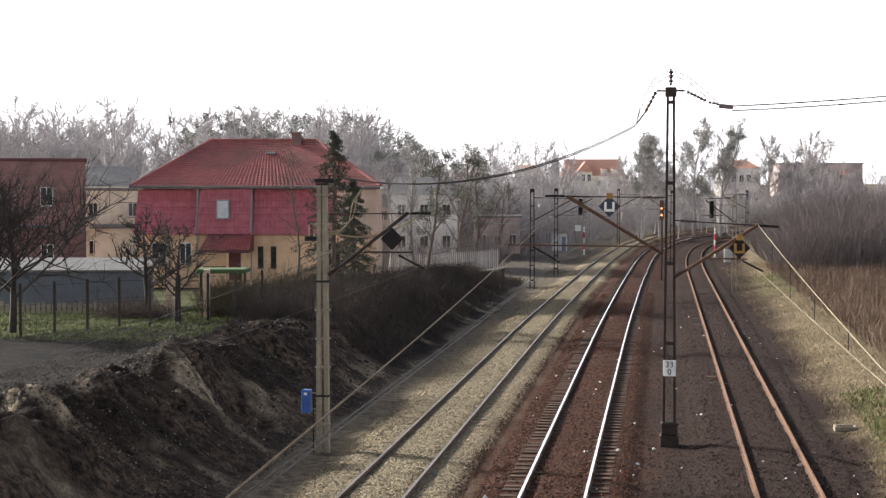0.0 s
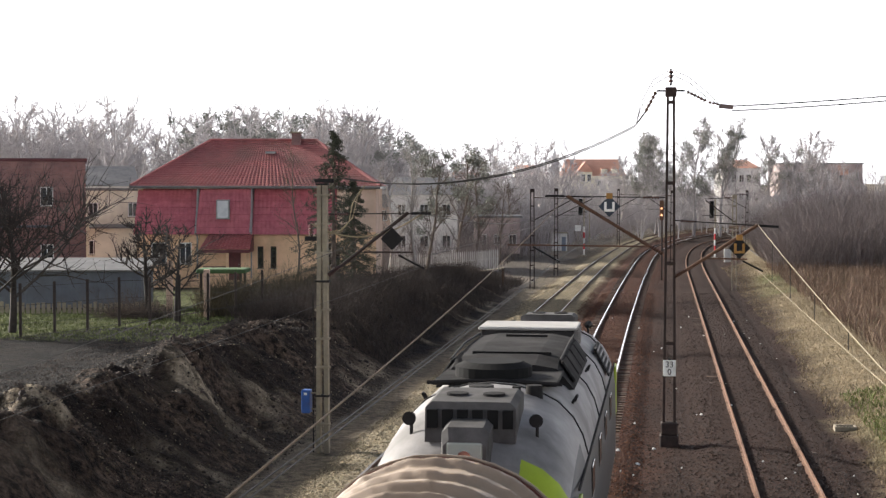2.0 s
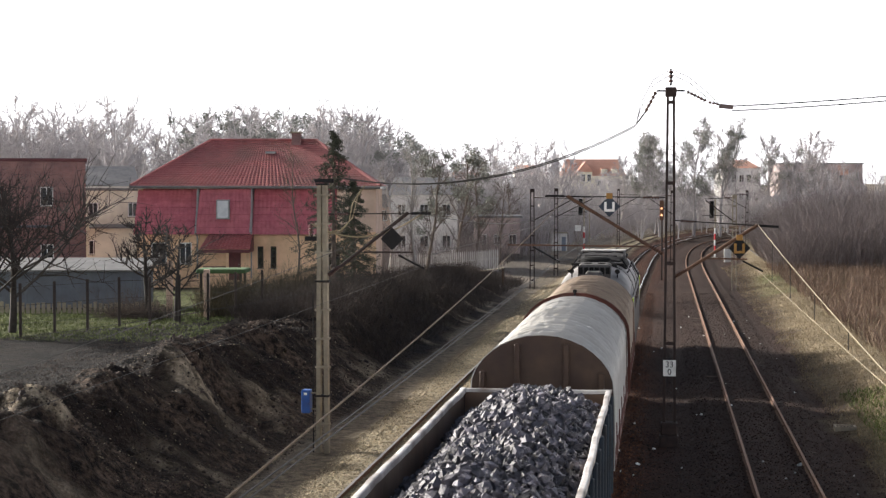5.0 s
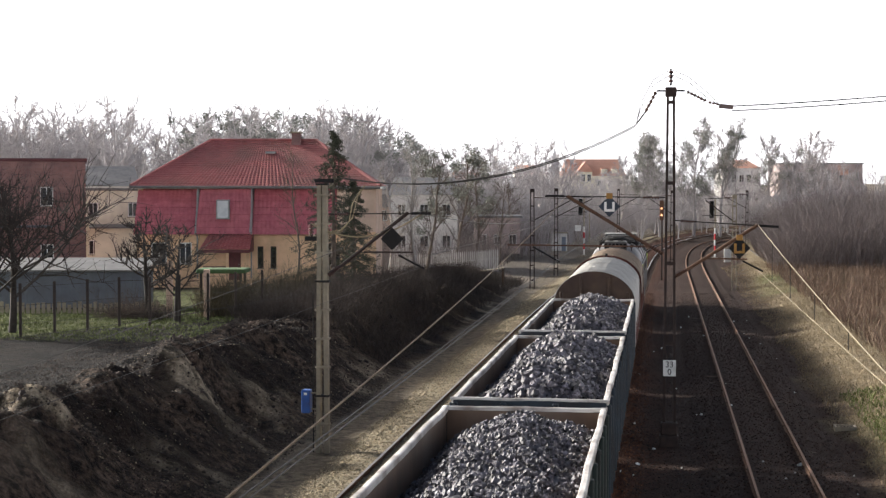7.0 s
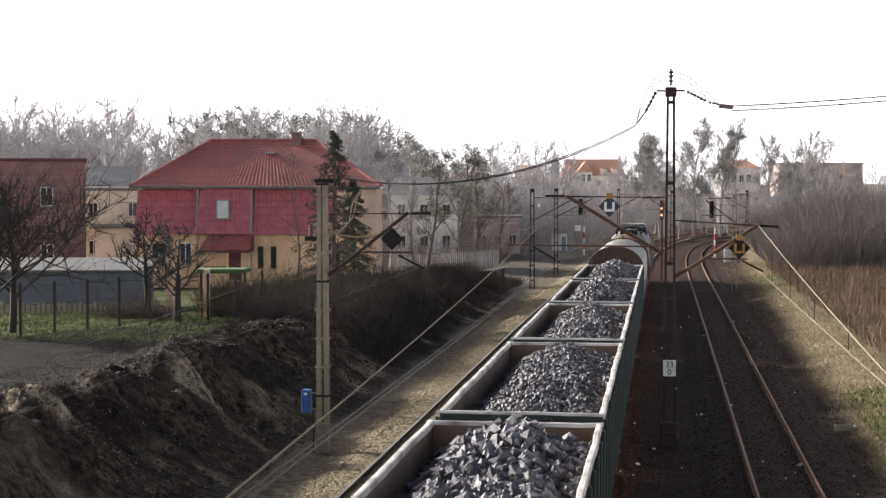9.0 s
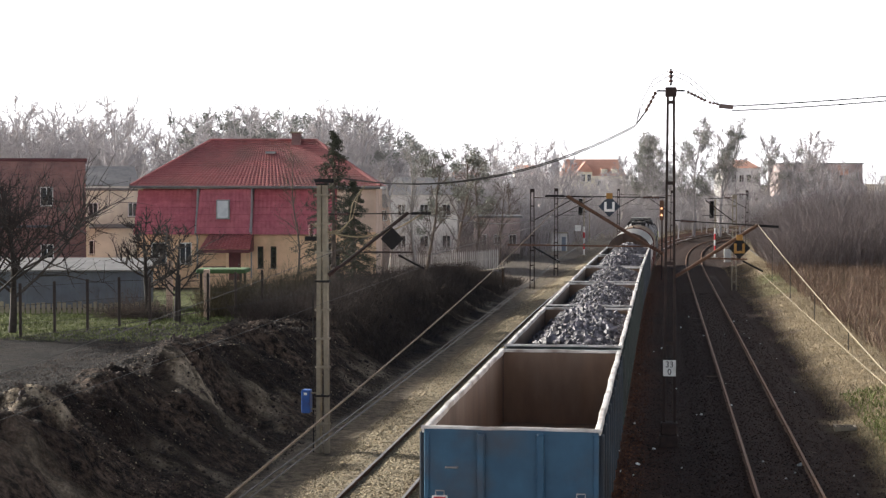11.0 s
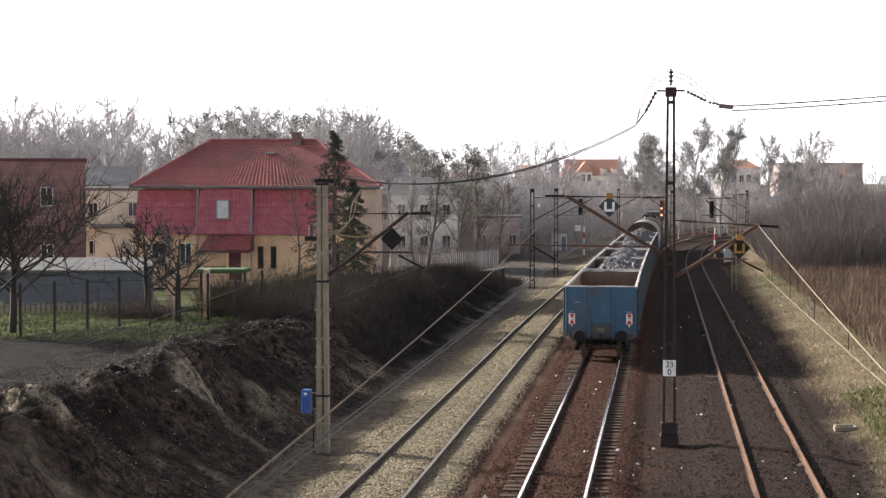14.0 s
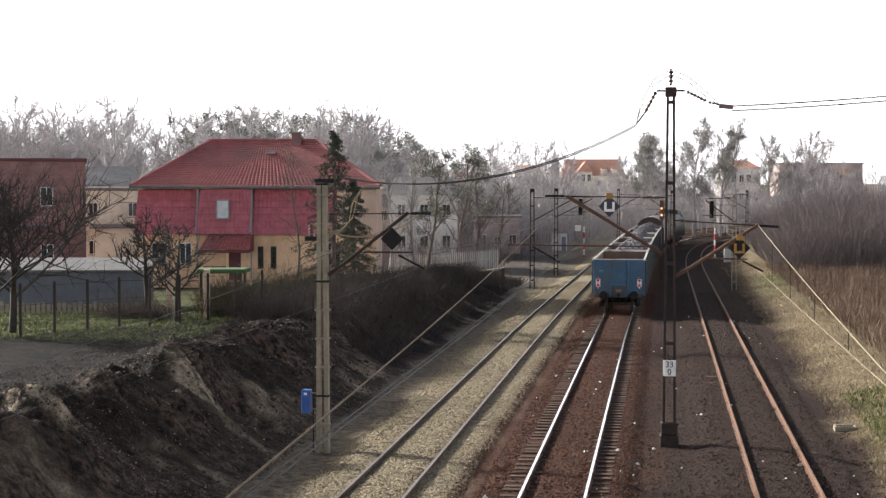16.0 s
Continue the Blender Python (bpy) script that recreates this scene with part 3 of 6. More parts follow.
                part("marker_stub", rod((x, e * (L + 0.185), Z0 + 0.2), (x, e * (L + 0.185), Z0 + 0.3), 0.035), M["rim"], plate)
                part("marker_bracket", box(x - 0.04, x + 0.04, e * (L + 0.03), e * (L + 0.18), Z0 + 0.45, Z0 + 0.5), M["dark"], plate)
    # ladder at one corner
    for i in range(5):
        part("ladder_rung", rod((-1.5, -6.3, 0.75 + i * 0.4), (-1.5, -5.9, 0.75 + i * 0.4), 0.014, n=5), M["dark"], w)
    return w


def lumps(n, place, size, seed):
    """Many broken stones as one array mesh: place gives x, y, z for random numbers."""
    rng = np.random.RandomState(seed)
    base = np.array([(1, 0, 0), (-1, 0, 0), (0, 1, 0), (0, -1, 0), (0, 0, 1), (0, 0, -1), (0.7, 0.7, 0.5), (-0.7, 0.6, -0.5)], float)
    faces = np.array([(0, 6, 4), (6, 2, 4), (2, 1, 4), (1, 3, 4), (3, 0, 4), (0, 3, 5), (3, 1, 5), (1, 2, 5), (2, 6, 5), (6, 0, 5)])
    base = base[:7]
    c = place(rng, n)
    s = size[0] + (size[1] - size[0]) * rng.rand(n) ** 2.5
    v = base[None] * (0.65 + 0.6 * rng.rand(n, 7, 1)) * s[:, None, None]
    a = rng.rand(n) * 6.283
    b = rng.rand(n) * 6.283
    ca, sa, cb, sb = np.cos(a)[:, None], np.sin(a)[:, None], np.cos(b)[:, None], np.sin(b)[:, None]
    x, y, z = v[..., 0] * ca - v[..., 1] * sa, v[..., 0] * sa + v[..., 1] * ca, v[..., 2]
    y, z = y * cb - z * sb, y * sb + z * cb
    v = np.stack([x, y, z], -1) + c[:, None]
    f = faces[None] + (np.arange(n) * 7)[:, None, None]
    return v.reshape(-1, 3).tolist(), f.reshape(-1, 3).tolist()


def coal_mesh(name, seed, coarse, n, lift=0.0):
    """A heap of coal that fills a wagon, highest along the middle."""
    ph = seed * 1.3

    def top(x, y):
        ridge = 0.3 * np.exp(-((x - 0.2) / 0.85) ** 2) * (0.7 + 0.3 * np.cos(y * 1.05 + ph))
        drop = 0.18 * (np.abs(x) / 1.4) ** 2 + 0.38 * smoothstep(5.3, 6.4, np.abs(y)) + 0.3 * smoothstep(-0.5, -1.4, x)
        return 2.93 + lift * (1 - 0.5 * smoothstep(0.3, 1.4, np.abs(x))) + ridge - drop + 0.07 * np.sin(x * 4 + y * 3 + ph) * np.sin(y * 2.3 - x * 2)

    xs, ys = np.linspace(-1.41, 1.41, 15), np.linspace(-6.38, 6.38, 60)
    X, Y = np.meshgrid(xs, ys)
    Z = top(X, Y) - 0.05
    idx = np.arange(X.size).reshape(X.shape)
    V = np.stack([X, Y, Z], -1).reshape(-1, 3).tolist()
    F = np.stack([idx[:-1, :-1], idx[:-1, 1:], idx[1:, 1:], idx[1:, :-1]], -1).reshape(-1, 4).tolist()

    def place(rng, k):
        x, y = rng.uniform(-1.36, 1.36, k), rng.uniform(-6.3, 6.3, k)
        return np.stack([x, y, top(x, y) + rng.uniform(-0.03, 0.03, k)], -1)

    v, f = lumps(n, place, (0.035 * coarse, 0.13 * coarse), seed)
    off = len(V)
    me = bpy.data.meshes.new(name)
    me.from_pydata(V + v, [], F + [[a + off for a in q] for q in f])
    me.materials.append(M["coal"])
    return me


ARCH = [(0.0, 4.0), (0.32, 3.98), (0.6, 3.9), (0.85, 3.79), (1.05, 3.65), (1.23, 3.48), (1.38, 3.27), (1.46, 3.05), (1.49, 2.7), (1.5, 2.2), (1.5, 1.35)]


def arch(y, grow=0.0, low=1.35):
    right = [(x * (1 + grow), y, (z + grow * 1.5) if z > 1.4 else low) for x, z in ARCH]
    return [(-x, yy, z) for x, yy, z in right[:0:-1]] + right


def tarp_wagon(cover, wall, seed, L=5.42, rim=None, flange=0.012):
    """A hooded coil wagon, 12.04 m over the buffers: steel ends and a tarpaulin on hoops."""
    w = thing("hooded_wagon", pose(0, 0, 0), "", "freight wagon", "freight wagons")
    under = box(-1.4, 1.4, -L, L, 1.0, 1.32, 0.03)
    for s in (-1, 1):
        box(s * 0.35, s * 0.5, -L, L, 0.75, 1.02, 0.02, under)
    part("underframe", under, M["oxide"], w)
    # the cover sags between its hoops and carries diagonal creases
    rng = np.random.RandomState(seed)
    n = 420
    outline = []
    for k in range(len(ARCH) - 1):
        for q in range(8):
            a, b = ARCH[k], ARCH[k + 1]
            outline.append((a[0] + (b[0] - a[0]) * q / 8, a[1] + (b[1] - a[1]) * q / 8))
    outline.append(ARCH[-1])
    prof = [(-x, z) for x, z in outline[:0:-1]] + outline
    P = np.array(prof)
    yy = np.linspace(-L + 0.06, L - 0.06, n)
    U, V = np.meshgrid(np.arange(len(P)), yy)
    upper = smoothstep(2.5, 3.5, P[:, 1])[None]
    arc = np.cumsum(np.r_[0, np.hypot(*np.diff(P, axis=0).T)])
    arc = (arc - arc[-1] / 2)[None] + 0 * V
    # folds slump against one another like shingles; the taut flank carries few
    slack = upper * (0.3 + 0.7 * smoothstep(-1.5, -0.2, arc))
    lay = (V + 0.05 * arc ** 2 + 0.12 * fbm(arc + 20, V, 1.3, seed, 3)) / 0.68
    f = 1 - (lay - np.floor(lay))
    fold = np.where(f < 0.86, f / 0.86, (1 - f) / 0.14)
    depth = 0.5 + 0.5 * fbm(arc * 0.8 + 7, np.floor(lay) * 1.7, 1.0, seed + 2, 2)
    pleat = np.maximum(0, 1 - 4.5 * np.abs(fbm(arc * 1.5 + 0.6 * V + 40, 0.5 * V - 0.3 * arc, 0.42, seed + 1, 2)))
    d = 0.12 * (fold - 0.5) * slack * (0.35 + 0.9 * depth) + 0.022 * pleat * (0.2 + 0.8 * slack) * (0.3 + 0.7 * fold) + 0.008 * fbm(arc, V * 1.5, 0.8, seed + 4, 3)
    d *= smoothstep(0, 0.25, (L - np.abs(V)))
    N = np.gradient(P, axis=0)
    N = np.stack([-N[:, 1], N[:, 0]], -1)
    N /= np.linalg.norm(N, axis=1)[:, None]
    pts = np.stack([P[None, :, 0] + N[None, :, 0] * d, V, P[None, :, 1] + N[None, :, 1] * d], -1)
    bm = loft([[tuple(p) for p in row] for row in pts], cap=False, closed=False)
    c = smooth(part("tarpaulin", bm, cover, w))
    sol = c.modifiers.new("cloth", "SOLIDIFY")
    sol.thickness = 0.012
    for i in range(9):
        y = -L + 0.6 + i * (2 * L - 1.2) / 8
        hp = [(x * 0.94, y, z - 0.14) for x, _, z in arch(0)]
        part("hoop", tube(hp, 0.03, 5), M["dark"], w)
    for e in (-1, 1):
        lip = flange if e < 0 else 0.012
        plate = arch(e * L, lip, 1.2)
        back = arch(e * (L - 0.05), lip, 1.2)
        end = part("end_wall", loft([back, plate]), wall, w)
        rimo = [tuple(p) for p in arch(e * (L + 0.01), lip + 0.006, 1.2)]
        part("end_rim", tube(rimo, 0.022 if flange > 0.02 else 0.012, 6), rim or (M["oxide"] if e < 0 else cover), end)
        for x, zt in ((-1.25, 3.25), (-0.52, 3.84), (0.52, 3.84), (1.25, 3.25)):
            part("end_post", box(x - 0.06, x + 0.06, e * L, e * (L + 0.12), 1.2, zt, 0.02), wall, end)
        part("end_sill", box(-1.4, 1.4, e * L, e * (L + 0.16), 1.05, 1.5, 0.02), M["oxide"], end)
        if flange > 0.02 and e < 0:
            bm = box(-0.03, 0.03, e * (L - 0.05), e * (L + 0.06), 3.9, 4.13, 0.015)
            box(-0.055, 0.055, e * (L - 0.04), e * (L + 0.04), 4.1, 4.19, 0.015, bm)
            part("cover_latch", bm, M["dark"], end)
        buffers(w, e * L, e)
        bogie(w, e * (L - 1.9))
    for s in (-1, 1):
        part("side_rail", box(s * 1.48, s * 1.56, -L, L, 1.28, 1.42, 0.015), M["oxide"], w)
        for i in range(6):
            y = -L + 0.7 + i * (2 * L - 1.5) / 5
            part("side_lever", beam((s * 1.56, y, 1.35), (s * 1.55, y + 0.1, 2.1), 0.022, 0.022), M["oxide"], w)
    return w


LOCO = [(0.0, 4.32), (0.35, 4.29), (0.7, 4.2), (0.98, 4.05), (1.2, 3.82), (1.34, 3.55), (1.42, 3.25), (1.455, 2.9), (1.47, 2.3), (1.47, 1.15)]


def loco_ring(y, top=4.32, squeeze=1.0):
    k = (top - 1.15) / (4.32 - 1.15)
    r = [(x * squeeze, y, 1.15 + (z - 1.15) * k) for x, z in LOCO]
    return [(-x, a, z) for x, a, z in r[:0:-1]] + r


def diesel_loco():
    """A double-ended diesel locomotive, 17.5 m over the buffers, cabs rounded down at both ends."""
    o = thing("diesel_locomotive", pose(0, 0, 0), "grey double-cab diesel locomotive with sooty roof and lime ends", "locomotive")
    ends = ((8.2, 2.95, 0.88), (8.16, 3.2, 0.93), (8.02, 3.5, 0.97), (7.75, 3.78, 0.99), (7.3, 4.02, 1.0), (6.6, 4.2, 1.0), (5.6, 4.32, 1.0))
    secs = [loco_ring(-y, t, q) for y, t, q in ends] + [loco_ring(y, t, q) for y, t, q in ends[::-1]]
    bm = loft(secs)
    body = smooth(part("body", bm, [M["loco_grey"], M["loco_lime"], M["loco_blue"]], o))
    for p in body.data.polygons:
        if abs(p.normal.y) > 0.9:
            p.use_smooth = False
        c = p.center
        if c.z < 3.4 and abs(c.x) > 1.3:
            p.material_index = 2
        if abs(c.y) > 7.85 and c.z < 3.5:
            p.material_index = 1
    part("underframe", box(-1.4, 1.4, -8.1, 8.1, 0.85, 1.18, 0.03), M["dark"], o)
    part("fuel_tank", box(-1.2, 1.2, -2, 2, 0.35, 0.9, 0.1), M["dark"], o)
    for e in (-1, 1):
        for y in (-1.0, 1.0):
            bogie(o, e * 4.6 + y, 2.0)
        buffers(o, e * 8.15, e)
        cab = part("cab_front", box(-1.33, 1.33, e * 8.18, e * 8.24, 1.2, 2.95, 0.04), M["loco_lime"], o, "lime green cab front")
        for s in (-1, 1):
            part("cab_window", box(s * 0.12, s * 1.1, e * 8.2, e * 8.27, 2.2, 2.85, 0.03), M["window"], cab)
            part("tail_lamp", rod((s * 0.95, e * 8.2, 1.5), (s * 0.95, e * 8.32, 1.5), 0.11, n=14), M["lens"], cab)
            part("lime_stripe", box(s * 1.425, s * 1.472, e * 7.3, e * 7.95, 2.0, 3.15, 0.01), M["loco_lime"], cab)
        # headlamp in its sloping housing, and the slotted box behind it
        pts = []
        for y, z0, z1, hw in ((8.12, 3.4, 3.98, 0.28), (8.02, 3.4, 4.14, 0.31), (7.4, 3.8, 4.2, 0.31)):
            pts.append([(-hw, e * y, z0), (-hw, e * y, z1 - 0.08), (-hw + 0.08, e * y, z1), (hw - 0.08, e * y, z1), (hw, e * y, z1 - 0.08), (hw, e * y, z0)])
        lamp = part("headlamp_housing", loft(pts), M["loco_mid"], o)
        part("headlamp_glass", box(-0.23, 0.23, e * 8.1, e * 8.14, 3.55, 3.95, 0.02), M["lens"], lamp)
        part("headlamp_bulb", rod((0, e * 8.13, 3.76), (0, e * 8.17, 3.76), 0.09, n=16), M["rail_top"], lamp)
        hood = part("slotted_box", loft([[(-0.6, e * 7.55, 3.85), (-0.6, e * 7.5, 4.32), (-0.52, e * 7.46, 4.4), (0.52, e * 7.46, 4.4), (0.6, e * 7.5, 4.32), (0.6, e * 7.55, 3.85)], [(-0.6, e * 6.3, 4.1), (-0.6, e * 6.3, 4.38), (-0.52, e * 6.3, 4.44), (0.52, e * 6.3, 4.44), (0.6, e * 6.3, 4.38), (0.6, e * 6.3, 4.1)]]), M["loco_mid"], o)
        for i in range(6):
            x = -0.5 + i * 0.2
            part("slot", box(x - 0.07, x + 0.07, e * 7.5, e * 7.56, 4.05, 4.3), M["black"], hood)
        for i in range(2):
            part("hood_cap", rod((-0.25 + i * 0.5, e * 6.9, 4.38), (-0.25 + i * 0.5, e * 6.9, 4.45), 0.15, n=18), M["loco_dark"], hood)
        for s in (-1, 1):
            h = rod((s * 0.85, e * 7.3, 4.13), (s * 0.85, e * 6.95, 4.13), 0.095, 0.03, 14)
            rod((s * 0.85, e * 7.1, 3.8), (s * 0.85, e * 7.1, 4.13), 0.025, n=6, bm=h)
            part("horn", h, M["dark"], o)
            part("cab_handrail", tube([(s * 1.3, e * 8.27, 1.4), (s * 1.34, e * 8.32, 1.5), (s * 1.34, e * 8.32, 2.6), (s * 1.3, e * 8.26, 2.7)], 0.015, 5), M["rim"], cab)
    # the raised hatch over the engine, its sloping grilles, fan cowl and silencer
    secs = []
    for y, zt in ((-3.1, 4.4), (-2.5, 4.5), (-1.0, 4.55), (0.9, 4.53), (1.2, 4.48)):
        secs.append([(-1.12, y, 4.0), (-0.84, y, zt - 0.06), (-0.5, y, zt), (0.5, y, zt), (0.84, y, zt - 0.06), (1.12, y, 4.0)])
    hatch = part("engine_hatch", loft(secs), M["loco_dark"], o)
    for s in (-1, 1):
        for i in range(4):
            y0 = -2.75 + i * 0.98
            m = Matrix.Translation((s * 0.985, y0 + 0.42, 4.24)) @ Euler((0, s * radians(57), 0)).to_matrix().to_4x4()
            part("hatch_flap", box(-0.2, 0.2, -0.4, 0.4, -0.01, 0.04, 0.02, turn=m), M["loco_dark"], hatch)
        part("flap_rail", tube([(s * 0.88, -2.9, 4.46), (s * 0.9, -0.9, 4.54), (s * 0.88, 1.1, 4.5)], 0.022, 5), M["dark"], hatch)
    plate = part("pale_hatch", box(-0.95, 0.92, 1.3, 2.7, 4.55, 4.61, 0.02), M["loco_pale"], o, "pale flat roof hatch")
    grille = box(-0.9, 0.86, 1.35, 2.65, 4.15, 4.55, 0.02)
    part("hatch_grille", grille, M["loco_dark"], plate)
    for i in range(9):
        part("louvre", box(0.85, 0.93, 1.4 + i * 0.14, 1.47 + i * 0.14, 4.2, 4.53), M["loco_grey"], plate)
    fan = rod((-0.1, -3.75, 4.28), (-0.1, -3.75, 4.46), 0.6, 0.6, 32)
    rod((-0.1, -3.75, 4.46), (-0.1, -3.75, 4.54), 0.6, 0.45, 32, fan)
    part("fan_cowl", fan, M["black"], o, "round black roof fan cowl")
    deck = part("roof_deck", box(-0.95, 0.95, -4.6, -2.9, 4.24, 4.3, 0.02), M["loco_dark"], o)
    part("deck_edge", tube([(-1.02, -4.6, 4.28), (0, -4.66, 4.34), (1.02, -4.6, 4.28)], 0.03, 5), M["dark"], deck)
    part("roof_bar", beam((-0.3, 0.2, 4.55), (0.45, 0.2, 4.55), 0.05, 0.06), M["dark"], hatch)
    part("roof_slot", beam((-0.6, -2.3, 4.51), (0.7, -2.3, 4.51), 0.16, 0.05), M["black"], hatch)
    for x, y, r in ((-0.1, -5.4, 0.2), (0.42, -5.5, 0.07), (0.66, -5.3, 0.13), (0.5, 4.2, 0.2)):
        part("roof_vent", rod((x, y, 4.15), (x, y, 4.36), r, r * 0.9, 18), M["loco_dark"], o)
    for y in (-4.9, -1.0, 2.2, 5.2):
        part("roof_seam", tube([(x * 1.004, y, z + 0.008) for x, _, z in loco_ring(0)[3:-3]], 0.014, 4), M["loco_dark"], o)
    for s in (-1, 1):
        for y in (-3.9, 0.2, 3.2):
            part("lifting_hook", tube([(s * 1.12, y, 3.88), (s * 1.2, y + 0.02, 4.0), (s * 1.2, y + 0.15, 4.0), (s * 1.16, y + 0.2, 3.9)], 0.025, 5), M["dark"], o)
        part("gutter", tube([(s * 1.43, -7.4, 3.22), (s * 1.44, 0, 3.24), (s * 1.43, 7.4, 3.22)], 0.02, 5), M["loco_dark"], o)
        m = Matrix.Translation((s * 1.3, 4.0, 3.72)) @ Euler((0, s * radians(62), 0)).to_matrix().to_4x4()
        g = part("side_grille", box(-0.32, 0.32, -0.8, 0.8, -0.01, 0.02, turn=m), M["loco_dark"], o)
        for i in range(5):
            mm = m @ Matrix.Translation((-0.24 + i * 0.12, 0, 0.02))
            part("grille_bar", box(-0.02, 0.02, -0.78, 0.78, 0, 0.02, turn=mm), M["loco_grey"], g)
        for i in range(4):
            part("side_window", box(s * 1.455, s * 1.478, -4.5 + i * 2.6, -3.7 + i * 2.6, 2.5, 3.0, 0.02), M["window"], o)
    for ch in o.children_recursive:
        ch.data.transform(Matrix.Translation((0, 0, 1.15)) @ Matrix.Diagonal((1, 1.02, 0.965, 1)) @ Matrix.Translation((0, 0, -1.15)))
    return o


TRAIN = []      # thing, middle of it behind the tail end of the train, wheelbase
_w = tagged(open_wagon(M["wagon_blue"], tail=True), "empty blue open coal wagon with white-red tail marker plates")
TRAIN.append((_w, 7.02, 9.0))
_c1, _c2, _c3 = coal_mesh("coal_load", 1, 1.25, 3600), coal_mesh("coal_load", 2, 0.55, 9000), coal_mesh("coal_load", 3, 0.95, 4600, 0.22)
_green = open_wagon(M["wagon_green"])
_blue = open_wagon(M["wagon_blue"])
for _i, (_src, _me, _lab) in enumerate(((_green, _c1, "dark green"), (None, _c2, "dark green"), (None, _c2, "dark green"), (_blue, _c3, "blue"), (None, _c3, "blue"))):
    _ob = _src or copy_thing(_blue if _lab == "blue" else _green, pose(0, 0, 0))
    tagged(_ob, _lab + " open wagon with scuffed pale rims, full of coal")
    _mid = 7.02 + 14.04 * (_i + 1) + (0.5 if _i == 4 else 0)    # the foremost coupling is slack
    TRAIN.append((_ob, _mid, 9.0))
    _h = tagged(new("coal_load", _me), "heaped load of glossy black coal lumps in an open wagon", "coal", "coal loads", "stuff")
    TRAIN.append((_h, _mid, 9.0))
TRAIN.append((tagged(tarp_wagon(M["tarp_white"], M["end_cream"], 21, 6.0, M["tarp_white"]), "hooded wagon with creased off-white tarpaulin and stained brown end"), 91.85, 8.0))
TRAIN.append((tagged(tarp_wagon(M["tarp_tan"], M["oxide"], 33, 5.2, flange=0.05), "hooded wagon with creased tan tarpaulin and red oxide ends"), 103.6, 7.0))
TRAIN.append((diesel_loco(), 119.1, 9.2))


def tail_y(t):
    """Where the end of the train is at t seconds, along the middle track."""
    return -115.5 + 11.933 * t + 0.13193 * t * t - 0.0048 * t ** 3


def motions():
    for ob, mid, base in TRAIN:
        rows = []
        for i in range(33):
            t = i * 0.5
            y = tail_y(t) + mid
            a, b = y - base / 2, y + base / 2
            xa, xb = float(track_x(2, a)), float(track_x(2, b))
            rows.append((t, pose((xa + xb) / 2, y, 0, 0, 0, -math.degrees(math.atan2(xb - xa, base)))))
        walk(ob, rows)


# ---- masts, arms and wires ----
M["plate_white"] = mat("white_enamel_plate", (0.9, 0.9, 0.87), (0.82, 0.82, 0.79), 6, 0.5, dirt=(0.4, 0.36, 0.3), dirt_scale=6, dirt_amount=0.4)
M["amber_paint"] = mat("faded_amber_paint", (0.42, 0.22, 0.05), (0.3, 0.15, 0.035), 4, 0.7)
M["amber"] = bpy.data.materials.new("amber_signal_light")
M["amber"].use_nodes = True
M["amber"].node_tree.nodes["Principled BSDF"].inputs["Emission Color"].default_value = (1.0, 0.35, 0.05, 1)
M["amber"].node_tree.nodes["Principled BSDF"].inputs["Emission Strength"].default_value = 0.8


def lettering(text, size, m, material, parent):
    cu = bpy.data.curves.new("lettering", "FONT")
    cu.body, cu.size, cu.extrude, cu.align_x, cu.align_y = text, size, 0.003, "CENTER", "CENTER"
    tmp = bpy.data.objects.new("lettering_tmp", cu)
    me = bpy.data.meshes.new_from_object(tmp)
    bpy.data.objects.remove(tmp)
    me.materials.append(material)
    ob = new("lettering", me)
    ob.parent = parent
    ob.matrix_basis = m
    return ob


def insulator(p, q, parent, r=0.075, n=6, name="insulator"):
    """A chain of ribbed porcelain bells from p to q."""
    p, q = Vector(p), Vector(q)
    bm = rod(p, q, r * 0.35, n=6)
    for i in range(n):
        a, b = p.lerp(q, (i + 0.25) / n), p.lerp(q, (i + 0.75) / n)
        rod(a, b, r, r * 0.5, 10, bm)
    return part(name, bm, M["insulator"], parent)


def twin_mast(x, y, z_top, label, half_base=0.16, half_top=0.085, material=None, block=True, batten=2.3):
    """Two steel channels joined by battens, on a stepped foot."""
    material = material or M["steel"]
    m = thing("catenary_mast", pose(x, y, 0), label, "catenary mast", "catenary masts")
    z0 = float(ground_z(x, y)) - 0.1
    for s in (-1, 1):
        secs = []
        for z, h in ((z0, half_base), (z_top - 0.25, half_top)):
            a = s * h
            secs.append([(a - 0.035, -0.08, z), (a + 0.035, -0.08, z), (a + 0.035, 0.08, z), (a - 0.035, 0.08, z)])
        part("channel", loft(secs), material, m)
    z = z0 + 0.7
    while z < z_top - 0.4:
        h = half_base + (half_top - half_base) * (z - z0) / (z_top - z0)
        part("batten", box(-h, h, -0.075, -0.065, z, z + 0.1), material, m)
        z += batten
    part("mast_head", box(-0.16, 0.16, -0.11, 0.11, z_top - 0.27, z_top, 0.015), material, m)
    if block:
        part("foot_block", box(-0.27, 0.27, -0.3, 0.3, z0 - 0.2, z0 + 0.42, 0.03), M["steel"], m)
        part("foot_collar", box(-0.24, 0.24, -0.24, 0.24, z0 + 0.42, z0 + 0.78, 0.03), M["steel"], m)
    return m


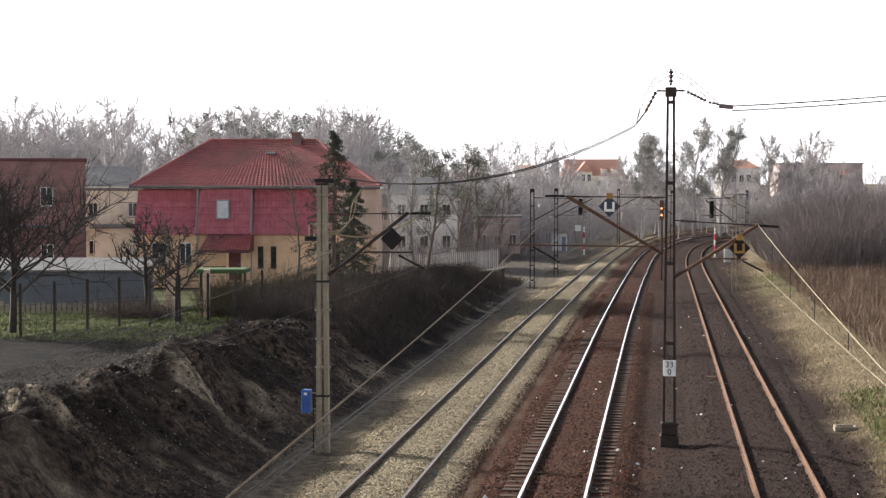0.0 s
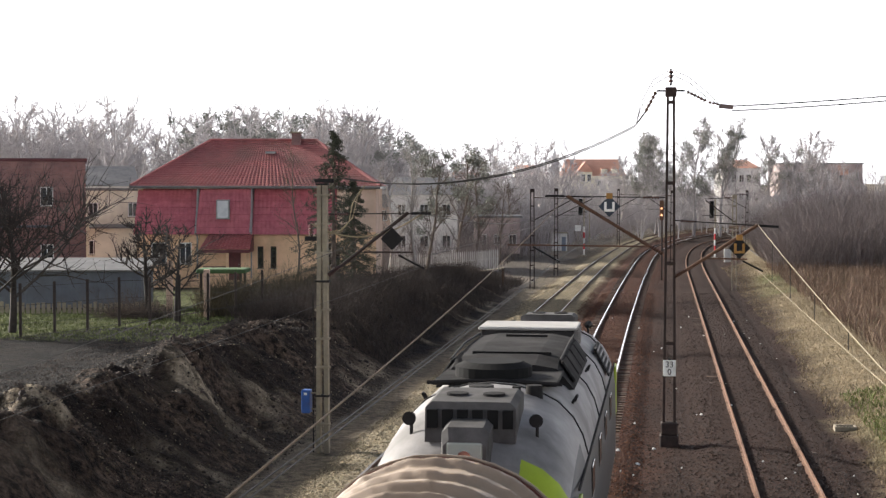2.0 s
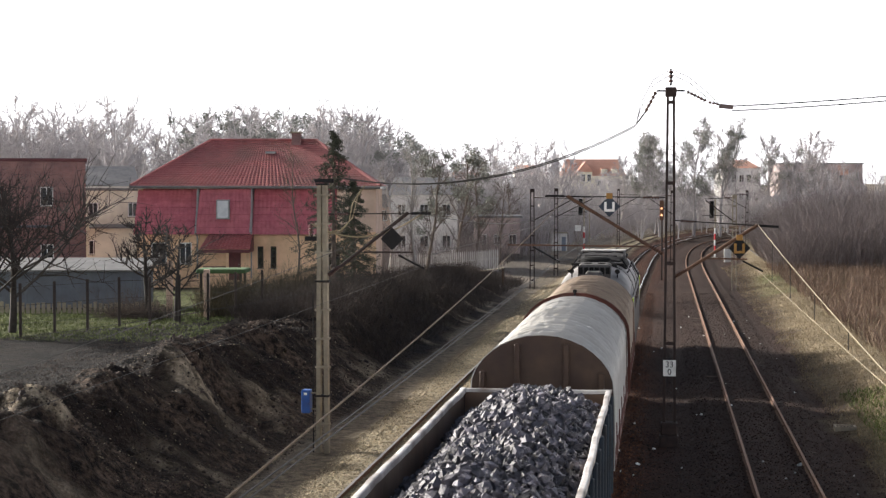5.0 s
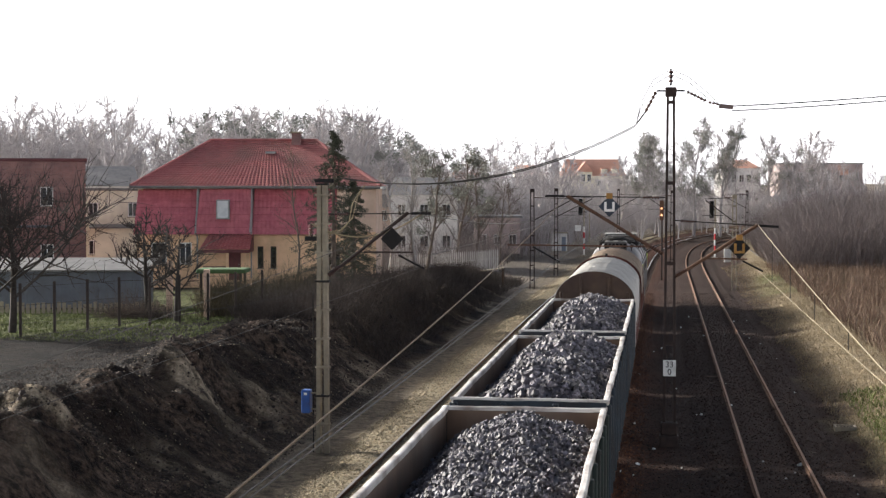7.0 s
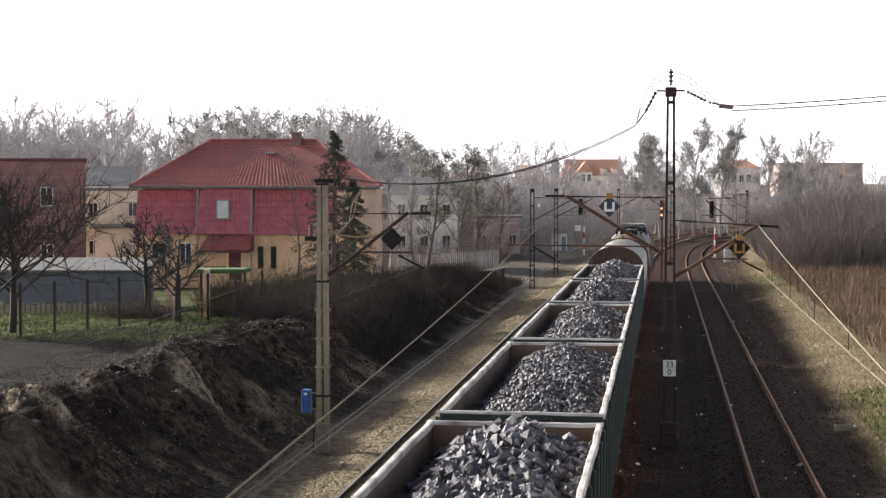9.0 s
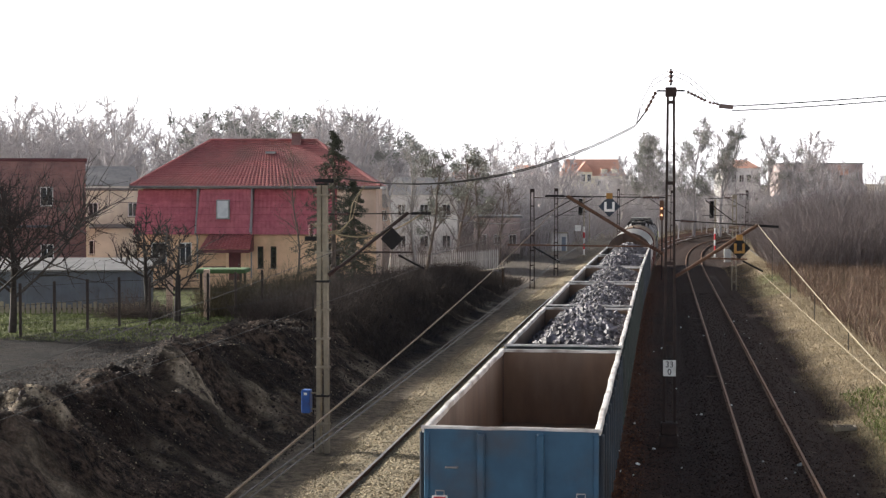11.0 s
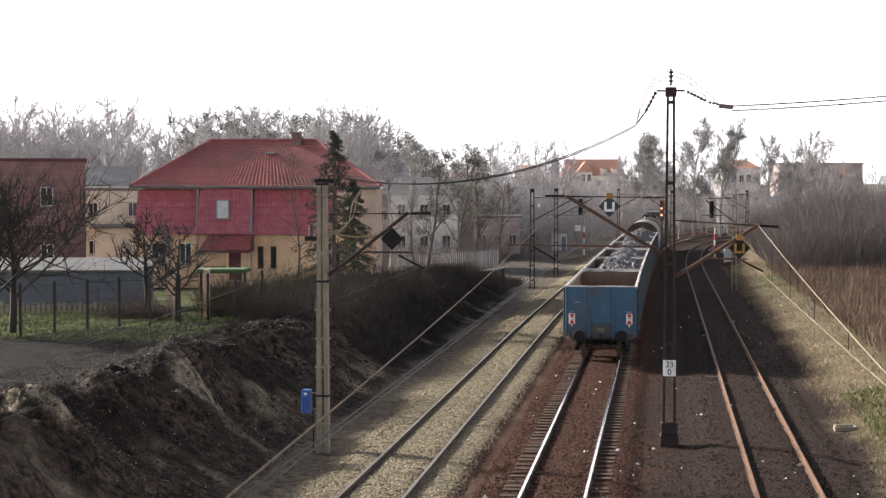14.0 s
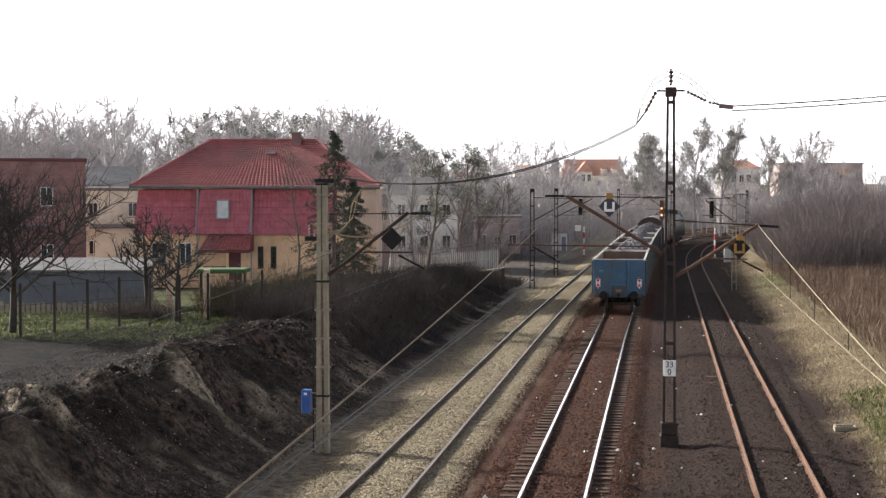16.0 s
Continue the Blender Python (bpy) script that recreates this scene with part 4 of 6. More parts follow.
def arm(mast, root, tip, tie_root, tie_tip, reg, steady, material):
    """A cantilever under a mast: strut, top tie with its insulators, registration arm and steady arm. Places relative to the mast."""
    V = lambda p: Vector((p[0], -0.02, p[1]))
    part("strut", tube([V(root), V(root).lerp(V(tip), 0.15) + Vector((0, 0, -0.02)), V(tip)], 0.05, 7), material, mast)
    insulator(V(root), V(root).lerp(V(tip), 0.14), mast, 0.085)
    part("top_tie", beam(V(tie_root), V(tie_tip), 0.03, 0.03), M["dark"], mast)
    insulator(V(tie_root).lerp(V(tie_tip), 0.06), V(tie_root).lerp(V(tie_tip), 0.2), mast, 0.06)
    e = V(tie_tip)
    d = (V(tie_tip) - V(tie_root)).normalized()
    part("tie_end", beam(e - d * 0.5, e + d * 0.05, 0.09, 0.07), M["dark"], mast)
    part("registration_arm", beam(V(reg[0]), V(reg[1]), 0.045, 0.045), material, mast)
    part("steady_arm", tube([V(steady[0]), V(steady[1])], 0.03, 6), M["dark"], mast)


def diamond(parent, x, z, y, plate, letter, size=0.62):
    h = size / 2
    bm = loft([[(x - h, y, z), (x, y, z - h), (x + h, y, z), (x, y, z + h)], [(x - h, y + 0.02, z), (x, y + 0.02, z - h), (x + h, y + 0.02, z), (x, y + 0.02, z + h)]])
    d = part("diamond_sign", bm, plate, parent, "dark diamond catenary sign")
    if letter:
        bm = box(x - 0.15, x - 0.08, y - 0.012, y - 0.004, z - 0.15, z + 0.13)
        box(x + 0.08, x + 0.15, y - 0.012, y - 0.004, z - 0.15, z + 0.13, bm=bm)
        box(x - 0.08, x + 0.08, y - 0.012, y - 0.004, z - 0.15, z - 0.08, bm=bm)
        part("sign_letter", bm, letter, d)
        part("sign_clamp", box(x - 0.09, x + 0.09, y - 0.03, y + 0.05, z + 0.22, z + 0.38, 0.01), M["amber_paint"], d)
    return d


MAST = twin_mast(0.24, 45.2, 10.0, "rusty twin-channel catenary mast with kilometre plate")
arm(MAST, (-0.2, 5.25), (-2.95, 6.9), (-0.1, 6.85), (-3.53, 6.9), ((-0.62, 5.45), (-4.67, 5.48)), ((-3.93, 5.43), (-3.15, 4.98)), M["rust"])
arm(MAST, (0.15, 4.6), (2.45, 6.07), (0.12, 6.2), (2.99, 6.03), ((1.05, 5.12), (2.17, 5.1)), ((2.05, 5.05), (2.62, 4.76)), M["rust"])
diamond(MAST, -1.73, 6.6, -0.1, M["signal_blue"], M["plate_white"])
diamond(MAST, 1.95, 5.42, -0.1, M["dark"], M["amber_paint"])
_plate = part("kilometre_plate", box(-0.18, 0.18, -0.26, -0.24, 1.75, 2.21, 0.008), M["plate_white"], MAST, "white kilometre plate with black figures")
lettering("33", 0.24, pose(0, -0.266, 2.08, 90), M["black"], _plate)
lettering("0", 0.24, pose(0, -0.266, 1.87, 90), M["black"], _plate)
part("plate_bracket", box(-0.03, 0.03, -0.24, -0.05, 2.2, 2.27), M["dark"], MAST)
part("top_insulator", rod((0, 0, 10.05), (0, 0, 10.45), 0.03, n=8), M["dark"], MAST)
insulator((0, 0, 10.12), (0, 0, 10.5), MAST, 0.085, 3)
for _s, _z in ((-1, 9.9), (1, 9.9)):
    part("head_bracket", beam((0, 0, _z), (_s * 0.4, 0, _z), 0.035, 0.05), M["dark"], MAST)
for _dy in (-0.14, 0.14):
    insulator((-0.42, _dy, 9.88), (-0.72, _dy, 9.3), MAST, 0.06, 5)
    part("chain_link", beam((-0.72, _dy, 9.3), (-0.98, 0, 8.95), 0.03, 0.03), M["dark"], MAST)
part("yoke", beam((-0.72, -0.16, 9.32), (-0.72, 0.16, 9.32), 0.04, 0.04), M["rust"], MAST)
insulator((0.45, 0, 9.88), (1.0, 0, 9.6), MAST, 0.07, 6)
insulator((1.05, 0, 9.57), (1.6, 0, 9.44), MAST, 0.05, 5)
part("dead_end_clamp", beam((1.35, 0, 9.46), (1.75, 0, 9.42), 0.09, 0.12), M["insulator"], MAST)
for _dy, _h in ((-0.06, 0.06), (0.06, -0.08)):
    part("jumper_wire", tube([(-0.98, _dy, 8.95), (-0.85, _dy, 9.5 + _h), (-0.5, _dy, 10.15 + _h), (0, _dy, 10.45 + _h), (0.5, _dy, 10.22 + _h), (1.0, _dy, 9.8 + _h), (1.4, _dy, 9.46)], 0.011, 5), M["wire_dark"], MAST)

# the concrete pole beside the outer track
POLE = thing("concrete_pole", pose(-9.35, 42.6, 0), "weathered twin concrete catenary pole with blue cabinet", "catenary mast", "catenary masts")
_z0 = float(ground_z(-9.35, 42.6)) - 0.15
for _s in (-1, 1):
    part("concrete_leg", loft([[(_s * h - 0.06, -0.11, z), (_s * h + 0.06, -0.11, z), (_s * h + 0.06, 0.11, z), (_s * h - 0.06, 0.11, z)] for z, h in ((_z0, 0.12), (7.2, 0.075))]), M["concrete"], POLE)
for _i in range(9):
    part("clamp_band", box(-0.2, 0.2, -0.125, 0.125, 0.5 + _i * 0.8, 0.56 + _i * 0.8, 0.01), M["dark"] if _i % 4 == 1 else M["concrete"], POLE)
part("pole_cap", box(-0.17, 0.17, -0.13, 0.13, 7.2, 7.26, 0.01), M["dark"], POLE)
part("cap_bracket", box(-0.22, 0.32, -0.04, 0.04, 7.27, 7.38, 0.01), M["dark"], POLE)
arm(POLE, (0.17, 4.7), (2.42, 6.45), (0.17, 6.4), (3.0, 6.43), ((1.17, 5.35), (2.55, 5.35)), ((2.15, 5.27), (2.86, 4.9)), M["steel"])
diamond(POLE, 1.98, 5.72, -0.1, M["dark"], None, 0.64)
part("insulator_bracket", box(-0.5, -0.1, -0.05, 0.05, 5.65, 5.78, 0.01), M["dark"], POLE)
insulator((-0.32, 0, 5.78), (-0.32, 0, 6.12), POLE, 0.09, 4)
part("bonding_cable", tube(hang((-0.34, 0, 6.14), (2.8, 0, 6.42), 0.5), 0.022, 5), M["wire_pale"], POLE, "pale hanging bonding cable")
part("jumper_cable", tube([(1.2, 0, 7.2), (1.0, 0, 6.9), (0.85, 0, 6.3), (0.5, 0.05, 5.95), (0.1, 0.1, 5.9)], 0.016, 5), M["wire_pale"], POLE)
part("jumper_cable", tube([(1.1, 0, 7.1), (0.85, 0, 6.7), (0.75, 0, 6.2), (0.5, 0.05, 5.9), (0.1, 0.1, 5.85)], 0.016, 5), M["wire_pale"], POLE)
_b = part("blue_cabinet", box(-0.58, -0.33, -0.2, 0.1, 0.85, 1.5, 0.02), M["blue_box"], POLE, "small blue enamelled cabinet")
part("cabinet_door", box(-0.57, -0.34, -0.212, -0.2, 1.08, 1.46, 0.005), M["blue_box"], _b)
part("cabinet_label", box(-0.5, -0.41, -0.22, -0.213, 1.36, 1.43), M["plate_white"], _b)
for _z in (0.95, 1.4):
    part("cabinet_bracket", beam((-0.34, 0, _z), (-0.1, 0, _z), 0.04, 0.04), M["concrete"], _b)
part("earth_pipe", rod((-0.28, 0.02, _z0), (-0.28, 0.02, 4.2), 0.018, n=6), M["dark"], POLE)


def wire(name, points, r, material, label):
    return tagged(part(name, tube(points, r, 5), material), label, "overhead wire", "overhead wires")


def far_mast(x, y, top, reach, label, material=None, name="twin"):
    m = twin_mast(x, y, top, label, 0.16, 0.12, material, False, 1.1)
    s = 1 if reach > 0 else -1
    part("strut", tube([(s * 0.1, 0, 4.8), (reach * 0.95, 0, 6.3)], 0.045, 6), M["steel"], m)
    part("top_tie", beam((s * 0.1, 0, 6.5), (reach, 0, 6.4), 0.04, 0.04), M["dark"], m)
    part("registration_arm", beam((reach * 0.35, 0, 5.2), (reach * 1.05, 0, 5.2), 0.04, 0.04), M["dark"], m)
    insulator((s * 0.15, 0, 6.5), (s * 0.7, 0, 6.48), m, 0.07)
    return m


far_mast(-9.5, 115.6, 7.15, 3.0, "dark steel lattice mast beside the ballast")
far_mast(-8.9, 133.0, 7.2, 3.2, "thin dark steel mast beside the ballast")
far_mast(5.25, 115.7, 6.7, -2.2, "slim weathered concrete mast in dry grass", M["concrete"])
far_mast(1.0, 152.0, 7.0, -2.4, "dark steel mast between the tracks")
far_mast(-5.6, 205.0, 7.2, 3.0, "dark steel mast on the curve")
far_mast(10.4, 196.0, 7.0, -3.0, "dark steel mast on the curve")

# running wires: carrier and contact wires of each track, over the bridge side and into the curve
for _t, _y0, _za, _ca, _near_z, _near_c in ((1, 42.6, 6.43, 4.95, 5.0, 4.72), (2, 45.2, 6.88, 5.22, 5.2, 5.2), (3, 45.2, 6.07, 4.78, 4.15, 4.4)):
    _xo = {1: TRACK_X[1] + 0.05, 2: -2.75, 3: 2.72}[_t]
    _xn = {1: -6.62, 2: -2.5, 3: 3.05}[_t]
    _near = 6.0 if _t != 3 else 10.0
    _p = hang((_xo, _y0, _za), (_xn, _near, _near_z), 0.18 if _t != 3 else 0.12)
    _mat = {1: M["wire_dark"], 2: M["wire_tan"], 3: M["wire_pale"]}[_t]
    wire("carrier_wire", _p, 0.005 if _t == 1 else 0.0095, _mat, "brown stranded overhead carrier wire above the track")
    for _o in ((-0.03, 0.03) if _t == 2 else (0.0,)):
        wire("contact_wire", hang((_xo + _o, _y0, _ca), (_xn + _o, _near, _near_c), 0.03), {1: 0.004, 2: 0.007, 3: 0.007}[_t], M["wire_pale"] if _t == 3 else M["wire_dark"], "thin overhead contact wire above the track")
    for _i in range(1, 7):
        _k = _i / 7
        _a = Vector((_xo, _y0, _za)).lerp(Vector((_xn, _near, _near_z)), _k) - Vector((0, 0, (0.18 if _t != 3 else 0.12) * 4 * _k * (1 - _k)))
        _c = _ca + (_near_c - _ca) * _k
        if _t == 3 and _a.z - _c > 0.06:
            wire("dropper", [_a, Vector((_a.x, _a.y, _c))], 0.009, M["wire_dark"], "thin dropper between two overhead wires")
    for _lo, _hi in ((_y0, 116.0), (116.0, 205.0)):
        _cx = lambda y: float(track_x(_t, y))
        _pts = []
        for _i in range(13):
            _k = _i / 12
            _y = _lo + (_hi - _lo) * _k
            _x = _cx(_y) if _lo > 60 else _xo + (_cx(116.0) - _xo) * _k
            _pts.append(Vector((_x, _y, (_za if _lo < 60 else 6.4) * (1 - _k) + 6.4 * _k - 0.9 * 4 * _k * (1 - _k))))
        wire("carrier_wire", _pts, 0.013, M["wire_dark"], "dark overhead carrier wire running into the curve")
        wire("contact_wire", [Vector((p.x, p.y, min(5.2, p.z - 0.1))) for p in _pts], 0.012, M["wire_dark"], "dark contact wire running into the curve")
for _d in (0.0, 0.13):
    wire("feeder_cable", hang((-0.75, 45.1 + _d, 8.93 - _d * 0.3), (-8.9 + _d, 42.7 + _d, 7.4), 0.72, 24), 0.016, M["wire_dark"], "dark sagging feeder cable between mast and pole")
    wire("feeder_cable", hang((1.95, 45.2, 9.45 - _d), (16, 44.0, 10.9 - _d), 0.25), 0.019, M["wire_dark"], "thin grey feeder cable against the sky")
wire("stay_wire", hang((-9.35, 42.6, 4.3), (-24, 38.0, 2.6), 0.3), 0.008, M["wire_dark"], "thin dark wire over the black soil")


def wall_frame(w, d, t, h):
    """A low rectangular kerb."""
    bm = bmesh.new()
    for x0, x1, y0, y1 in ((-w, w, -d, -d + t), (-w, w, d - t, d), (-w, -w + t, -d + t, d - t), (w - t, w, -d + t, d - t)):
        box(x0, x1, y0, y1, -0.1, h, bm=bm)
    return bm


# ---- signals and trackside boxes ----
def signal(x, y, top, label, lit=False):
    s = thing("railway_signal", pose(x, y, float(ground_z(x, y)) - 0.05), label, "railway signal", "railway signals")
    for i in range(5):
        part("pole_band", rod((0, 0, 0.25 + i * 0.62), (0, 0, 0.25 + (i + 1) * 0.62), 0.1, n=12), M["red"] if i % 2 else M["white"], s)
    part("pole", rod((0, 0, 3.35), (0, 0, top), 0.08, n=12), M["concrete"], s)
    part("pole_foot", box(-0.25, 0.25, -0.25, 0.25, -0.1, 0.25, 0.03), M["concrete"], s)
    head = part("signal_head", box(-0.6, -0.15, -0.2, 0.12, top - 2.0, top - 0.2, 0.04), M["black"], s)
    for i in range(4):
        part("lamp_hood", rod((-0.38, -0.2, top - 0.45 - i * 0.42), (-0.38, -0.4, top - 0.45 - i * 0.42), 0.13, n=12), M["black"], head)
    part("head_clamp", box(-0.2, 0.1, -0.05, 0.05, top - 1.2, top - 1.05), M["dark"], s)
    part("rung", box(-0.25, 0.25, -0.03, 0.03, top - 2.3, top - 2.25), M["dark"], s)
    return s


signal(-8.45, 172.0, 6.6, "red and white banded signal post with black head")
signal(5.6, 168.0, 6.4, "red and white banded signal post in grass")
_s = thing("lit_signal", pose(0.02, 128.0, float(ground_z(0.02, 128))), "slim signal with two amber lights", "railway signal", "railway signals")
part("post", rod((0, 0, -0.1), (0, 0, 6.2), 0.07, n=10), M["steel"], _s)
_h = part("signal_head", box(-0.2, 0.14, -0.15, 0.1, 4.9, 6.5, 0.04), M["rust"], _s)
for _z in (5.3, 5.85):
    part("amber_lamp", rod((-0.04, -0.16, _z), (-0.04, -0.2, _z), 0.09, n=14), M["amber"], _h, "glowing amber lamp")
_c = thing("trackside_cabinet", pose(6.6, 160.0, float(ground_z(6.6, 160))), "pale grey trackside relay cabinet in grass", "cabinet")
part("body", box(-0.35, 0.35, -0.25, 0.25, -0.05, 1.35, 0.03), M["white"], _c)
part("lid", box(-0.4, 0.4, -0.3, 0.3, 1.35, 1.43, 0.02), M["concrete"], _c)
M["grey_hut"] = mat("blue_grey_door_paint", (0.22, 0.26, 0.32), (0.17, 0.2, 0.25), 3, 0.6)
_h = thing("crossing_hut", town(14.0, 185, 0.0), "small white crossing hut with blue-grey door", "hut")
part("wall", box(-1.0, 0.7, 0, 2, -0.4, 1.9, 0.02), M["white"], _h)
part("roof", box(-1.15, 0.85, -0.15, 2.15, 1.9, 2.02, 0.02), M["concrete"], _h)
part("door", box(0.05, 0.55, -0.04, 0.0, -0.2, 1.5), M["grey_hut"], _h)
_h = thing("small_signboard", town(15.9, 184, 0.0), "small white sign on a grey post", "sign")
part("post", rod((0, 0, -0.5), (0, 0, 3.2), 0.04, n=8), M["concrete"], _h)
part("board", box(-0.35, 0.35, -0.05, -0.02, 2.2, 2.9), M["plate_white"], _h)
_h = thing("street_lamp", town(17.8, 190, 0.0), "thin grey street lamp beside the crossing", "street lamp")
part("post", rod((0, 0, -0.5), (0, 0, 4.6), 0.05, n=8), M["concrete"], _h)
part("lamp_head", box(-0.1, 0.35, -0.1, 0.1, 4.55, 4.68, 0.02), M["white"], _h)
# drain box in the grass verge
_d = thing("concrete_drain", pose(5.55, 48.5, float(ground_z(5.55, 48.5))), "small grey concrete drain box with iron grating", "drain")
part("rim", wall_frame(0.32, 0.26, 0.06, 0.12), M["concrete"], _d)
for _i in range(5):
    part("grating_bar", rod((-0.2 + _i * 0.1, -0.2, 0.08), (-0.2 + _i * 0.1, 0.2, 0.08), 0.014, n=6), M["dark"], _d)
# slatted bench frame on the bank
_t = thing("wooden_stand", pose(-12.1, 112.0, float(ground_z(-12.1, 112))), "low weathered wooden stand with slanting top", "stand")
part("top_board", box(-1.0, 1.0, -0.4, 0.4, 1.0, 1.07, 0.01, turn=pose(0, 0, 0, 0, -8)), M["concrete"], _t)
for _x in (-0.8, 0.8):
    for _y in (-0.3, 0.3):
        part("leg", box(_x - 0.05, _x + 0.05, _y - 0.05, _y + 0.05, -0.3, 1.05 + 0.13 * _x), M["sleeper"], _t)


# ---- houses ----
M["tile"] = mat("red_roof_tile", (0.42, 0.135, 0.13), (0.28, 0.085, 0.085), 2.5, 0.42, bump=0.2, dirt=(0.11, 0.08, 0.065), dirt_scale=0.35, dirt_amount=0.55)
M["tile_wall"] = mat("glossy_wine_tile", (0.52, 0.155, 0.185), (0.36, 0.1, 0.125), 2.5, 0.2, bump=0.15, dirt=(0.34, 0.12, 0.12), dirt_scale=0.6, dirt_amount=0.35)
M["ochre"] = mat("ochre_plaster", (0.82, 0.56, 0.36), (0.7, 0.46, 0.28), 1.5, 0.9, bump=0.2, dirt=(0.24, 0.15, 0.09), dirt_scale=0.6)
M["pink"] = mat("pinkish_plaster", (0.66, 0.49, 0.39), (0.56, 0.41, 0.32), 1.5, 0.9, bump=0.2, dirt=(0.3, 0.22, 0.16), dirt_scale=0.5)
M["cream"] = mat("cream_plaster", (0.86, 0.81, 0.66), (0.76, 0.71, 0.57), 1.5, 0.9, bump=0.2, dirt=(0.3, 0.27, 0.2), dirt_scale=0.5)
M["pale_wall"] = mat("pale_plaster", (0.8, 0.78, 0.75), (0.7, 0.68, 0.65), 1.5, 0.9, dirt=(0.38, 0.36, 0.33), dirt_scale=0.4)
# orange of the distant roofs, washed out in the colour to imitate haze
M["orange_roof"] = mat("haze_paled_orange_tile", (0.58, 0.32, 0.24), (0.48, 0.25, 0.18), 0.6, 0.8, dirt=(0.35, 0.17, 0.12), dirt_scale=0.2)
M["slate"] = mat("grey_felt_roof", (0.17, 0.17, 0.18), (0.11, 0.11, 0.12), 2, 0.8, bump=0.2, dirt=(0.28, 0.27, 0.26), dirt_scale=0.6)
M["spire_stone"] = mat("pale_grey_stone", (0.55, 0.55, 0.57), (0.46, 0.46, 0.48), 0.4, 0.9)
M["zinc"] = mat("pale_zinc_sheet", (0.2, 0.2, 0.2), (0.12, 0.12, 0.12), 1.5, 0.5, 0.3, dirt=(0.25, 0.23, 0.2), dirt_scale=0.7)
M["grey_board"] = mat("grey_painted_board", (0.13, 0.145, 0.17), (0.09, 0.1, 0.12), 1.5, 0.7, bump=0.2, dirt=(0.1, 0.1, 0.1), dirt_scale=0.6)
M["gutter"] = mat("grey_gutter", (0.3, 0.3, 0.3), (0.22, 0.22, 0.22), 3, 0.5, 0.4)
M["wood_dark"] = mat("dark_fence_wood", (0.055, 0.04, 0.033), (0.03, 0.023, 0.02), 4, 0.9, bump=0.3, vary=0.25)
M["wood_grey"] = mat("grey_weathered_picket", (0.58, 0.57, 0.55), (0.44, 0.43, 0.41), 4, 0.9, bump=0.3, vary=0.25)
M["curtain"] = mat("pale_curtain", (0.6, 0.62, 0.63), (0.45, 0.47, 0.5), 3, 0.4)
M["green_felt"] = mat("mossy_green_roof", (0.07, 0.15, 0.05), (0.05, 0.1, 0.035), 3, 0.8)
M["door_red"] = mat("wine_red_door", (0.12, 0.02, 0.025), (0.08, 0.015, 0.018), 3, 0.5)


def brick_material(name, a, b, mortar, scale=1.0):
    m = bpy.data.materials.new(name)
    m.use_nodes = True
    n, l = m.node_tree.nodes, m.node_tree.links
    p = n["Principled BSDF"]
    p.inputs["Roughness"].default_value = 0.9
    co, mp, br = n.new("ShaderNodeTexCoord"), n.new("ShaderNodeMapping"), n.new("ShaderNodeTexBrick")
    mp.inputs["Rotation"].default_value = (radians(90), 0, 0)
    br.inputs["Scale"].default_value = scale
    br.inputs["Brick Width"].default_value, br.inputs["Row Height"].default_value, br.inputs["Mortar Size"].default_value = 0.26, 0.077, 0.008
    br.inputs["Color1"].default_value, br.inputs["Color2"].default_value, br.inputs["Mortar"].default_value = (*a, 1), (*b, 1), (*mortar, 1)
    st = n.new("ShaderNodeTexNoise")
    st.inputs["Scale"].default_value, st.inputs["Detail"].default_value = 0.5, 8
    mx = n.new("ShaderNodeMixRGB")
    mx.blend_type = "MULTIPLY"
    mx.inputs[0].default_value = 0.8
    rp = n.new("ShaderNodeValToRGB")
    rp.color_ramp.elements[0].position, rp.color_ramp.elements[1].position = 0.3, 0.7
    rp.color_ramp.elements[0].color, rp.color_ramp.elements[1].color = (0.45, 0.42, 0.42, 1), (1.2, 1.1, 1.05, 1)
    l.new(co.outputs["Object"], mp.inputs[0])
    l.new(mp.outputs[0], br.inputs[0])
    l.new(co.outputs["Object"], st.inputs[0])
    l.new(st.outputs[0], rp.inputs[0])
    l.new(br.outputs[0], mx.inputs[1])
    l.new(rp.outputs[0], mx.inputs[2])
    l.new(mx.outputs[0], p.inputs["Base Color"])
    return m


M["brick"] = brick_material("old_red_brick", (0.32, 0.17, 0.16), (0.24, 0.13, 0.125), (0.3, 0.25, 0.24))


# brick for far buildings, paled so its colour carries the haze
M["far_brick"] = brick_material("haze_paled_brick", (0.52, 0.43, 0.42), (0.45, 0.38, 0.375), (0.5, 0.46, 0.45))


def wall_holes(x0, x1, y0, y1, z0, z1, holes):
    """A wall along x, with real openings (xa, xb, za, zb)."""
    bm = bmesh.new()
    xs = sorted({x0, x1, *[h[0] for h in holes], *[h[1] for h in holes]})
    zs = sorted({z0, z1, *[h[2] for h in holes], *[h[3] for h in holes]})
    for xa, xb in zip(xs, xs[1:]):
        solid = [[za, zb] for za, zb in zip(zs, zs[1:]) if not any(h[0] <= xa and xb <= h[1] and h[2] <= za and zb <= h[3] for h in holes)]
        for za, zb in solid:
            box(xa, xb, y0, y1, za, zb, bm=bm)
    bmesh.ops.remove_doubles(bm, verts=bm.verts, dist=0.0005)
    return bm


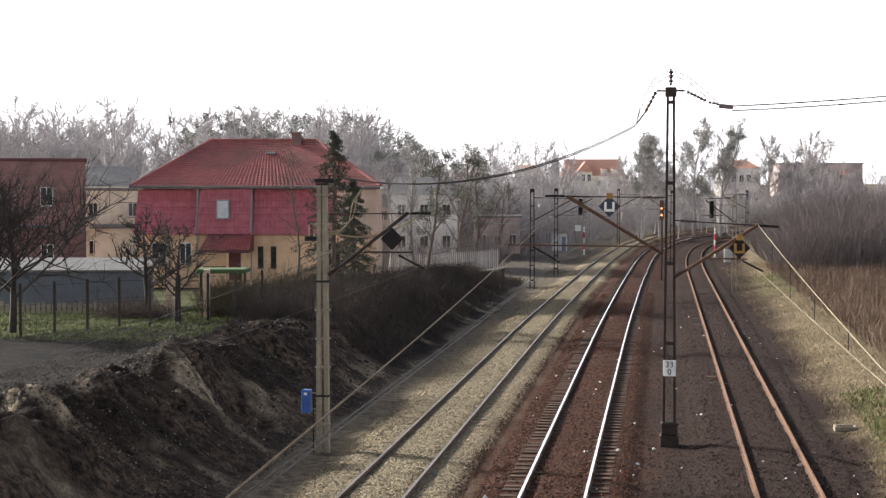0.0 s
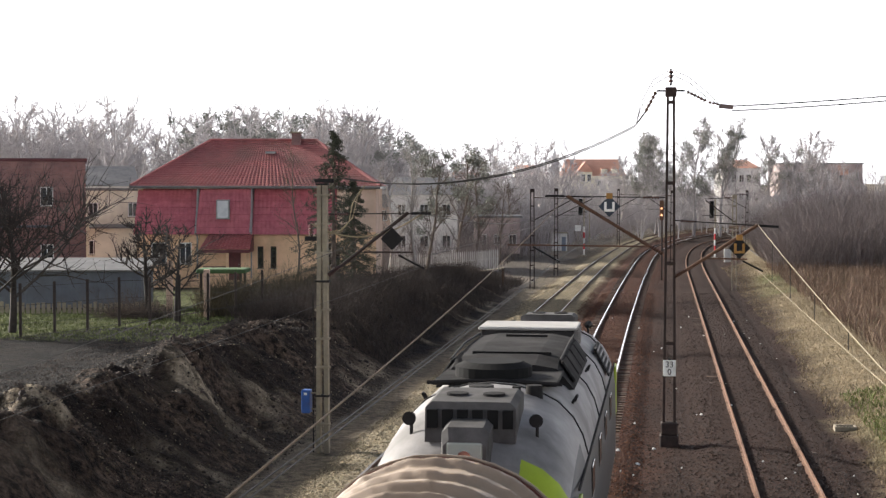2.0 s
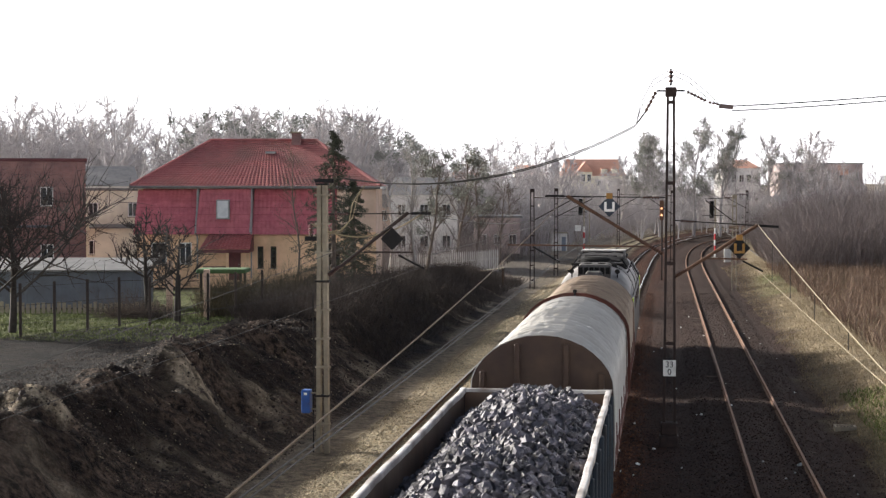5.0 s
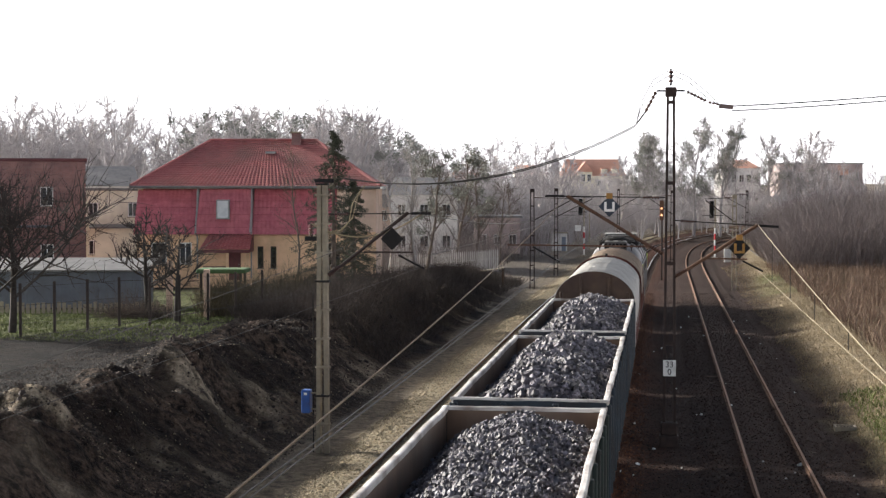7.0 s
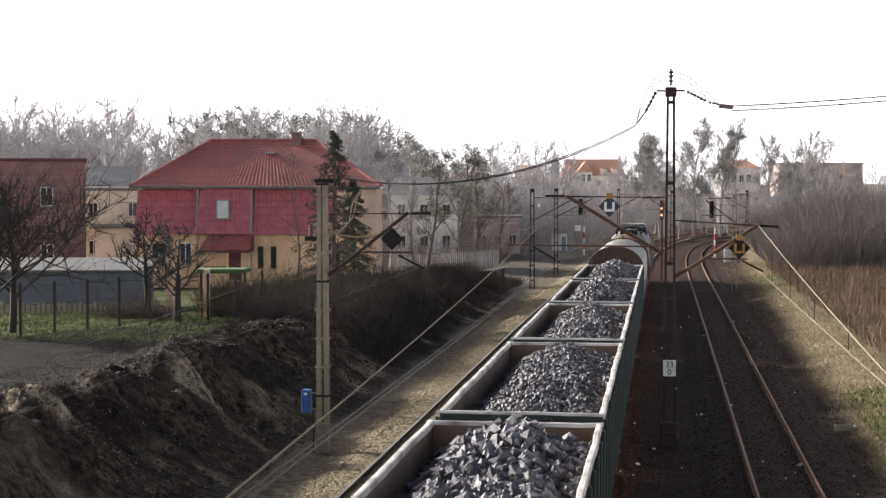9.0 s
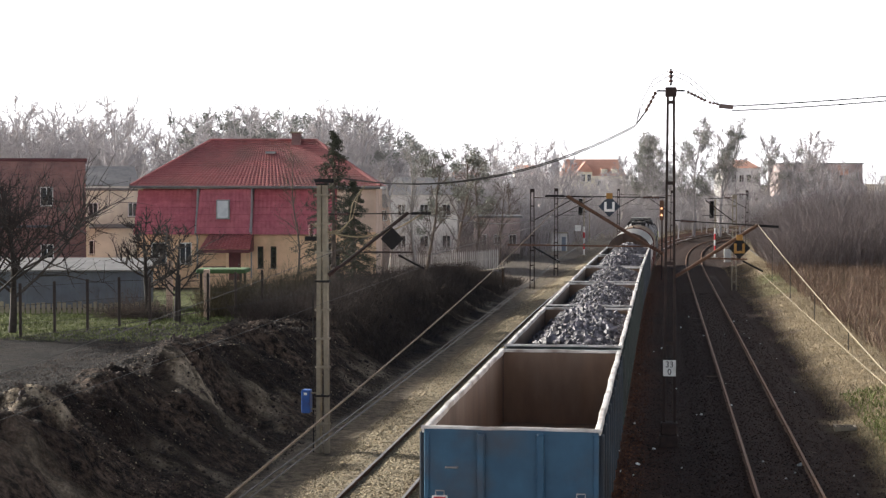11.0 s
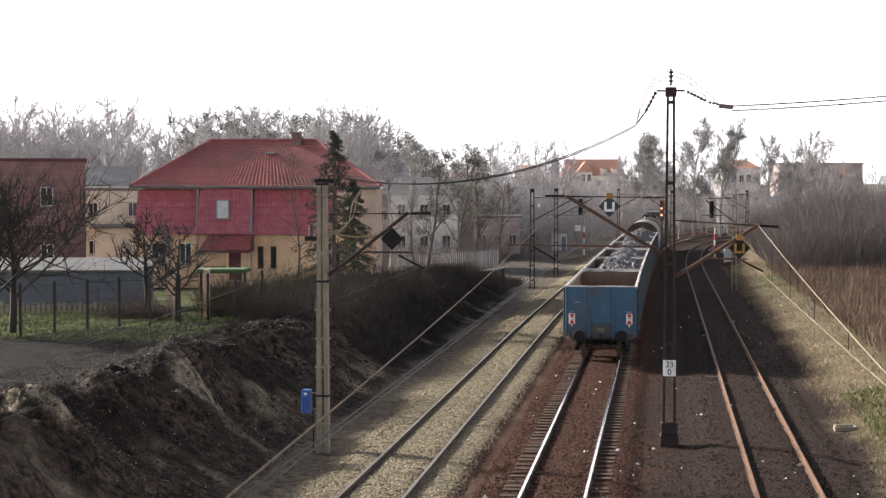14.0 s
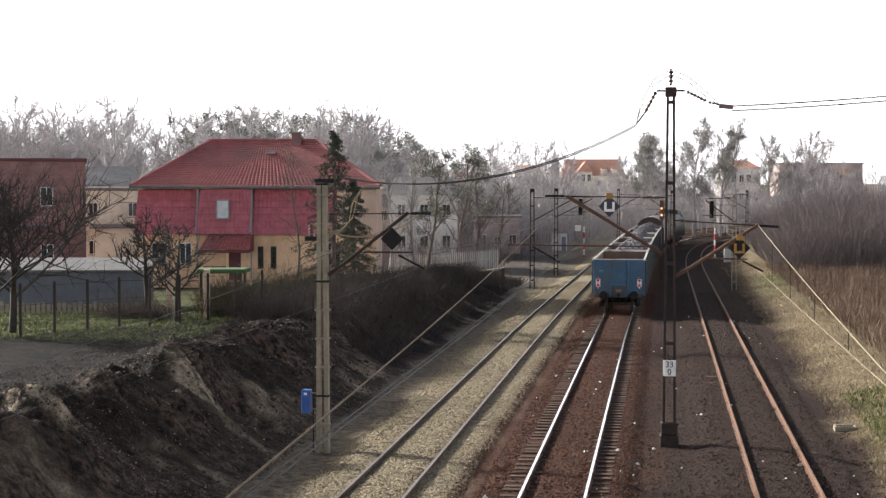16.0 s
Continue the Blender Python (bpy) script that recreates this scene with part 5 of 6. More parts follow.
def window(parent, xa, xb, za, zb, y, frame_mat=None, pane=None, bars=1, sill=True):
    """A framed window set back in its opening."""
    fm = frame_mat or M["white"]
    w = 0.07
    bm = box(xa, xb, y + 0.06, y + 0.12, za, za + w)
    box(xa, xb, y + 0.06, y + 0.12, zb - w, zb, bm=bm)
    for a in (xa, xb - w):
        box(a, a + w, y + 0.06, y + 0.12, za + w, zb - w, bm=bm)
    for i in range(bars):
        x = xa + (xb - xa) * (i + 1) / (bars + 1)
        box(x - 0.025, x + 0.025, y + 0.06, y + 0.12, za + w, zb - w, bm=bm)
    ob = part("window", bm, fm, parent)
    part("pane", box(xa + w, xb - w, y + 0.09, y + 0.1, za + w, zb - w), pane or M["window"], ob)
    if sill:
        part("sill", box(xa - 0.06, xb + 0.06, y - 0.08, y + 0.06, za - 0.06, za), M["concrete"], ob)
    return ob


def tiled(bl, br, tr, tl, course=0.36, wave=0.26, depth=0.035, step=0.035):
    """A slope of pantiles: waves across, stepped courses up the slope."""
    bl, br, tr, tl = map(Vector, (bl, br, tr, tl))
    nrm = (br - bl).cross(tl - bl).normalized()
    up = max((tl - bl).length, (tr - br).length)
    across = max((br - bl).length, (tr - tl).length)
    rows, cols = max(2, int(up / course)), max(4, int(across / wave) * 4)
    V, F = [], []
    for r in range(rows):
        for k, off in ((0, step), (1, 0.006)):
            f = (r + k) / rows
            a, b = bl.lerp(tl, f), br.lerp(tr, f)
            for c in range(cols + 1):
                ph = abs(math.sin(math.pi * (c / 4.0))) if c % 4 else 0.0
                V.append(a.lerp(b, c / cols) + nrm * (off + depth * ph))
    n = cols + 1
    for r in range(rows * 2 - 1):
        for c in range(cols):
            i = r * n + c
            F.append((i, i + 1, i + n + 1, i + n))
    return V, F


def house_red():
    """The mansard house with wine-red tiles."""
    h = thing("tiled_house", town(-12, 100, 0), "ochre house with red tiled mansard roof and wine-red tiled walls", "house")
    X0, X1, D = -7.6, 7.7, 10.0
    holes = [(-6.7, -5.7, 2.3, 3.7), (-4.9, -4.1, 2.3, 3.7), (-1.9, -0.95, 1.3, 3.25), (0.12, 0.5, 2.05, 3.45), (0.95, 1.33, 2.05, 3.45), (4.4, 5.4, 2.2, 3.6)]
    front = part("front_wall", wall_holes(X0, X1, 0, 0.35, 0.8, 4.35, holes), M["ochre"], h)
    for xa, xb, za, zb in holes:
        if (xa, za) == (-1.9, 1.3):
            d = part("door", box(xa, xb, 0.12, 0.18, za, zb), M["door_red"], front)
            part("door_handle", box(xb - 0.16, xb - 0.05, 0.07, 0.12, 2.25, 2.29), M["gutter"], d)
        else:
            window(front, xa, xb, za, zb, 0.0, M["wood_dark"] if xa > 0 else M["white"], bars=0 if xb - xa < 0.5 else 1)
    for name, x0, x1, y0, y1 in (("side_wall", X0, X0 + 0.35, 0.35, D), ("side_wall", X1 - 0.35, X1, 0.35, D), ("back_wall", X0, X1, D, D + 0.35)):
        part(name, box(x0, x1, y0, y1, 0.8, 7.2), M["pink"], h)
    # mansard band in three panels, the middle one standing forward
    part("attic_core", box(X0 + 0.4, X1 - 0.4, 0.9, D - 0.2, 4.3, 7.2), M["ochre"], h)
    part("wall_tiles", tiled((X0 - 0.15, -0.35, 4.2), (-3.45, -0.35, 4.2), (-3.65, 0.45, 7.2), (X0 + 0.05, 0.45, 7.2), 0.4, 0.26, 0.03, 0.085), M["tile_wall"], h)
    mid = part("wall_tiles", tiled((-3.75, -0.6, 4.25), (-0.25, -0.6, 4.25), (-0.25, -0.15, 7.15), (-3.5, -0.15, 7.15), 0.4, 0.26, 0.03, 0.085), M["tile_wall"], h)
    part("wall_tiles", tiled((-0.2, -0.35, 4.2), (5.2, -0.35, 4.2), (5.2, 0.45, 7.2), (-0.1, 0.45, 7.2), 0.4, 0.26, 0.03, 0.085), M["tile_wall"], h)
    part("gable_bay", box(5.25, X1 + 0.02, -0.1, 0.5, 4.36, 7.2), M["pink"], h)
    for x in (-3.78, -0.22):
        part("panel_cheek", loft([[(x - 0.05, -0.62, 4.22), (x + 0.05, -0.62, 4.22), (x + 0.05, 0.9, 4.22), (x - 0.05, 0.9, 4.22)], [(x + 0.15 * (x < -2) - 0.05, -0.16, 7.16), (x + 0.15 * (x < -2) + 0.05, -0.16, 7.16), (x + 0.15 * (x < -2) + 0.05, 0.9, 7.16), (x + 0.15 * (x < -2) - 0.05, 0.9, 7.16)]]), M["gutter"], mid)
    w = part("roof_window", box(-2.42, -1.58, -0.72, -0.4, 5.2, 6.45, 0.02, turn=None), M["gutter"], mid)
    part("pane", box(-2.33, -1.67, -0.735, -0.722, 5.29, 6.36), M["curtain"], w)
    # hipped upper roof
    e = 7.3
    A, B, C, Dd = (X0 - 0.3, -0.45, e), (X1 + 0.3, -0.45, e), (X1 + 0.3, D + 0.45, e), (X0 - 0.3, D + 0.45, e)
    R0, R1 = (-3.55, 5.0, 10.35), (3.5, 5.0, 10.35)
    part("roof_slope", tiled(A, B, R1, R0), M["tile"], h)
    part("roof_slope", tiled(B, C, R1, R1), M["tile"], h)
    part("roof_slope", tiled(C, Dd, R0, R1), M["tile"], h)
    part("roof_slope", tiled(Dd, A, R0, R0), M["tile"], h)
    part("roof_soffit", box(X0 - 0.25, X1 + 0.25, -0.4, D + 0.4, 7.14, 7.28), M["white"], h)
    for a, b in ((A, R0), (B, R1), (R0, R1)):
        part("ridge_tiles", tube([Vector(a) + Vector((0, 0, 0.05)), Vector(b) + Vector((0, 0, 0.05))], 0.11, 7), M["tile"], h)
    part("gutter", tube([(X0 - 0.35, -0.52, 7.25), (X1 + 0.3, -0.52, 7.2)], 0.08, 8), M["zinc"], h)
    for x in (-3.6, -0.15):
        part("downpipe", tube([(x, -0.5, 7.2), (x, -0.72, 6.9), (x - 0.12, -0.75, 4.4), (x - 0.12, -0.1, 4.1), (x - 0.12, -0.08, 1.4)], 0.05, 7), M["gutter"], h)
    ch = part("chimney", box(1.9, 2.5, 4.4, 5.1, 9.4, 10.85, 0.02), M["brick"], h)
    part("chimney_cap", box(1.82, 2.58, 4.32, 5.18, 10.85, 10.95), M["concrete"], ch)
    sk = part("skylight", box(0.3, 0.95, 3.1, 3.85, 9.45, 9.6, turn=None), M["gutter"], h)
    for x in (-3.0, -1.2, 0.6):
        part("roof_vent", box(x - 0.12, x + 0.12, 4.45, 4.7, 10.0, 10.22, 0.03), M["tile"], h)
    # porch
    p = part("porch_roof", tiled((-3.3, -2.3, 3.3), (-0.1, -2.3, 3.3), (-0.15, -0.3, 4.3), (-2.9, -0.3, 4.3), 0.33, 0.24), M["tile"], h)
    part("porch_fascia", box(-3.3, -0.1, -2.34, -2.28, 3.12, 3.32), M["door_red"], p)
    part("porch_cheek", loft([[(-0.14, -2.28, 3.15), (-0.1, -2.28, 3.15), (-0.1, -0.05, 3.15), (-0.14, -0.05, 3.15)], [(-0.14, -2.2, 3.3), (-0.1, -2.2, 3.3), (-0.1, -0.05, 4.28), (-0.14, -0.05, 4.28)]]), M["door_red"], p)
    for x in (-3.1, -1.5, -0.25):
        part("porch_post", box(x - 0.07, x + 0.07, -2.25, -2.11, 0.8, 3.15), M["ochre"], p)
    part("porch_rail", box(-3.1, -1.6, -2.22, -2.14, 2.2, 2.28), M["door_red"], p)
    return h


def plain_house(name, m, w, d, z0, eave, material, roof, label, storeys=2, cols=3, rise=0.0, win=(0.9, 1.3), hip=0.0, chimney=False, lip=0.25, offset=0.0):
    """A house with real openings in its front, side walls and a flat, gabled or hipped roof."""
    h = thing(name, m, label, "house")
    holes = []
    for s in range(storeys):
        zb = z0 + 0.9 + s * (eave - z0) / storeys
        for c in range(cols):
            x = -w / 2 + w * (c + 0.5) / cols + offset
            holes.append((x - win[0] / 2, x + win[0] / 2, zb, min(zb + win[1], eave - 0.3)))
    front = part("front_wall", wall_holes(-w / 2, w / 2, 0, 0.3, z0, eave, holes), material, h)
    for a in holes:
        window(front, *a, 0.0)
    part("side_wall", box(-w / 2, -w / 2 + 0.3, 0.3, d, z0, eave), material, h)
    part("side_wall", box(w / 2 - 0.3, w / 2, 0.3, d, z0, eave), material, h)
    part("back_wall", box(-w / 2, w / 2, d, d + 0.3, z0, eave), material, h)
    # one near-black solid added inside the house, from ground to eave
    part("dark_core", box(-w / 2 + 0.3, w / 2 - 0.3, 1.6, d, z0, eave - 0.05), M["dark"], h)
    if rise:
        a, b, c, e = (-w / 2 - lip, -lip, eave), (w / 2 + lip, -lip, eave), (w / 2 + lip, d + lip, eave), (-w / 2 - lip, d + lip, eave)
        r0, r1 = (-w / 2 - lip + hip, d / 2, eave + rise), (w / 2 + lip - hip, d / 2, eave + rise)
        bm = bmesh.new()
        vs = [bm.verts.new(p) for p in (a, b, c, e, r0, r1)]
        for f in ((0, 1, 5, 4), (1, 2, 5), (2, 3, 4, 5), (3, 0, 4), (3, 2, 1, 0)):
            bm.faces.new([vs[i] for i in f])
        part("roof", bm, roof, h)
    else:
        part("roof", box(-w / 2 - lip, w / 2 + lip, -lip, d + lip, eave, eave + 0.22, 0.03), roof, h)
    if chimney:
        part("chimney", box(w * 0.2, w * 0.2 + 0.6, d * 0.4, d * 0.4 + 0.6, eave + rise * 0.4, eave + rise + 0.7), M["brick"], h)
    return h


house_red()
# brick block, its windows boarded and painted
_b = plain_house("brick_building", town(-30.3, 108.8, 0, 13), 10.6, 9, 1.0, 9.05, M["brick"], M["door_red"], "old dark red brick building with flat roof", 2, 3, 0, (0.9, 1.35), lip=0.12, offset=-0.9)
part("canopy", box(-1.0, 3.0, -1.1, 0, 4.45, 4.6), M["grey_board"], _b)
_c = plain_house("cream_house", town(-26.6, 125, 0, 11), 6.2, 9, 1.0, 7.0, M["cream"], M["zinc"], "cream plastered flat-roofed house", 2, 2, 0, (0.75, 1.15), lip=0.2, offset=0.2)
part("lean_to_roof", box(-1.6, 2.6, -2.2, 0, 4.2, 4.34, turn=pose(0, 0, 0, 4)), M["zinc"], _c)
part("lean_to_wall", box(-1.2, 2.4, -1.9, -0.02, 1.0, 4.15), M["cream"], _c)
plain_house("grey_roofed_house", town(-33.0, 150, 0, 11), 7.4, 9, 1.0, 7.4, M["pale_wall"], M["slate"], "pale house with dark grey tiled roof", 2, 3, 2.0, hip=0.6)
plain_house("white_house", town(-1.7, 140, 0), 6.0, 8, 1.0, 6.6, M["pale_wall"], M["slate"], "white house with dark roof behind bare trees", 2, 3, 1.6, (0.8, 1.1), 0.5)
plain_house("low_house", town(5.6, 160, 0), 4.6, 7, 0.5, 4.2, M["far_brick"], M["slate"], "low beige house behind bare trees", 1, 3, 0.0, (0.8, 1.1))
plain_house("low_house", town(-3.0, 168, 0), 9, 7, 0.5, 5.2, M["pink"], M["slate"], "pinkish house behind bare trees", 2, 4, 1.4, (0.8, 1.1), 1)
plain_house("brick_tower_house", town(21.8, 350, 0), 3.6, 6, 0, 10.6, M["far_brick"], M["tile"], "tall narrow red brick tower house", 3, 1, 0.4, (0.9, 1.6))
_o = plain_house("orange_roofed_house", town(38.7, 400, 0), 16, 14, 0, 10.6, M["cream"], M["orange_roof"], "large cream tenement with hazy orange tiled roof", 3, 6, 4.4, (1.1, 1.6), 1.5)
_g = part("gable_bay", box(-4.2, -0.6, -0.8, 3, 0, 11.6), M["cream"], _o)
part("gable_roof", loft([[(-4.5, -1.0, 11.6), (-0.3, -1.0, 11.6), (-2.4, -1.0, 14.2)], [(-4.5, 7, 11.6), (-0.3, 7, 11.6), (-2.4, 7, 14.2)]]), M["orange_roof"], _g)
for _x in (-3.4, -1.9):
    window(_g, _x, _x + 1.0, 9.2, 11.0, -0.9)
for _x in (2.0, 4.6):
    _dm = part("dormer", box(_x, _x + 1.4, 0.8, 3.4, 10.8, 12.4), M["cream"], _o)
    part("dormer_roof", box(_x - 0.15, _x + 1.55, 0.6, 4.4, 12.4, 12.6), M["orange_roof"], _dm)
_ch = thing("church_spire", town(50.0, 700, 0), "distant grey church tower with pointed spire", "church")
part("tower", box(-2, 2, -2, 2, 0, 17.5), M["spire_stone"], _ch)
part("spire", loft([[(-1.8, -1.8, 17.5), (1.8, -1.8, 17.5), (1.8, 1.8, 17.5), (-1.8, 1.8, 17.5)], [(-0.05, -0.05, 26), (0.05, -0.05, 26), (0.05, 0.05, 26), (-0.05, 0.05, 26)]]), M["spire_stone"], _ch)
for _u, _v, _w, _z, _r in ((30, 560, 9, 14.5, 1.5), (8, 500, 12, 10.5, 2.5)):
    plain_house("far_tenement", town(_u, _v, 0), _w, 10, 0, _z, M["pale_wall"], M["orange_roof"], "distant pale tenement with orange roof", 3, 5, _r, (1.1, 1.6), 1.5)
_w = plain_house("long_white_building", town(63.0, 330, 0), 7.8, 10, 0, 11.6, M["pale_wall"], M["orange_roof"], "long white tenement with red roof", 3, 5, 1.8, (1.0, 1.6), 2)
_k = plain_house("dark_factory", town(72.5, 300, 0), 16, 10, 0, 12.0, M["far_brick"], M["slate"], "dark brick factory with flat roof and orange board", 3, 6, 0, (1.1, 1.5))
part("orange_board", box(3.2, 5.2, -0.12, -0.02, 9.9, 11.6), M["orange_roof"], _k)

# grey shed with pale sheet roof
_s = thing("garden_shed", town(-18.2, 76.5, 0), "long grey boarded shed with pale sheet roof", "shed")
for _i in range(17):
    part("board", box(-3.9 + _i * 0.43, -3.9 + _i * 0.43 + 0.42, 0, 0.04, 0.9, 3.05), M["grey_board"], _s)
part("frame", box(-3.88, 3.4, 0.045, 3.2, 0.9, 3.0), M["grey_board"], _s)
part("sheet_roof", loft([[(-4.2, -0.35, 3.1), (3.7, -0.35, 3.1), (3.7, -0.35, 3.16), (-4.2, -0.35, 3.16)], [(-4.2, 3.4, 3.55), (3.7, 3.4, 3.55), (3.7, 3.4, 3.61), (-4.2, 3.4, 3.61)]]), M["zinc"], _s)
_a = thing("garden_arbour", town(-11.8, 84, 0), "small garden arbour with green felt roof", "arbour")
part("felt_roof", box(-1.35, 1.3, -1, 1.2, 2.62, 2.84, 0.05), M["green_felt"], _a)
for _x in (-1.1, 1.0):
    for _y in (-0.8, 1.0):
        part("post", box(_x - 0.06, _x + 0.06, _y - 0.06, _y + 0.06, 1.0, 2.62), M["wood_dark"], _a)
for _u, _v, _zt in ((-10.6, 70, 3.5), (-12.1, 69, 3.9)):
    _q = tagged(part("garden_pillar", box(-0.13, 0.13, -0.13, 0.13, 1.0, _zt, 0.015), M["pink"]), "slim pinkish concrete garden pillar", "pillar", "garden pillars")
    _q.matrix_world = town(_u, _v)

# garden fence of dark posts and wire
for _i in range(11):
    _u, _v = -18.3 + _i * 1.05 * 0.98, 57.6 + _i * 1.15
    _m = town(_u, _v)
    _z = float(ground_z(_m.translation.x, _m.translation.y))
    _p = tagged(part("fence_post", box(-0.05, 0.05, -0.05, 0.05, -0.3, 2.05, 0.01), M["wood_dark"]), "dark slim garden fence post", "fence post", "garden fence posts")
    _p.matrix_world = town(_u, _v, _z)
for _zz in (0.5, 1.2, 1.9):
    _pts = []
    for _i in range(11):
        _m = town(-18.3 + _i * 1.05 * 0.98, 57.6 + _i * 1.15)
        _pts.append((_m.translation.x, _m.translation.y, float(ground_z(_m.translation.x, _m.translation.y)) + _zz))
    tagged(part("fence_wire", tube(_pts, 0.008, 4), M["wire_dark"]), "thin wire strung along the garden fence", "fence wire", "garden fence wires")
# low woven fence behind the lawn
_lf = thing("low_board_fence", town(-16.5, 72, 0), "low pale weathered board fence behind the lawn", "fence")
for _i in range(34):
    _z = 1.3 + 0.03 * math.sin(_i * 2.1)
    part("slat", box(-4.2 + _i * 0.24, -4.2 + _i * 0.24 + 0.17, 0, 0.02, _z - 0.2, _z + 0.55 + 0.05 * math.sin(_i * 1.7)), M["concrete"], _lf)
part("fence_rail", box(-4.2, 3.9, 0.022, 0.06, 1.55, 1.62), M["wood_dark"], _lf)
# pale picket fence by the far gardens
_pf = thing("picket_fence", town(0.0, 120, 0), "pale grey wooden picket fence with uneven tips", "fence")
for _i in range(56):
    _x = -4.1 + _i * 0.15
    _z = 1.05 + 0.07 * _x
    part("picket", loft([[(_x, 0, _z - 0.5), (_x + 0.1, 0, _z - 0.5), (_x + 0.1, 0.02, _z - 0.5), (_x, 0.02, _z - 0.5)], [(_x, 0, _z + 1.0), (_x + 0.1, 0, _z + 1.0), (_x + 0.1, 0.02, _z + 1.0), (_x, 0.02, _z + 1.0)], [(_x + 0.04, 0, _z + 1.18), (_x + 0.06, 0, _z + 1.18), (_x + 0.06, 0.02, _z + 1.18), (_x + 0.04, 0.02, _z + 1.18)]]), M["wood_grey"], _pf)
part("fence_rail", beam((-4.15, 0.05, 1.2), (4.3, 0.05, 1.8), 0.05, 0.08), M["wood_grey"], _pf)


# ---- trees, bushes, grass, stones ----
M["bark"] = mat("grey_brown_bark", (0.16, 0.125, 0.1), (0.08, 0.062, 0.052), 4, 0.95, bump=0.4)
M["bark_dark"] = mat("wet_dark_bark", (0.06, 0.048, 0.042), (0.03, 0.025, 0.022), 4, 0.95, bump=0.4)
M["bark_pale"] = mat("pale_grey_bark", (0.4, 0.37, 0.34), (0.28, 0.26, 0.24), 3, 0.95, bump=0.3)
# distance haze is put into these two colours: far twigs and bark are paled
M["twig_far"] = mat("haze_paled_twigs", (0.52, 0.49, 0.49), (0.41, 0.385, 0.385), 0.5, 0.95)
M["twig_mid"] = mat("haze_paled_saplings", (0.46, 0.43, 0.43), (0.33, 0.307, 0.305), 0.5, 0.95)
M["mistletoe"] = mat("grey_green_mistletoe", (0.3, 0.305, 0.28), (0.2, 0.205, 0.185), 2, 0.8, vary=0.3, shade="island")
M["twig_dark"] = mat("dark_bramble", (0.09, 0.07, 0.058), (0.045, 0.036, 0.031), 0.7, 0.95, vary=0.4, shade="island")
M["twig_brown"] = mat("brown_thicket", (0.13, 0.1, 0.082), (0.065, 0.05, 0.043), 0.5, 0.95, vary=0.4, shade="island")
# thicket grey lightened to carry some of the distance haze
M["twig_thicket"] = mat("grey_thicket", (0.24, 0.205, 0.195), (0.14, 0.118, 0.114), 0.5, 0.95, vary=0.4, shade="island")
M["hedge"] = mat("olive_hedge", (0.11, 0.09, 0.05), (0.05, 0.043, 0.027), 1.0, 0.9, vary=0.4, shade="island")
M["needle"] = mat("spruce_needles", (0.065, 0.07, 0.042), (0.032, 0.036, 0.022), 2, 0.8, vary=0.4, shade="island")
# leaf colour raised towards the haze round the far crowns
M["ivy"] = mat("mistletoe_leaves", (0.28, 0.285, 0.24), (0.17, 0.175, 0.145), 2, 0.7, vary=0.4, shade="island")
M["straw"] = mat("dry_grass_blades", (0.3, 0.24, 0.15), (0.19, 0.148, 0.09), 1.0, 0.9, vary=0.35, shade="island")
M["reed"] = mat("brown_reed_stems", (0.2, 0.13, 0.09), (0.12, 0.08, 0.058), 0.6, 0.9, vary=0.35, shade="island")
M["grass"] = mat("green_grass_blades", (0.16, 0.19, 0.05), (0.09, 0.11, 0.035), 1.0, 0.9, vary=0.35, shade="island")
M["stone_rust"] = mat("rusty_ballast_stone", (0.14, 0.05, 0.02), (0.03, 0.013, 0.009), 9, 0.9, vary=0.6, shade="island")
M["stone_pale"] = mat("pale_ballast_stone", (0.43, 0.36, 0.245), (0.2, 0.165, 0.11), 9, 0.9, vary=0.5, shade="island")
M["stone_dark"] = mat("dark_ballast_stone", (0.05, 0.026, 0.017), (0.012, 0.007, 0.005), 9, 0.9, vary=0.6, shade="island")
M["clod"] = mat("black_earth_clod", (0.1, 0.073, 0.058), (0.02, 0.015, 0.013), 6, 0.95, vary=0.6, shade="island")


def prisms(P, Q, R0, R1, sides=3):
    """Tapering bars from P to Q as one array mesh."""
    P, Q = np.asarray(P, float), np.asarray(Q, float)
    R0, R1 = np.asarray(R0, float), np.asarray(R1, float)
    d = Q - P
    d /= np.maximum(np.linalg.norm(d, axis=1), 1e-6)[:, None]
    ref = np.where(np.abs(d[:, 2:3]) > 0.9, np.array([[1.0, 0, 0]]), np.array([[0, 0, 1.0]]))
    s = np.cross(d, ref)
    s /= np.linalg.norm(s, axis=1)[:, None]
    u = np.cross(s, d)
    n = len(P)
    V = np.empty((n, 2 * sides, 3))
    for k in range(sides):
        a = 2 * math.pi * k / sides
        o = s * math.cos(a) + u * math.sin(a)
        V[:, k] = P + o * R0[:, None]
        V[:, sides + k] = Q + o * R1[:, None]
    f = np.array([(k, (k + 1) % sides, sides + (k + 1) % sides, sides + k) for k in range(sides)])
    F = f[None] + (np.arange(n) * 2 * sides)[:, None, None]
    return V.reshape(-1, 3), F.reshape(-1, 4)


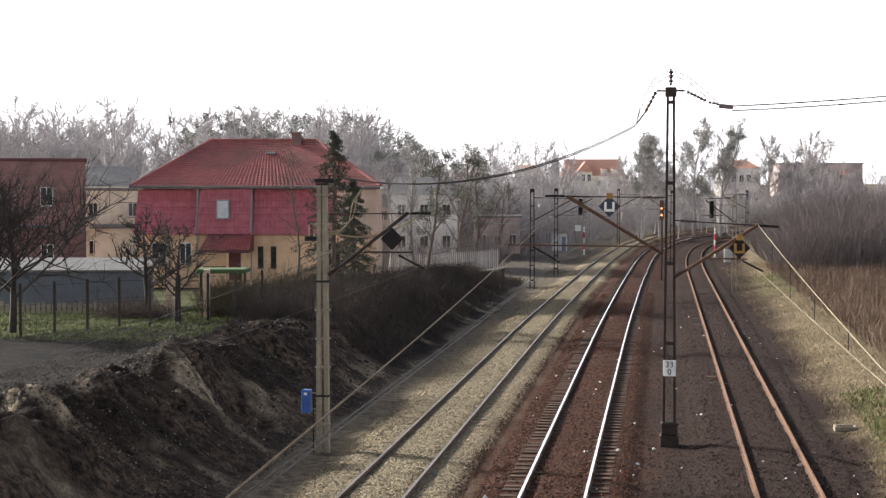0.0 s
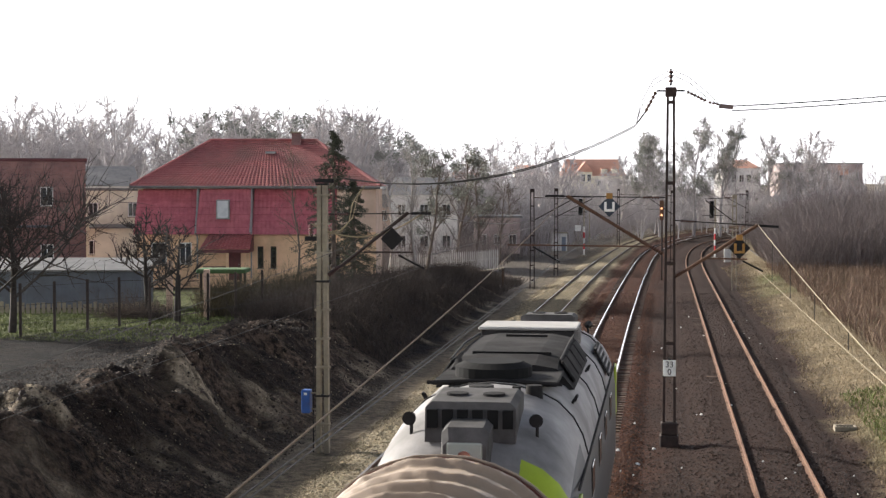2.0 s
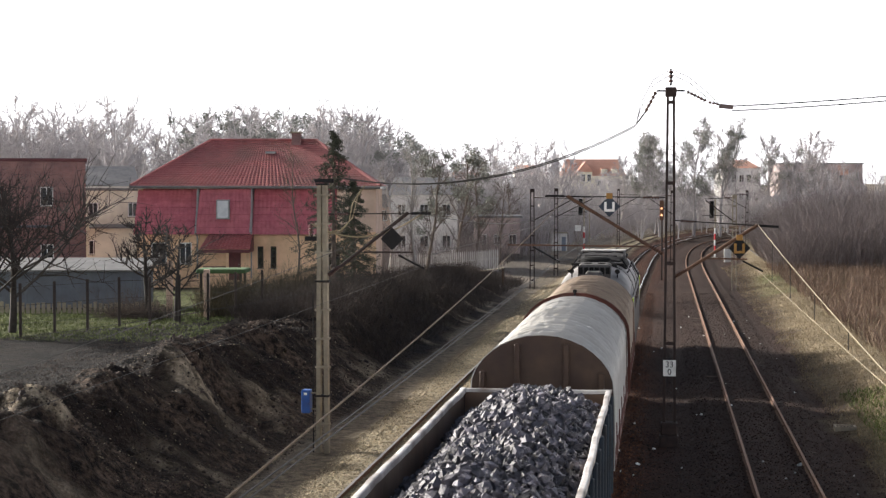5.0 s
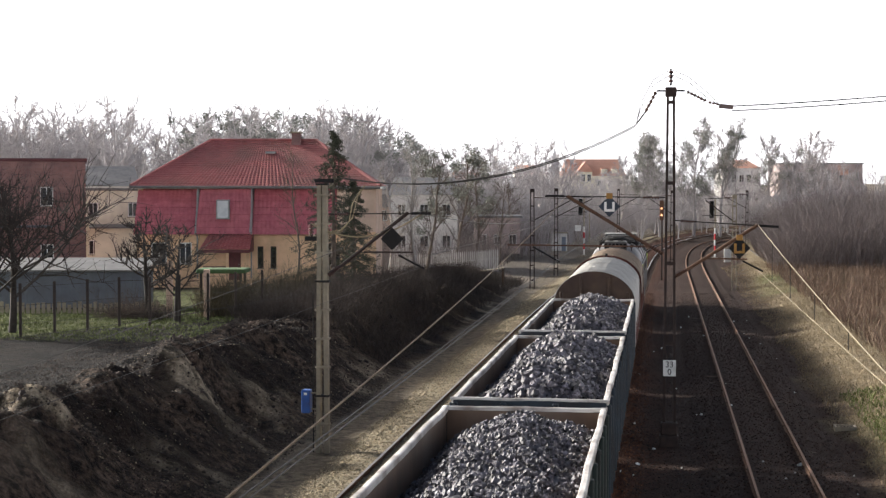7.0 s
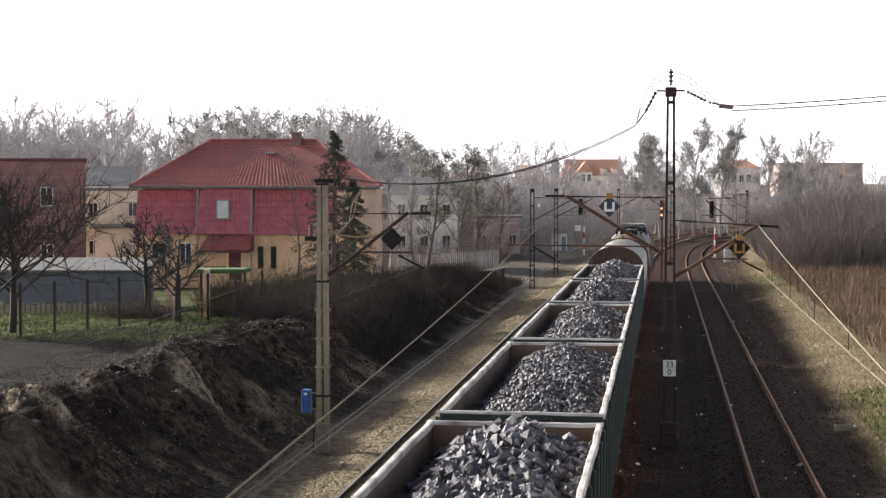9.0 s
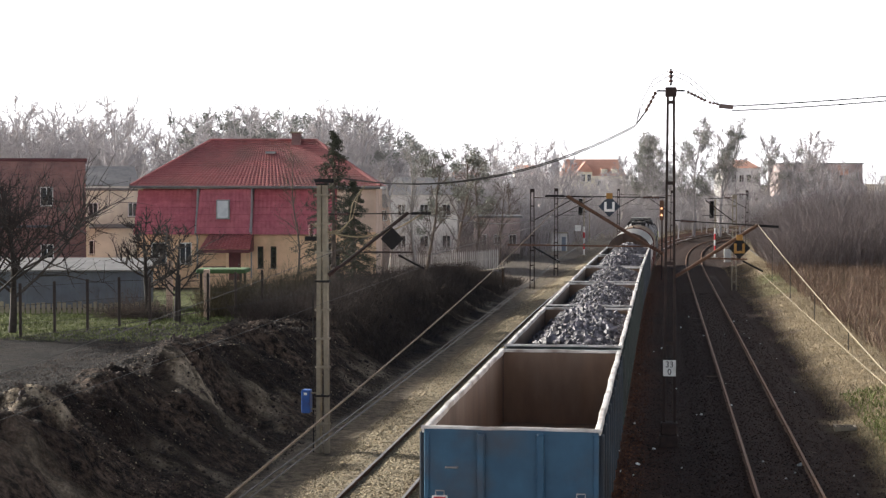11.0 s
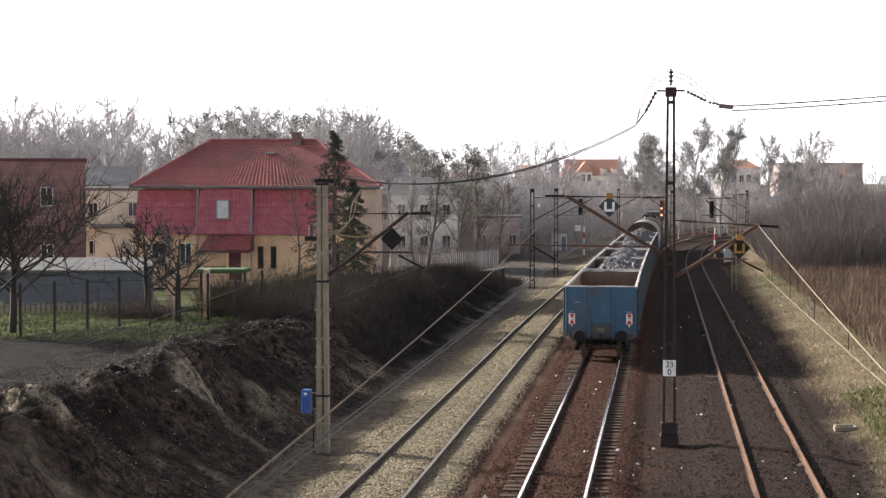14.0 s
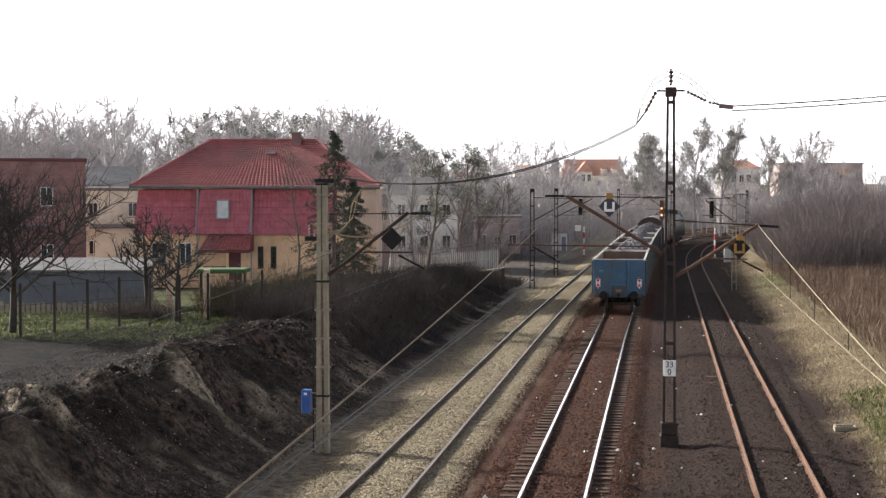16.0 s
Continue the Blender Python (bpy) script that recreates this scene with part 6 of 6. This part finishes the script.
def array_mesh(name, V, F, material, smooth_it=False):
    V, F = np.asarray(V, np.float32), np.asarray(F, np.int32)
    me = bpy.data.meshes.new(name)
    k = F.shape[1]
    me.vertices.add(len(V))
    me.vertices.foreach_set("co", V.reshape(-1))
    me.loops.add(F.size)
    me.loops.foreach_set("vertex_index", F.reshape(-1))
    me.polygons.add(len(F))
    me.polygons.foreach_set("loop_start", np.arange(len(F), dtype=np.int32) * k)
    me.polygons.foreach_set("use_smooth", [smooth_it] * len(F))
    me.materials.append(material)
    me.update(calc_edges=True)
    me.validate()
    return me


def branching(h, seed, limbs=14, kids=6, twigs=6, spread=0.35, first=0.3, lean=0.0, stretch=1.0, r=0.0, thick=1.0):
    """A bare tree: trunk bars, and branch bars down to twigs."""
    rng = np.random.RandomState(seed)
    r = r or h * 0.014
    trunk, rest = [], []

    def grow(p, d, length, rad, n, level, store):
        pts = [p]
        for i in range(n):
            d = d + rng.normal(0, 0.13 + 0.05 * level, 3) + np.array([0, 0, 0.1])
            d = d / np.linalg.norm(d)
            q = p + d * length / n
            store.append((p, q, rad * (1 - i / n * 0.75), rad * (1 - (i + 1) / n * 0.75)))
            p = q
            pts.append(p)
        return pts, d

    tp, _ = grow(np.zeros(3), np.array([lean, 0, 1.0]), h * 0.86, r, 8, -1, trunk)
    for i in range(limbs):
        f = first + (1 - first) * (i + rng.rand()) / limbs
        k = min(int(f * 8), 7)
        p = tp[k] + (tp[k + 1] - tp[k]) * (f * 8 - k)
        a = rng.rand() * 6.283
        up = 0.5 + 0.6 * f * stretch
        d = np.array([math.cos(a), math.sin(a), up])
        ln = h * spread * (1.15 - 0.75 * f) * (0.75 + 0.5 * rng.rand())
        lp, _ = grow(p, d / np.linalg.norm(d), ln, r * (0.4 + 0.08 * thick) * (1.2 - f), 4, 0, rest)
        for j in range(kids):
            g = 0.25 + 0.75 * rng.rand()
            k2 = min(int(g * 4), 3)
            p2 = lp[k2] + (lp[k2 + 1] - lp[k2]) * (g * 4 - k2)
            d2 = rng.normal(0, 0.7, 3) + d * 0.6 + np.array([0, 0, 0.35])
            kp, _ = grow(p2, d2 / np.linalg.norm(d2), ln * (0.3 + 0.35 * rng.rand()), r * 0.15 * thick, 3, 1, rest)
            for _ in range(twigs):
                g3 = 0.2 + 0.8 * rng.rand()
                k3 = min(int(g3 * 3), 2)
                p3 = kp[k3] + (kp[k3 + 1] - kp[k3]) * (g3 * 3 - k3)
                d3 = rng.normal(0, 0.8, 3) + d2 * 0.5 + np.array([0, 0, 0.3])
                grow(p3, d3 / np.linalg.norm(d3), ln * (0.12 + 0.18 * rng.rand()), r * 0.065 * thick, 2, 1, rest)
    pack = lambda L, sides: prisms([a[0] for a in L], [a[1] for a in L], [a[2] for a in L], [a[3] for a in L], sides)
    return pack(trunk, 7), pack(rest, 3)


def leaf_quads(centres, spread, n, size, seed, flat=0.0):
    """Small leaves thrown round centres, as one array mesh."""
    rng = np.random.RandomState(seed)
    c = np.repeat(np.asarray(centres, float), n, axis=0)
    v = rng.normal(0, 1, c.shape)
    v /= np.linalg.norm(v, axis=1)[:, None]
    c = c + v * spread * (rng.rand(len(c), 1) ** 0.5)
    a, b = rng.normal(0, 1, c.shape), rng.normal(0, 1, c.shape)
    a /= np.linalg.norm(a, axis=1)[:, None]
    b -= a * (a * b).sum(1)[:, None]
    b /= np.linalg.norm(b, axis=1)[:, None]
    s = size * (0.6 + 0.8 * rng.rand(len(c), 1))
    V = np.stack([c + a * s, c + b * s * 0.6, c - a * s, c - b * s * 0.6], 1)
    return V.reshape(-1, 3), np.arange(len(c) * 4).reshape(-1, 4)


def tree(m, h, seed, label, bark=None, ivy=0, group="bare trees", **kw):
    t = thing("bare_tree", m, label, "tree", group)
    (tv, tf), (cv, cf) = branching(h, seed, **kw)
    o = new("trunk", array_mesh("trunk", tv, tf, bark or M["bark"], True))
    o.parent = t
    o = new("crown", array_mesh("crown", cv, cf, bark or M["bark"]))
    o.parent = t
    if ivy:
        rng = np.random.RandomState(seed + 5)
        pick = cv[rng.randint(0, len(cv), ivy)]
        pick = pick[pick[:, 2] > h * 0.35]
        lv, lf = leaf_quads(pick, h * 0.045, 170, 0.07, seed)
        o = new("evergreen_foliage", array_mesh("evergreen_foliage", lv, lf, M["ivy"]))
        o.parent = t
    return t


def on_ground(u, v, sink=0.15):
    m = town(u, v)
    return town(u, v, float(ground_z(m.translation.x, m.translation.y)) - sink, (u * 37 + v * 11) % 360)


# garden and lineside trees
for _u, _v, _h, _s, _kw in ((-13.0, 68.5, 4.6, 3, dict(limbs=16, kids=7, twigs=5, spread=0.5, first=0.35, stretch=0.4, r=0.16)), (-11.4, 66.5, 4.3, 4, dict(limbs=14, kids=7, twigs=5, spread=0.5, first=0.3, stretch=0.4, r=0.12)), (-17.0, 61.5, 5.6, 5, dict(limbs=18, kids=8, twigs=6, spread=0.8, first=0.3, stretch=0.15, lean=0.05, r=0.17)), (-17.2, 60.0, 5.6, 9, dict(limbs=16, kids=8, twigs=6, spread=0.7, first=0.3, stretch=0.2, r=0.13)), (-19.0, 61.0, 7.4, 6, dict(limbs=16, kids=7, twigs=6, spread=0.5, first=0.25, stretch=0.5, r=0.14))):
    tree(on_ground(_u, _v), _h, _s, "bare pruned fruit tree in the garden", M["bark_dark"], group="fruit trees", thick=1.5, **_kw)
tree(on_ground(-7.4, 80), 9.2, 12, "slender bare tree beside the red house", M["bark"], 0, limbs=22, kids=5, twigs=5, spread=0.18, first=0.3, r=0.07)
for _u, _v, _h, _s, _iv in ((-1.9, 108, 10.5, 21, 0), (-1.2, 111, 9.6, 22, 14), (1.0, 128, 11.5, 23, 26), (-4.2, 124, 9.8, 24, 0), (3.0, 138, 10.5, 25, 12), (-0.2, 150, 12.0, 26, 30), (5.4, 150, 8.8, 27, 0), (7.2, 170, 9.0, 28, 0)):
    tree(on_ground(_u, _v), _h, _s, "bare lineside tree with grey-brown bark", M["bark_pale"] if _s in (21, 24) else None, _iv, limbs=18, kids=6, twigs=6, spread=0.3, first=0.3)
for _u, _v, _h, _s, _iv in ((38.5, 240, 18.5, 31, 60), (43.5, 245, 18.5, 32, 90), (34.0, 250, 16.5, 33, 40), (52.0, 250, 16.0, 34, 26), (59.5, 250, 17.2, 35, 0), (29.5, 260, 13.5, 36, 0), (57, 235, 10.0, 37, 0), (66.0, 250, 10.5, 38, 0), (31.3, 245, 14.5, 39, 50), (36.2, 255, 17.2, 40, 70), (33.0, 238, 12.5, 42, 20), (47.8, 262, 12.0, 43, 0), (55.0, 246, 14.5, 44, 12), (61.5, 255, 16.0, 46, 0)):
    # trunk and crown share the twig colour that has haze mixed in
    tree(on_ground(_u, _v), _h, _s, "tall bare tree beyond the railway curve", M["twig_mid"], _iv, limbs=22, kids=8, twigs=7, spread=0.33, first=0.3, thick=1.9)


def spruce(m, h, seed):
    t = thing("spruce_tree", m, "dark ragged spruce with drooping boughs beside the house", "tree")
    part("trunk", rod((0, 0, 0), (0, 0, h), 0.17, 0.02, 9), M["bark"], t)
    rng = np.random.RandomState(seed)
    P, Q, C = [], [], []
    for i in range(170):
        f = (i + rng.rand()) / 170
        z = h * (0.12 + 0.87 * f)
        ln = (1 - f) ** 0.8 * h * 0.27 * (0.55 + 0.7 * rng.rand()) + 0.15
        a = rng.rand() * 6.283
        p = np.array([0, 0, z])
        q = p + np.array([math.cos(a) * ln, math.sin(a) * ln, -0.32 * ln])
        P.append(p)
        Q.append(q)
        for g in np.linspace(0.3, 1.0, 9):
            if rng.rand() < 0.35:
                continue
            C.append(p + (q - p) * g + rng.normal(0, 0.04, 3))
    v, f = prisms(P, Q, [0.03] * len(P), [0.008] * len(P))
    o = new("crown_wood", array_mesh("crown_wood", v, f, M["bark"]))
    o.parent = t
    v, f = leaf_quads(C, 0.13, 22, 0.035, seed)
    o = new("needles", array_mesh("needles", v, f, M["needle"]))
    o.parent = t


spruce(on_ground(-5.6, 80), 8.9, 5)
spruce(on_ground(-4.75, 83), 6.4, 8)


def stems(name, place, n, height, radius, lean, material, label, category, seed, forks=2, kind="stuff"):
    """A tangle of thin stems, each forking; place gives x, y for random numbers."""
    rng = np.random.RandomState(seed)
    x, y, hs = place(rng, n)
    n = len(x)
    z = ground_z(x, y)
    p = np.stack([x, y, z - 0.05], -1)
    hgt = (height[0] + (height[1] - height[0]) * rng.rand(n)) * hs
    d = np.stack([rng.normal(0, lean, n), rng.normal(0, lean, n), np.ones(n)], -1)
    P, Q, R0, R1 = [], [], [], []
    mid = p + d * (hgt * 0.45)[:, None]
    P.append(p), Q.append(mid), R0.append(np.full(n, radius)), R1.append(np.full(n, radius * 0.7))
    for _ in range(forks):
        d2 = d + rng.normal(0, lean * 1.3, d.shape)
        st = p + (mid - p) * rng.uniform(0.45, 1.0, (n, 1))
        e = st + d2 * (hgt * rng.uniform(0.3, 0.6, n))[:, None]
        P.append(st), Q.append(e), R0.append(np.full(n, radius * 0.65)), R1.append(np.full(n, radius * 0.2))
        for _ in range(2):
            s2 = st + (e - st) * rng.uniform(0.2, 0.9, (n, 1))
            d3 = d2 + rng.normal(0, lean * 2.2, d.shape)
            P.append(s2), Q.append(s2 + d3 * (hgt * rng.uniform(0.08, 0.25, n))[:, None]), R0.append(np.full(n, radius * 0.4)), R1.append(np.full(n, radius * 0.15))
    v, f = prisms(np.concatenate(P), np.concatenate(Q), np.concatenate(R0), np.concatenate(R1))
    return tagged(new(name, array_mesh(name, v, f, material)), label, category, kind=kind)


def bank(rng, n):
    y = rng.uniform(62, 122, n)
    x0 = -10.9 - rng.rand(n) ** 0.8 * 6.6
    x = x0 + (track_x(1, y) - TRACK_X[1])
    clump = 0.45 + 0.75 * (fbm(x, y, 4.5, 31) * 0.5 + 0.5) * (0.3 + 0.7 * smoothstep(-11.4, -14.2, x0)) * (1 - 0.35 * smoothstep(74, 100, y))
    return x, y, clump


def hedge_place(rng, n):
    k = rng.rand(n)
    v, u = 70 + k * 12 + rng.uniform(-0.9, 0.9, n), -10.2 + k * 4.0 + rng.uniform(-0.9, 0.9, n)
    a = radians(TURN)
    return u * math.cos(a) - v * math.sin(a), u * math.sin(a) + v * math.cos(a), 0.75 + 0.4 * rng.rand(n)


def thicket(rng, n):
    y = rng.uniform(132, 200, n)
    x = 9.5 + (track_x(3, y) - TRACK_X[3]) + rng.rand(n) ** 1.1 * 40
    hs = 0.6 + 0.55 * (fbm(x, y, 7.0, 41) * 0.5 + 0.5)
    hs = hs * (0.55 + 0.45 * smoothstep(9, 16, x - (track_x(3, y) - TRACK_X[3])))
    return x, y, hs


def far_scrub(rng, n):
    y = rng.uniform(120, 230, n)
    x = -15.5 - rng.rand(n) * 26 + (track_x(1, y) - TRACK_X[1])
    return x, y, 0.5 + 0.7 * (fbm(x, y, 8.0, 43) * 0.5 + 0.5)


stems("bramble_bank", bank, 13000, (0.7, 1.4), 0.013, 0.42, M["twig_dark"], "dark leafless brambles along the top of the cutting", "bushes", 51)
stems("clipped_hedge", hedge_place, 2600, (1.1, 1.7), 0.016, 0.3, M["hedge"], "brown winter hedge in front of the garden", "hedge", 52)
def brush(rng, n):
    u, v = rng.normal(-13.4, 0.7, n), rng.normal(68.5, 0.5, n)
    a = radians(TURN)
    return u * math.cos(a) - v * math.sin(a), u * math.sin(a) + v * math.cos(a), 0.6 + 0.6 * rng.rand(n)


stems("brushwood_pile", brush, 420, (0.5, 0.9), 0.012, 0.8, M["twig_brown"], "heap of brown cut brushwood on the lawn", "brushwood", 57)
stems("dark_thicket", thicket, 16000, (4.2, 7.4), 0.021, 0.28, M["twig_thicket"], "dense leafless thicket beyond the dry field", "bushes", 53, 3)
def mist_scrub(rng, n):
    u, v = rng.uniform(-64, 24, n), rng.uniform(168, 250, n)
    a = radians(TURN)
    x, y = u * math.cos(a) - v * math.sin(a), u * math.sin(a) + v * math.cos(a)
    keep = x < track_x(1, y) - 7
    return x[keep], y[keep], 0.5 + 0.7 * (fbm(x, y, 12.0, 44) * 0.5 + 0.5)[keep]


def curve_scrub(rng, n):
    u, v = rng.uniform(14, 115, n), rng.uniform(215, 330, n)
    a = radians(TURN)
    x, y = u * math.cos(a) - v * math.sin(a), u * math.sin(a) + v * math.cos(a)
    keep = (np.abs(x - track_x(2, y)) > 12) & (y < 420)
    return x[keep], y[keep], 0.5 + 0.7 * (fbm(x, y, 12.0, 45) * 0.5 + 0.5)[keep]


stems("misty_scrub", mist_scrub, 6000, (4.5, 10.0), 0.03, 0.22, M["twig_mid"], "hazy grey leafless saplings behind the houses", "bushes", 55)
stems("curve_scrub", curve_scrub, 9500, (3.5, 9.0), 0.034, 0.22, M["twig_mid"], "hazy grey leafless saplings beyond the curve", "bushes", 56)
stems("garden_scrub", far_scrub, 7500, (1.8, 5.2), 0.02, 0.3, M["twig_thicket"], "grey-brown leafless scrub round the far gardens", "bushes", 54)


def woods(name, zones, label, seed):
    """Far woods as one mesh, from a few bare trees set again and again."""
    rng = np.random.RandomState(seed)
    kinds = []
    for k in range(5):
        (tv, tf), (cv, cf) = branching(10, 60 + k, limbs=15, kids=6, twigs=6, spread=0.4, first=0.25, stretch=0.7, thick=2.3)
        # trunk bars have seven sides of four corners, branch bars three
        kinds.append((np.concatenate([tv, cv]), np.concatenate([tf, cf + len(tv)])))
    Vs, Fs, off = [], [], 0
    for u0, u1, v0, v1, h0, h1, n in zones:
        for _ in range(n):
            tv, tf = kinds[rng.randint(5)]
            u, v = rng.uniform(u0, u1), rng.uniform(v0, v1)
            mm = town(u, v)
            x, y = mm.translation.x, mm.translation.y
            s = rng.uniform(h0, h1) / 10
            a = rng.rand() * 6.283
            R = np.array([[math.cos(a), -math.sin(a), 0], [math.sin(a), math.cos(a), 0], [0, 0, 1]])
            Vs.append(tv @ R.T * s + np.array([x, y, float(ground_z(x, y)) - 0.2]))
            Fs.append(tf + off)
            off += len(tv)
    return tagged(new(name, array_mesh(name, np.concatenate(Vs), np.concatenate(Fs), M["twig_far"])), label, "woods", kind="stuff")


woods("far_woods", ((-62, -8, 175, 235, 14.0, 18.8, 110), (44, 68, 235, 272, 6.0, 7.8, 40), (26, 43, 270, 330, 6.5, 8.2, 40), (-14, 16, 190, 290, 11, 15.5, 36), (10, 40, 255, 380, 8, 12, 24), (40, 110, 260, 400, 9, 13, 24), (84, 116, 285, 330, 8, 11, 26), (16, 60, 215, 260, 5, 8, 16)), "hazy grey leafless woods on the skyline", 71)


def mistletoe_balls():
    rng = np.random.RandomState(77)
    C = []
    for i in range(130):
        u, v, z = rng.uniform(-32, -2, 1)[0], rng.uniform(180, 215), rng.uniform(12.2, 16.6)
        mm = town(u, v)
        C.append((mm.translation.x, mm.translation.y, z - 0.0022 * (u + 22) ** 2 * 4))
    v, f = leaf_quads(C, 0.75, 130, 0.12, 78)
    return tagged(new("mistletoe", array_mesh("mistletoe", v, f, M["mistletoe"])), "grey-green mistletoe clumps high in the bare woods", "mistletoe", kind="stuff")


mistletoe_balls()


def blades(name, place, n, height, width, material, label, seed):
    """Grass: thin bent blades, each two narrow quads."""
    rng = np.random.RandomState(seed)
    x, y, hs = place(rng, n)
    z = ground_z(x, y)
    a = rng.rand(n) * 6.283
    h = (height[0] + (height[1] - height[0]) * rng.rand(n)) * hs
    w = width * (0.6 + 0.8 * rng.rand(n))
    s = np.stack([np.cos(a), np.sin(a), 0 * a], -1) * w[:, None]
    lean = np.stack([rng.normal(0, 0.35, n), rng.normal(0, 0.35, n), np.ones(n)], -1)
    p = np.stack([x, y, z - 0.02], -1)
    m = p + lean * (h * 0.6)[:, None]
    t = m + (lean * np.array([2.0, 2.0, 0.8])) * (h * 0.4)[:, None]
    V = np.stack([p - s, p + s, m + s * 0.8, m - s * 0.8, t + s * 0.1, t - s * 0.1], 1)
    F = np.array([(0, 1, 2, 3), (3, 2, 4, 5)])[None] + (np.arange(n) * 6)[:, None, None]
    return tagged(new(name, array_mesh(name, V.reshape(-1, 3), F.reshape(-1, 4), material)), label, "grass", kind="stuff")


def right_bank(rng, n):
    y = 34 + 116 * rng.rand(n) ** 1.6
    x = 5.6 + rng.rand(n) * 7.5 + 0.5 * fbm(y * 0 + 2.0, y, 3.0, 61)
    return x, y, 0.6 + 0.8 * (fbm(x, y, 1.6, 62) * 0.5 + 0.5)


def reed_field(rng, n):
    y = rng.uniform(62, 140, n)
    x = 9.0 + rng.rand(n) * 24
    return x, y, 0.6 + 0.7 * (fbm(x, y, 4.0, 63) * 0.5 + 0.5)


def lawn(rng, n):
    u, v = rng.uniform(-24, -9, n), rng.uniform(58, 76, n)
    a = radians(TURN)
    return u * math.cos(a) - v * math.sin(a), u * math.sin(a) + v * math.cos(a), 0.7 + 0.3 * rng.rand(n)


blades("dry_grass", right_bank, 90000, (0.05, 0.17), 0.008, M["straw"], "matted dry winter grass on the bank", 81)
blades("reed_field", reed_field, 42000, (0.5, 1.0), 0.014, M["reed"], "brown dead reeds in the field", 82)
blades("lawn_grass", lawn, 22000, (0.05, 0.16), 0.016, M["grass"], "short green garden grass", 83)
blades("weeds", lambda r, n: (6.2 + r.rand(n) * 3.2, 36 + 20 * r.rand(n), 0.6 + r.rand(n)), 7000, (0.06, 0.2), 0.014, M["grass"], "green weeds among the dry grass", 84)


def stones(name, n, box_, size, material, label, seed):
    def place(rng, k):
        x, y = rng.uniform(box_[0], box_[1], k), box_[2] + (box_[3] - box_[2]) * rng.rand(k) ** 1.5
        for t in (2,):    # few stones lie on the sleeper ends
            d = x - track_x(t, y)
            on = (np.abs(d) > 0.7) & (np.abs(d) < 1.3) & (rng.rand(k) < 0.8)
            x = np.where(on, track_x(t, y) + np.sign(d) * (1.35 + 0.7 * rng.rand(k)), x)
        return np.stack([x, y, ground_z(x, y) + size[0] * 0.3], -1)
    v, f = lumps(n, place, size, seed)
    return tagged(new(name, array_mesh(name, v, f, material)), label, "stones", kind="stuff")


stones("rusty_ballast", 24000, (-5.0, -0.7, 33, 110), (0.016, 0.042), M["stone_rust"], "rust-stained ballast stones between the tracks", 91)
stones("dark_ballast", 18000, (-0.9, 5.6, 33, 110), (0.016, 0.042), M["stone_dark"], "dark brown ballast stones round the rusty track", 96)
stones("pale_ballast", 40000, (-8.9, -4.8, 33, 120), (0.015, 0.038), M["stone_pale"], "pale grey ballast stones under the outer track", 92)
stones("earth_clods", 24000, (-20.0, -10.2, 33, 66), (0.008, 0.045), M["clod"], "clods of black soil on the cutting", 93)
stones("earth_lumps", 700, (-15.0, -10.8, 33, 62), (0.04, 0.11), M["clod"], "large lumps of black soil on the cutting", 97)
stones("pale_rubble", 1700, (-15.5, -10.2, 33, 60), (0.008, 0.035), M["stone_pale"], "scattered pale rubble on black soil", 94)
stones("litter", 60, (-4.5, 5.0, 36, 90), (0.03, 0.09), M["white"], "scraps of white litter on the ballast", 95)


# ---- sleepers and rails ----
track(1, M["rail_dull"], M["sleeper_pale"], "straight then curving track on pale ballast with dull worn rails")
track(2, M["rail_top"], M["sleeper"], "polished railway track on rust-stained ballast")
track(3, M["rail_rust"], M["sleeper"], "disused-looking track with rusty brown rails")
motions()
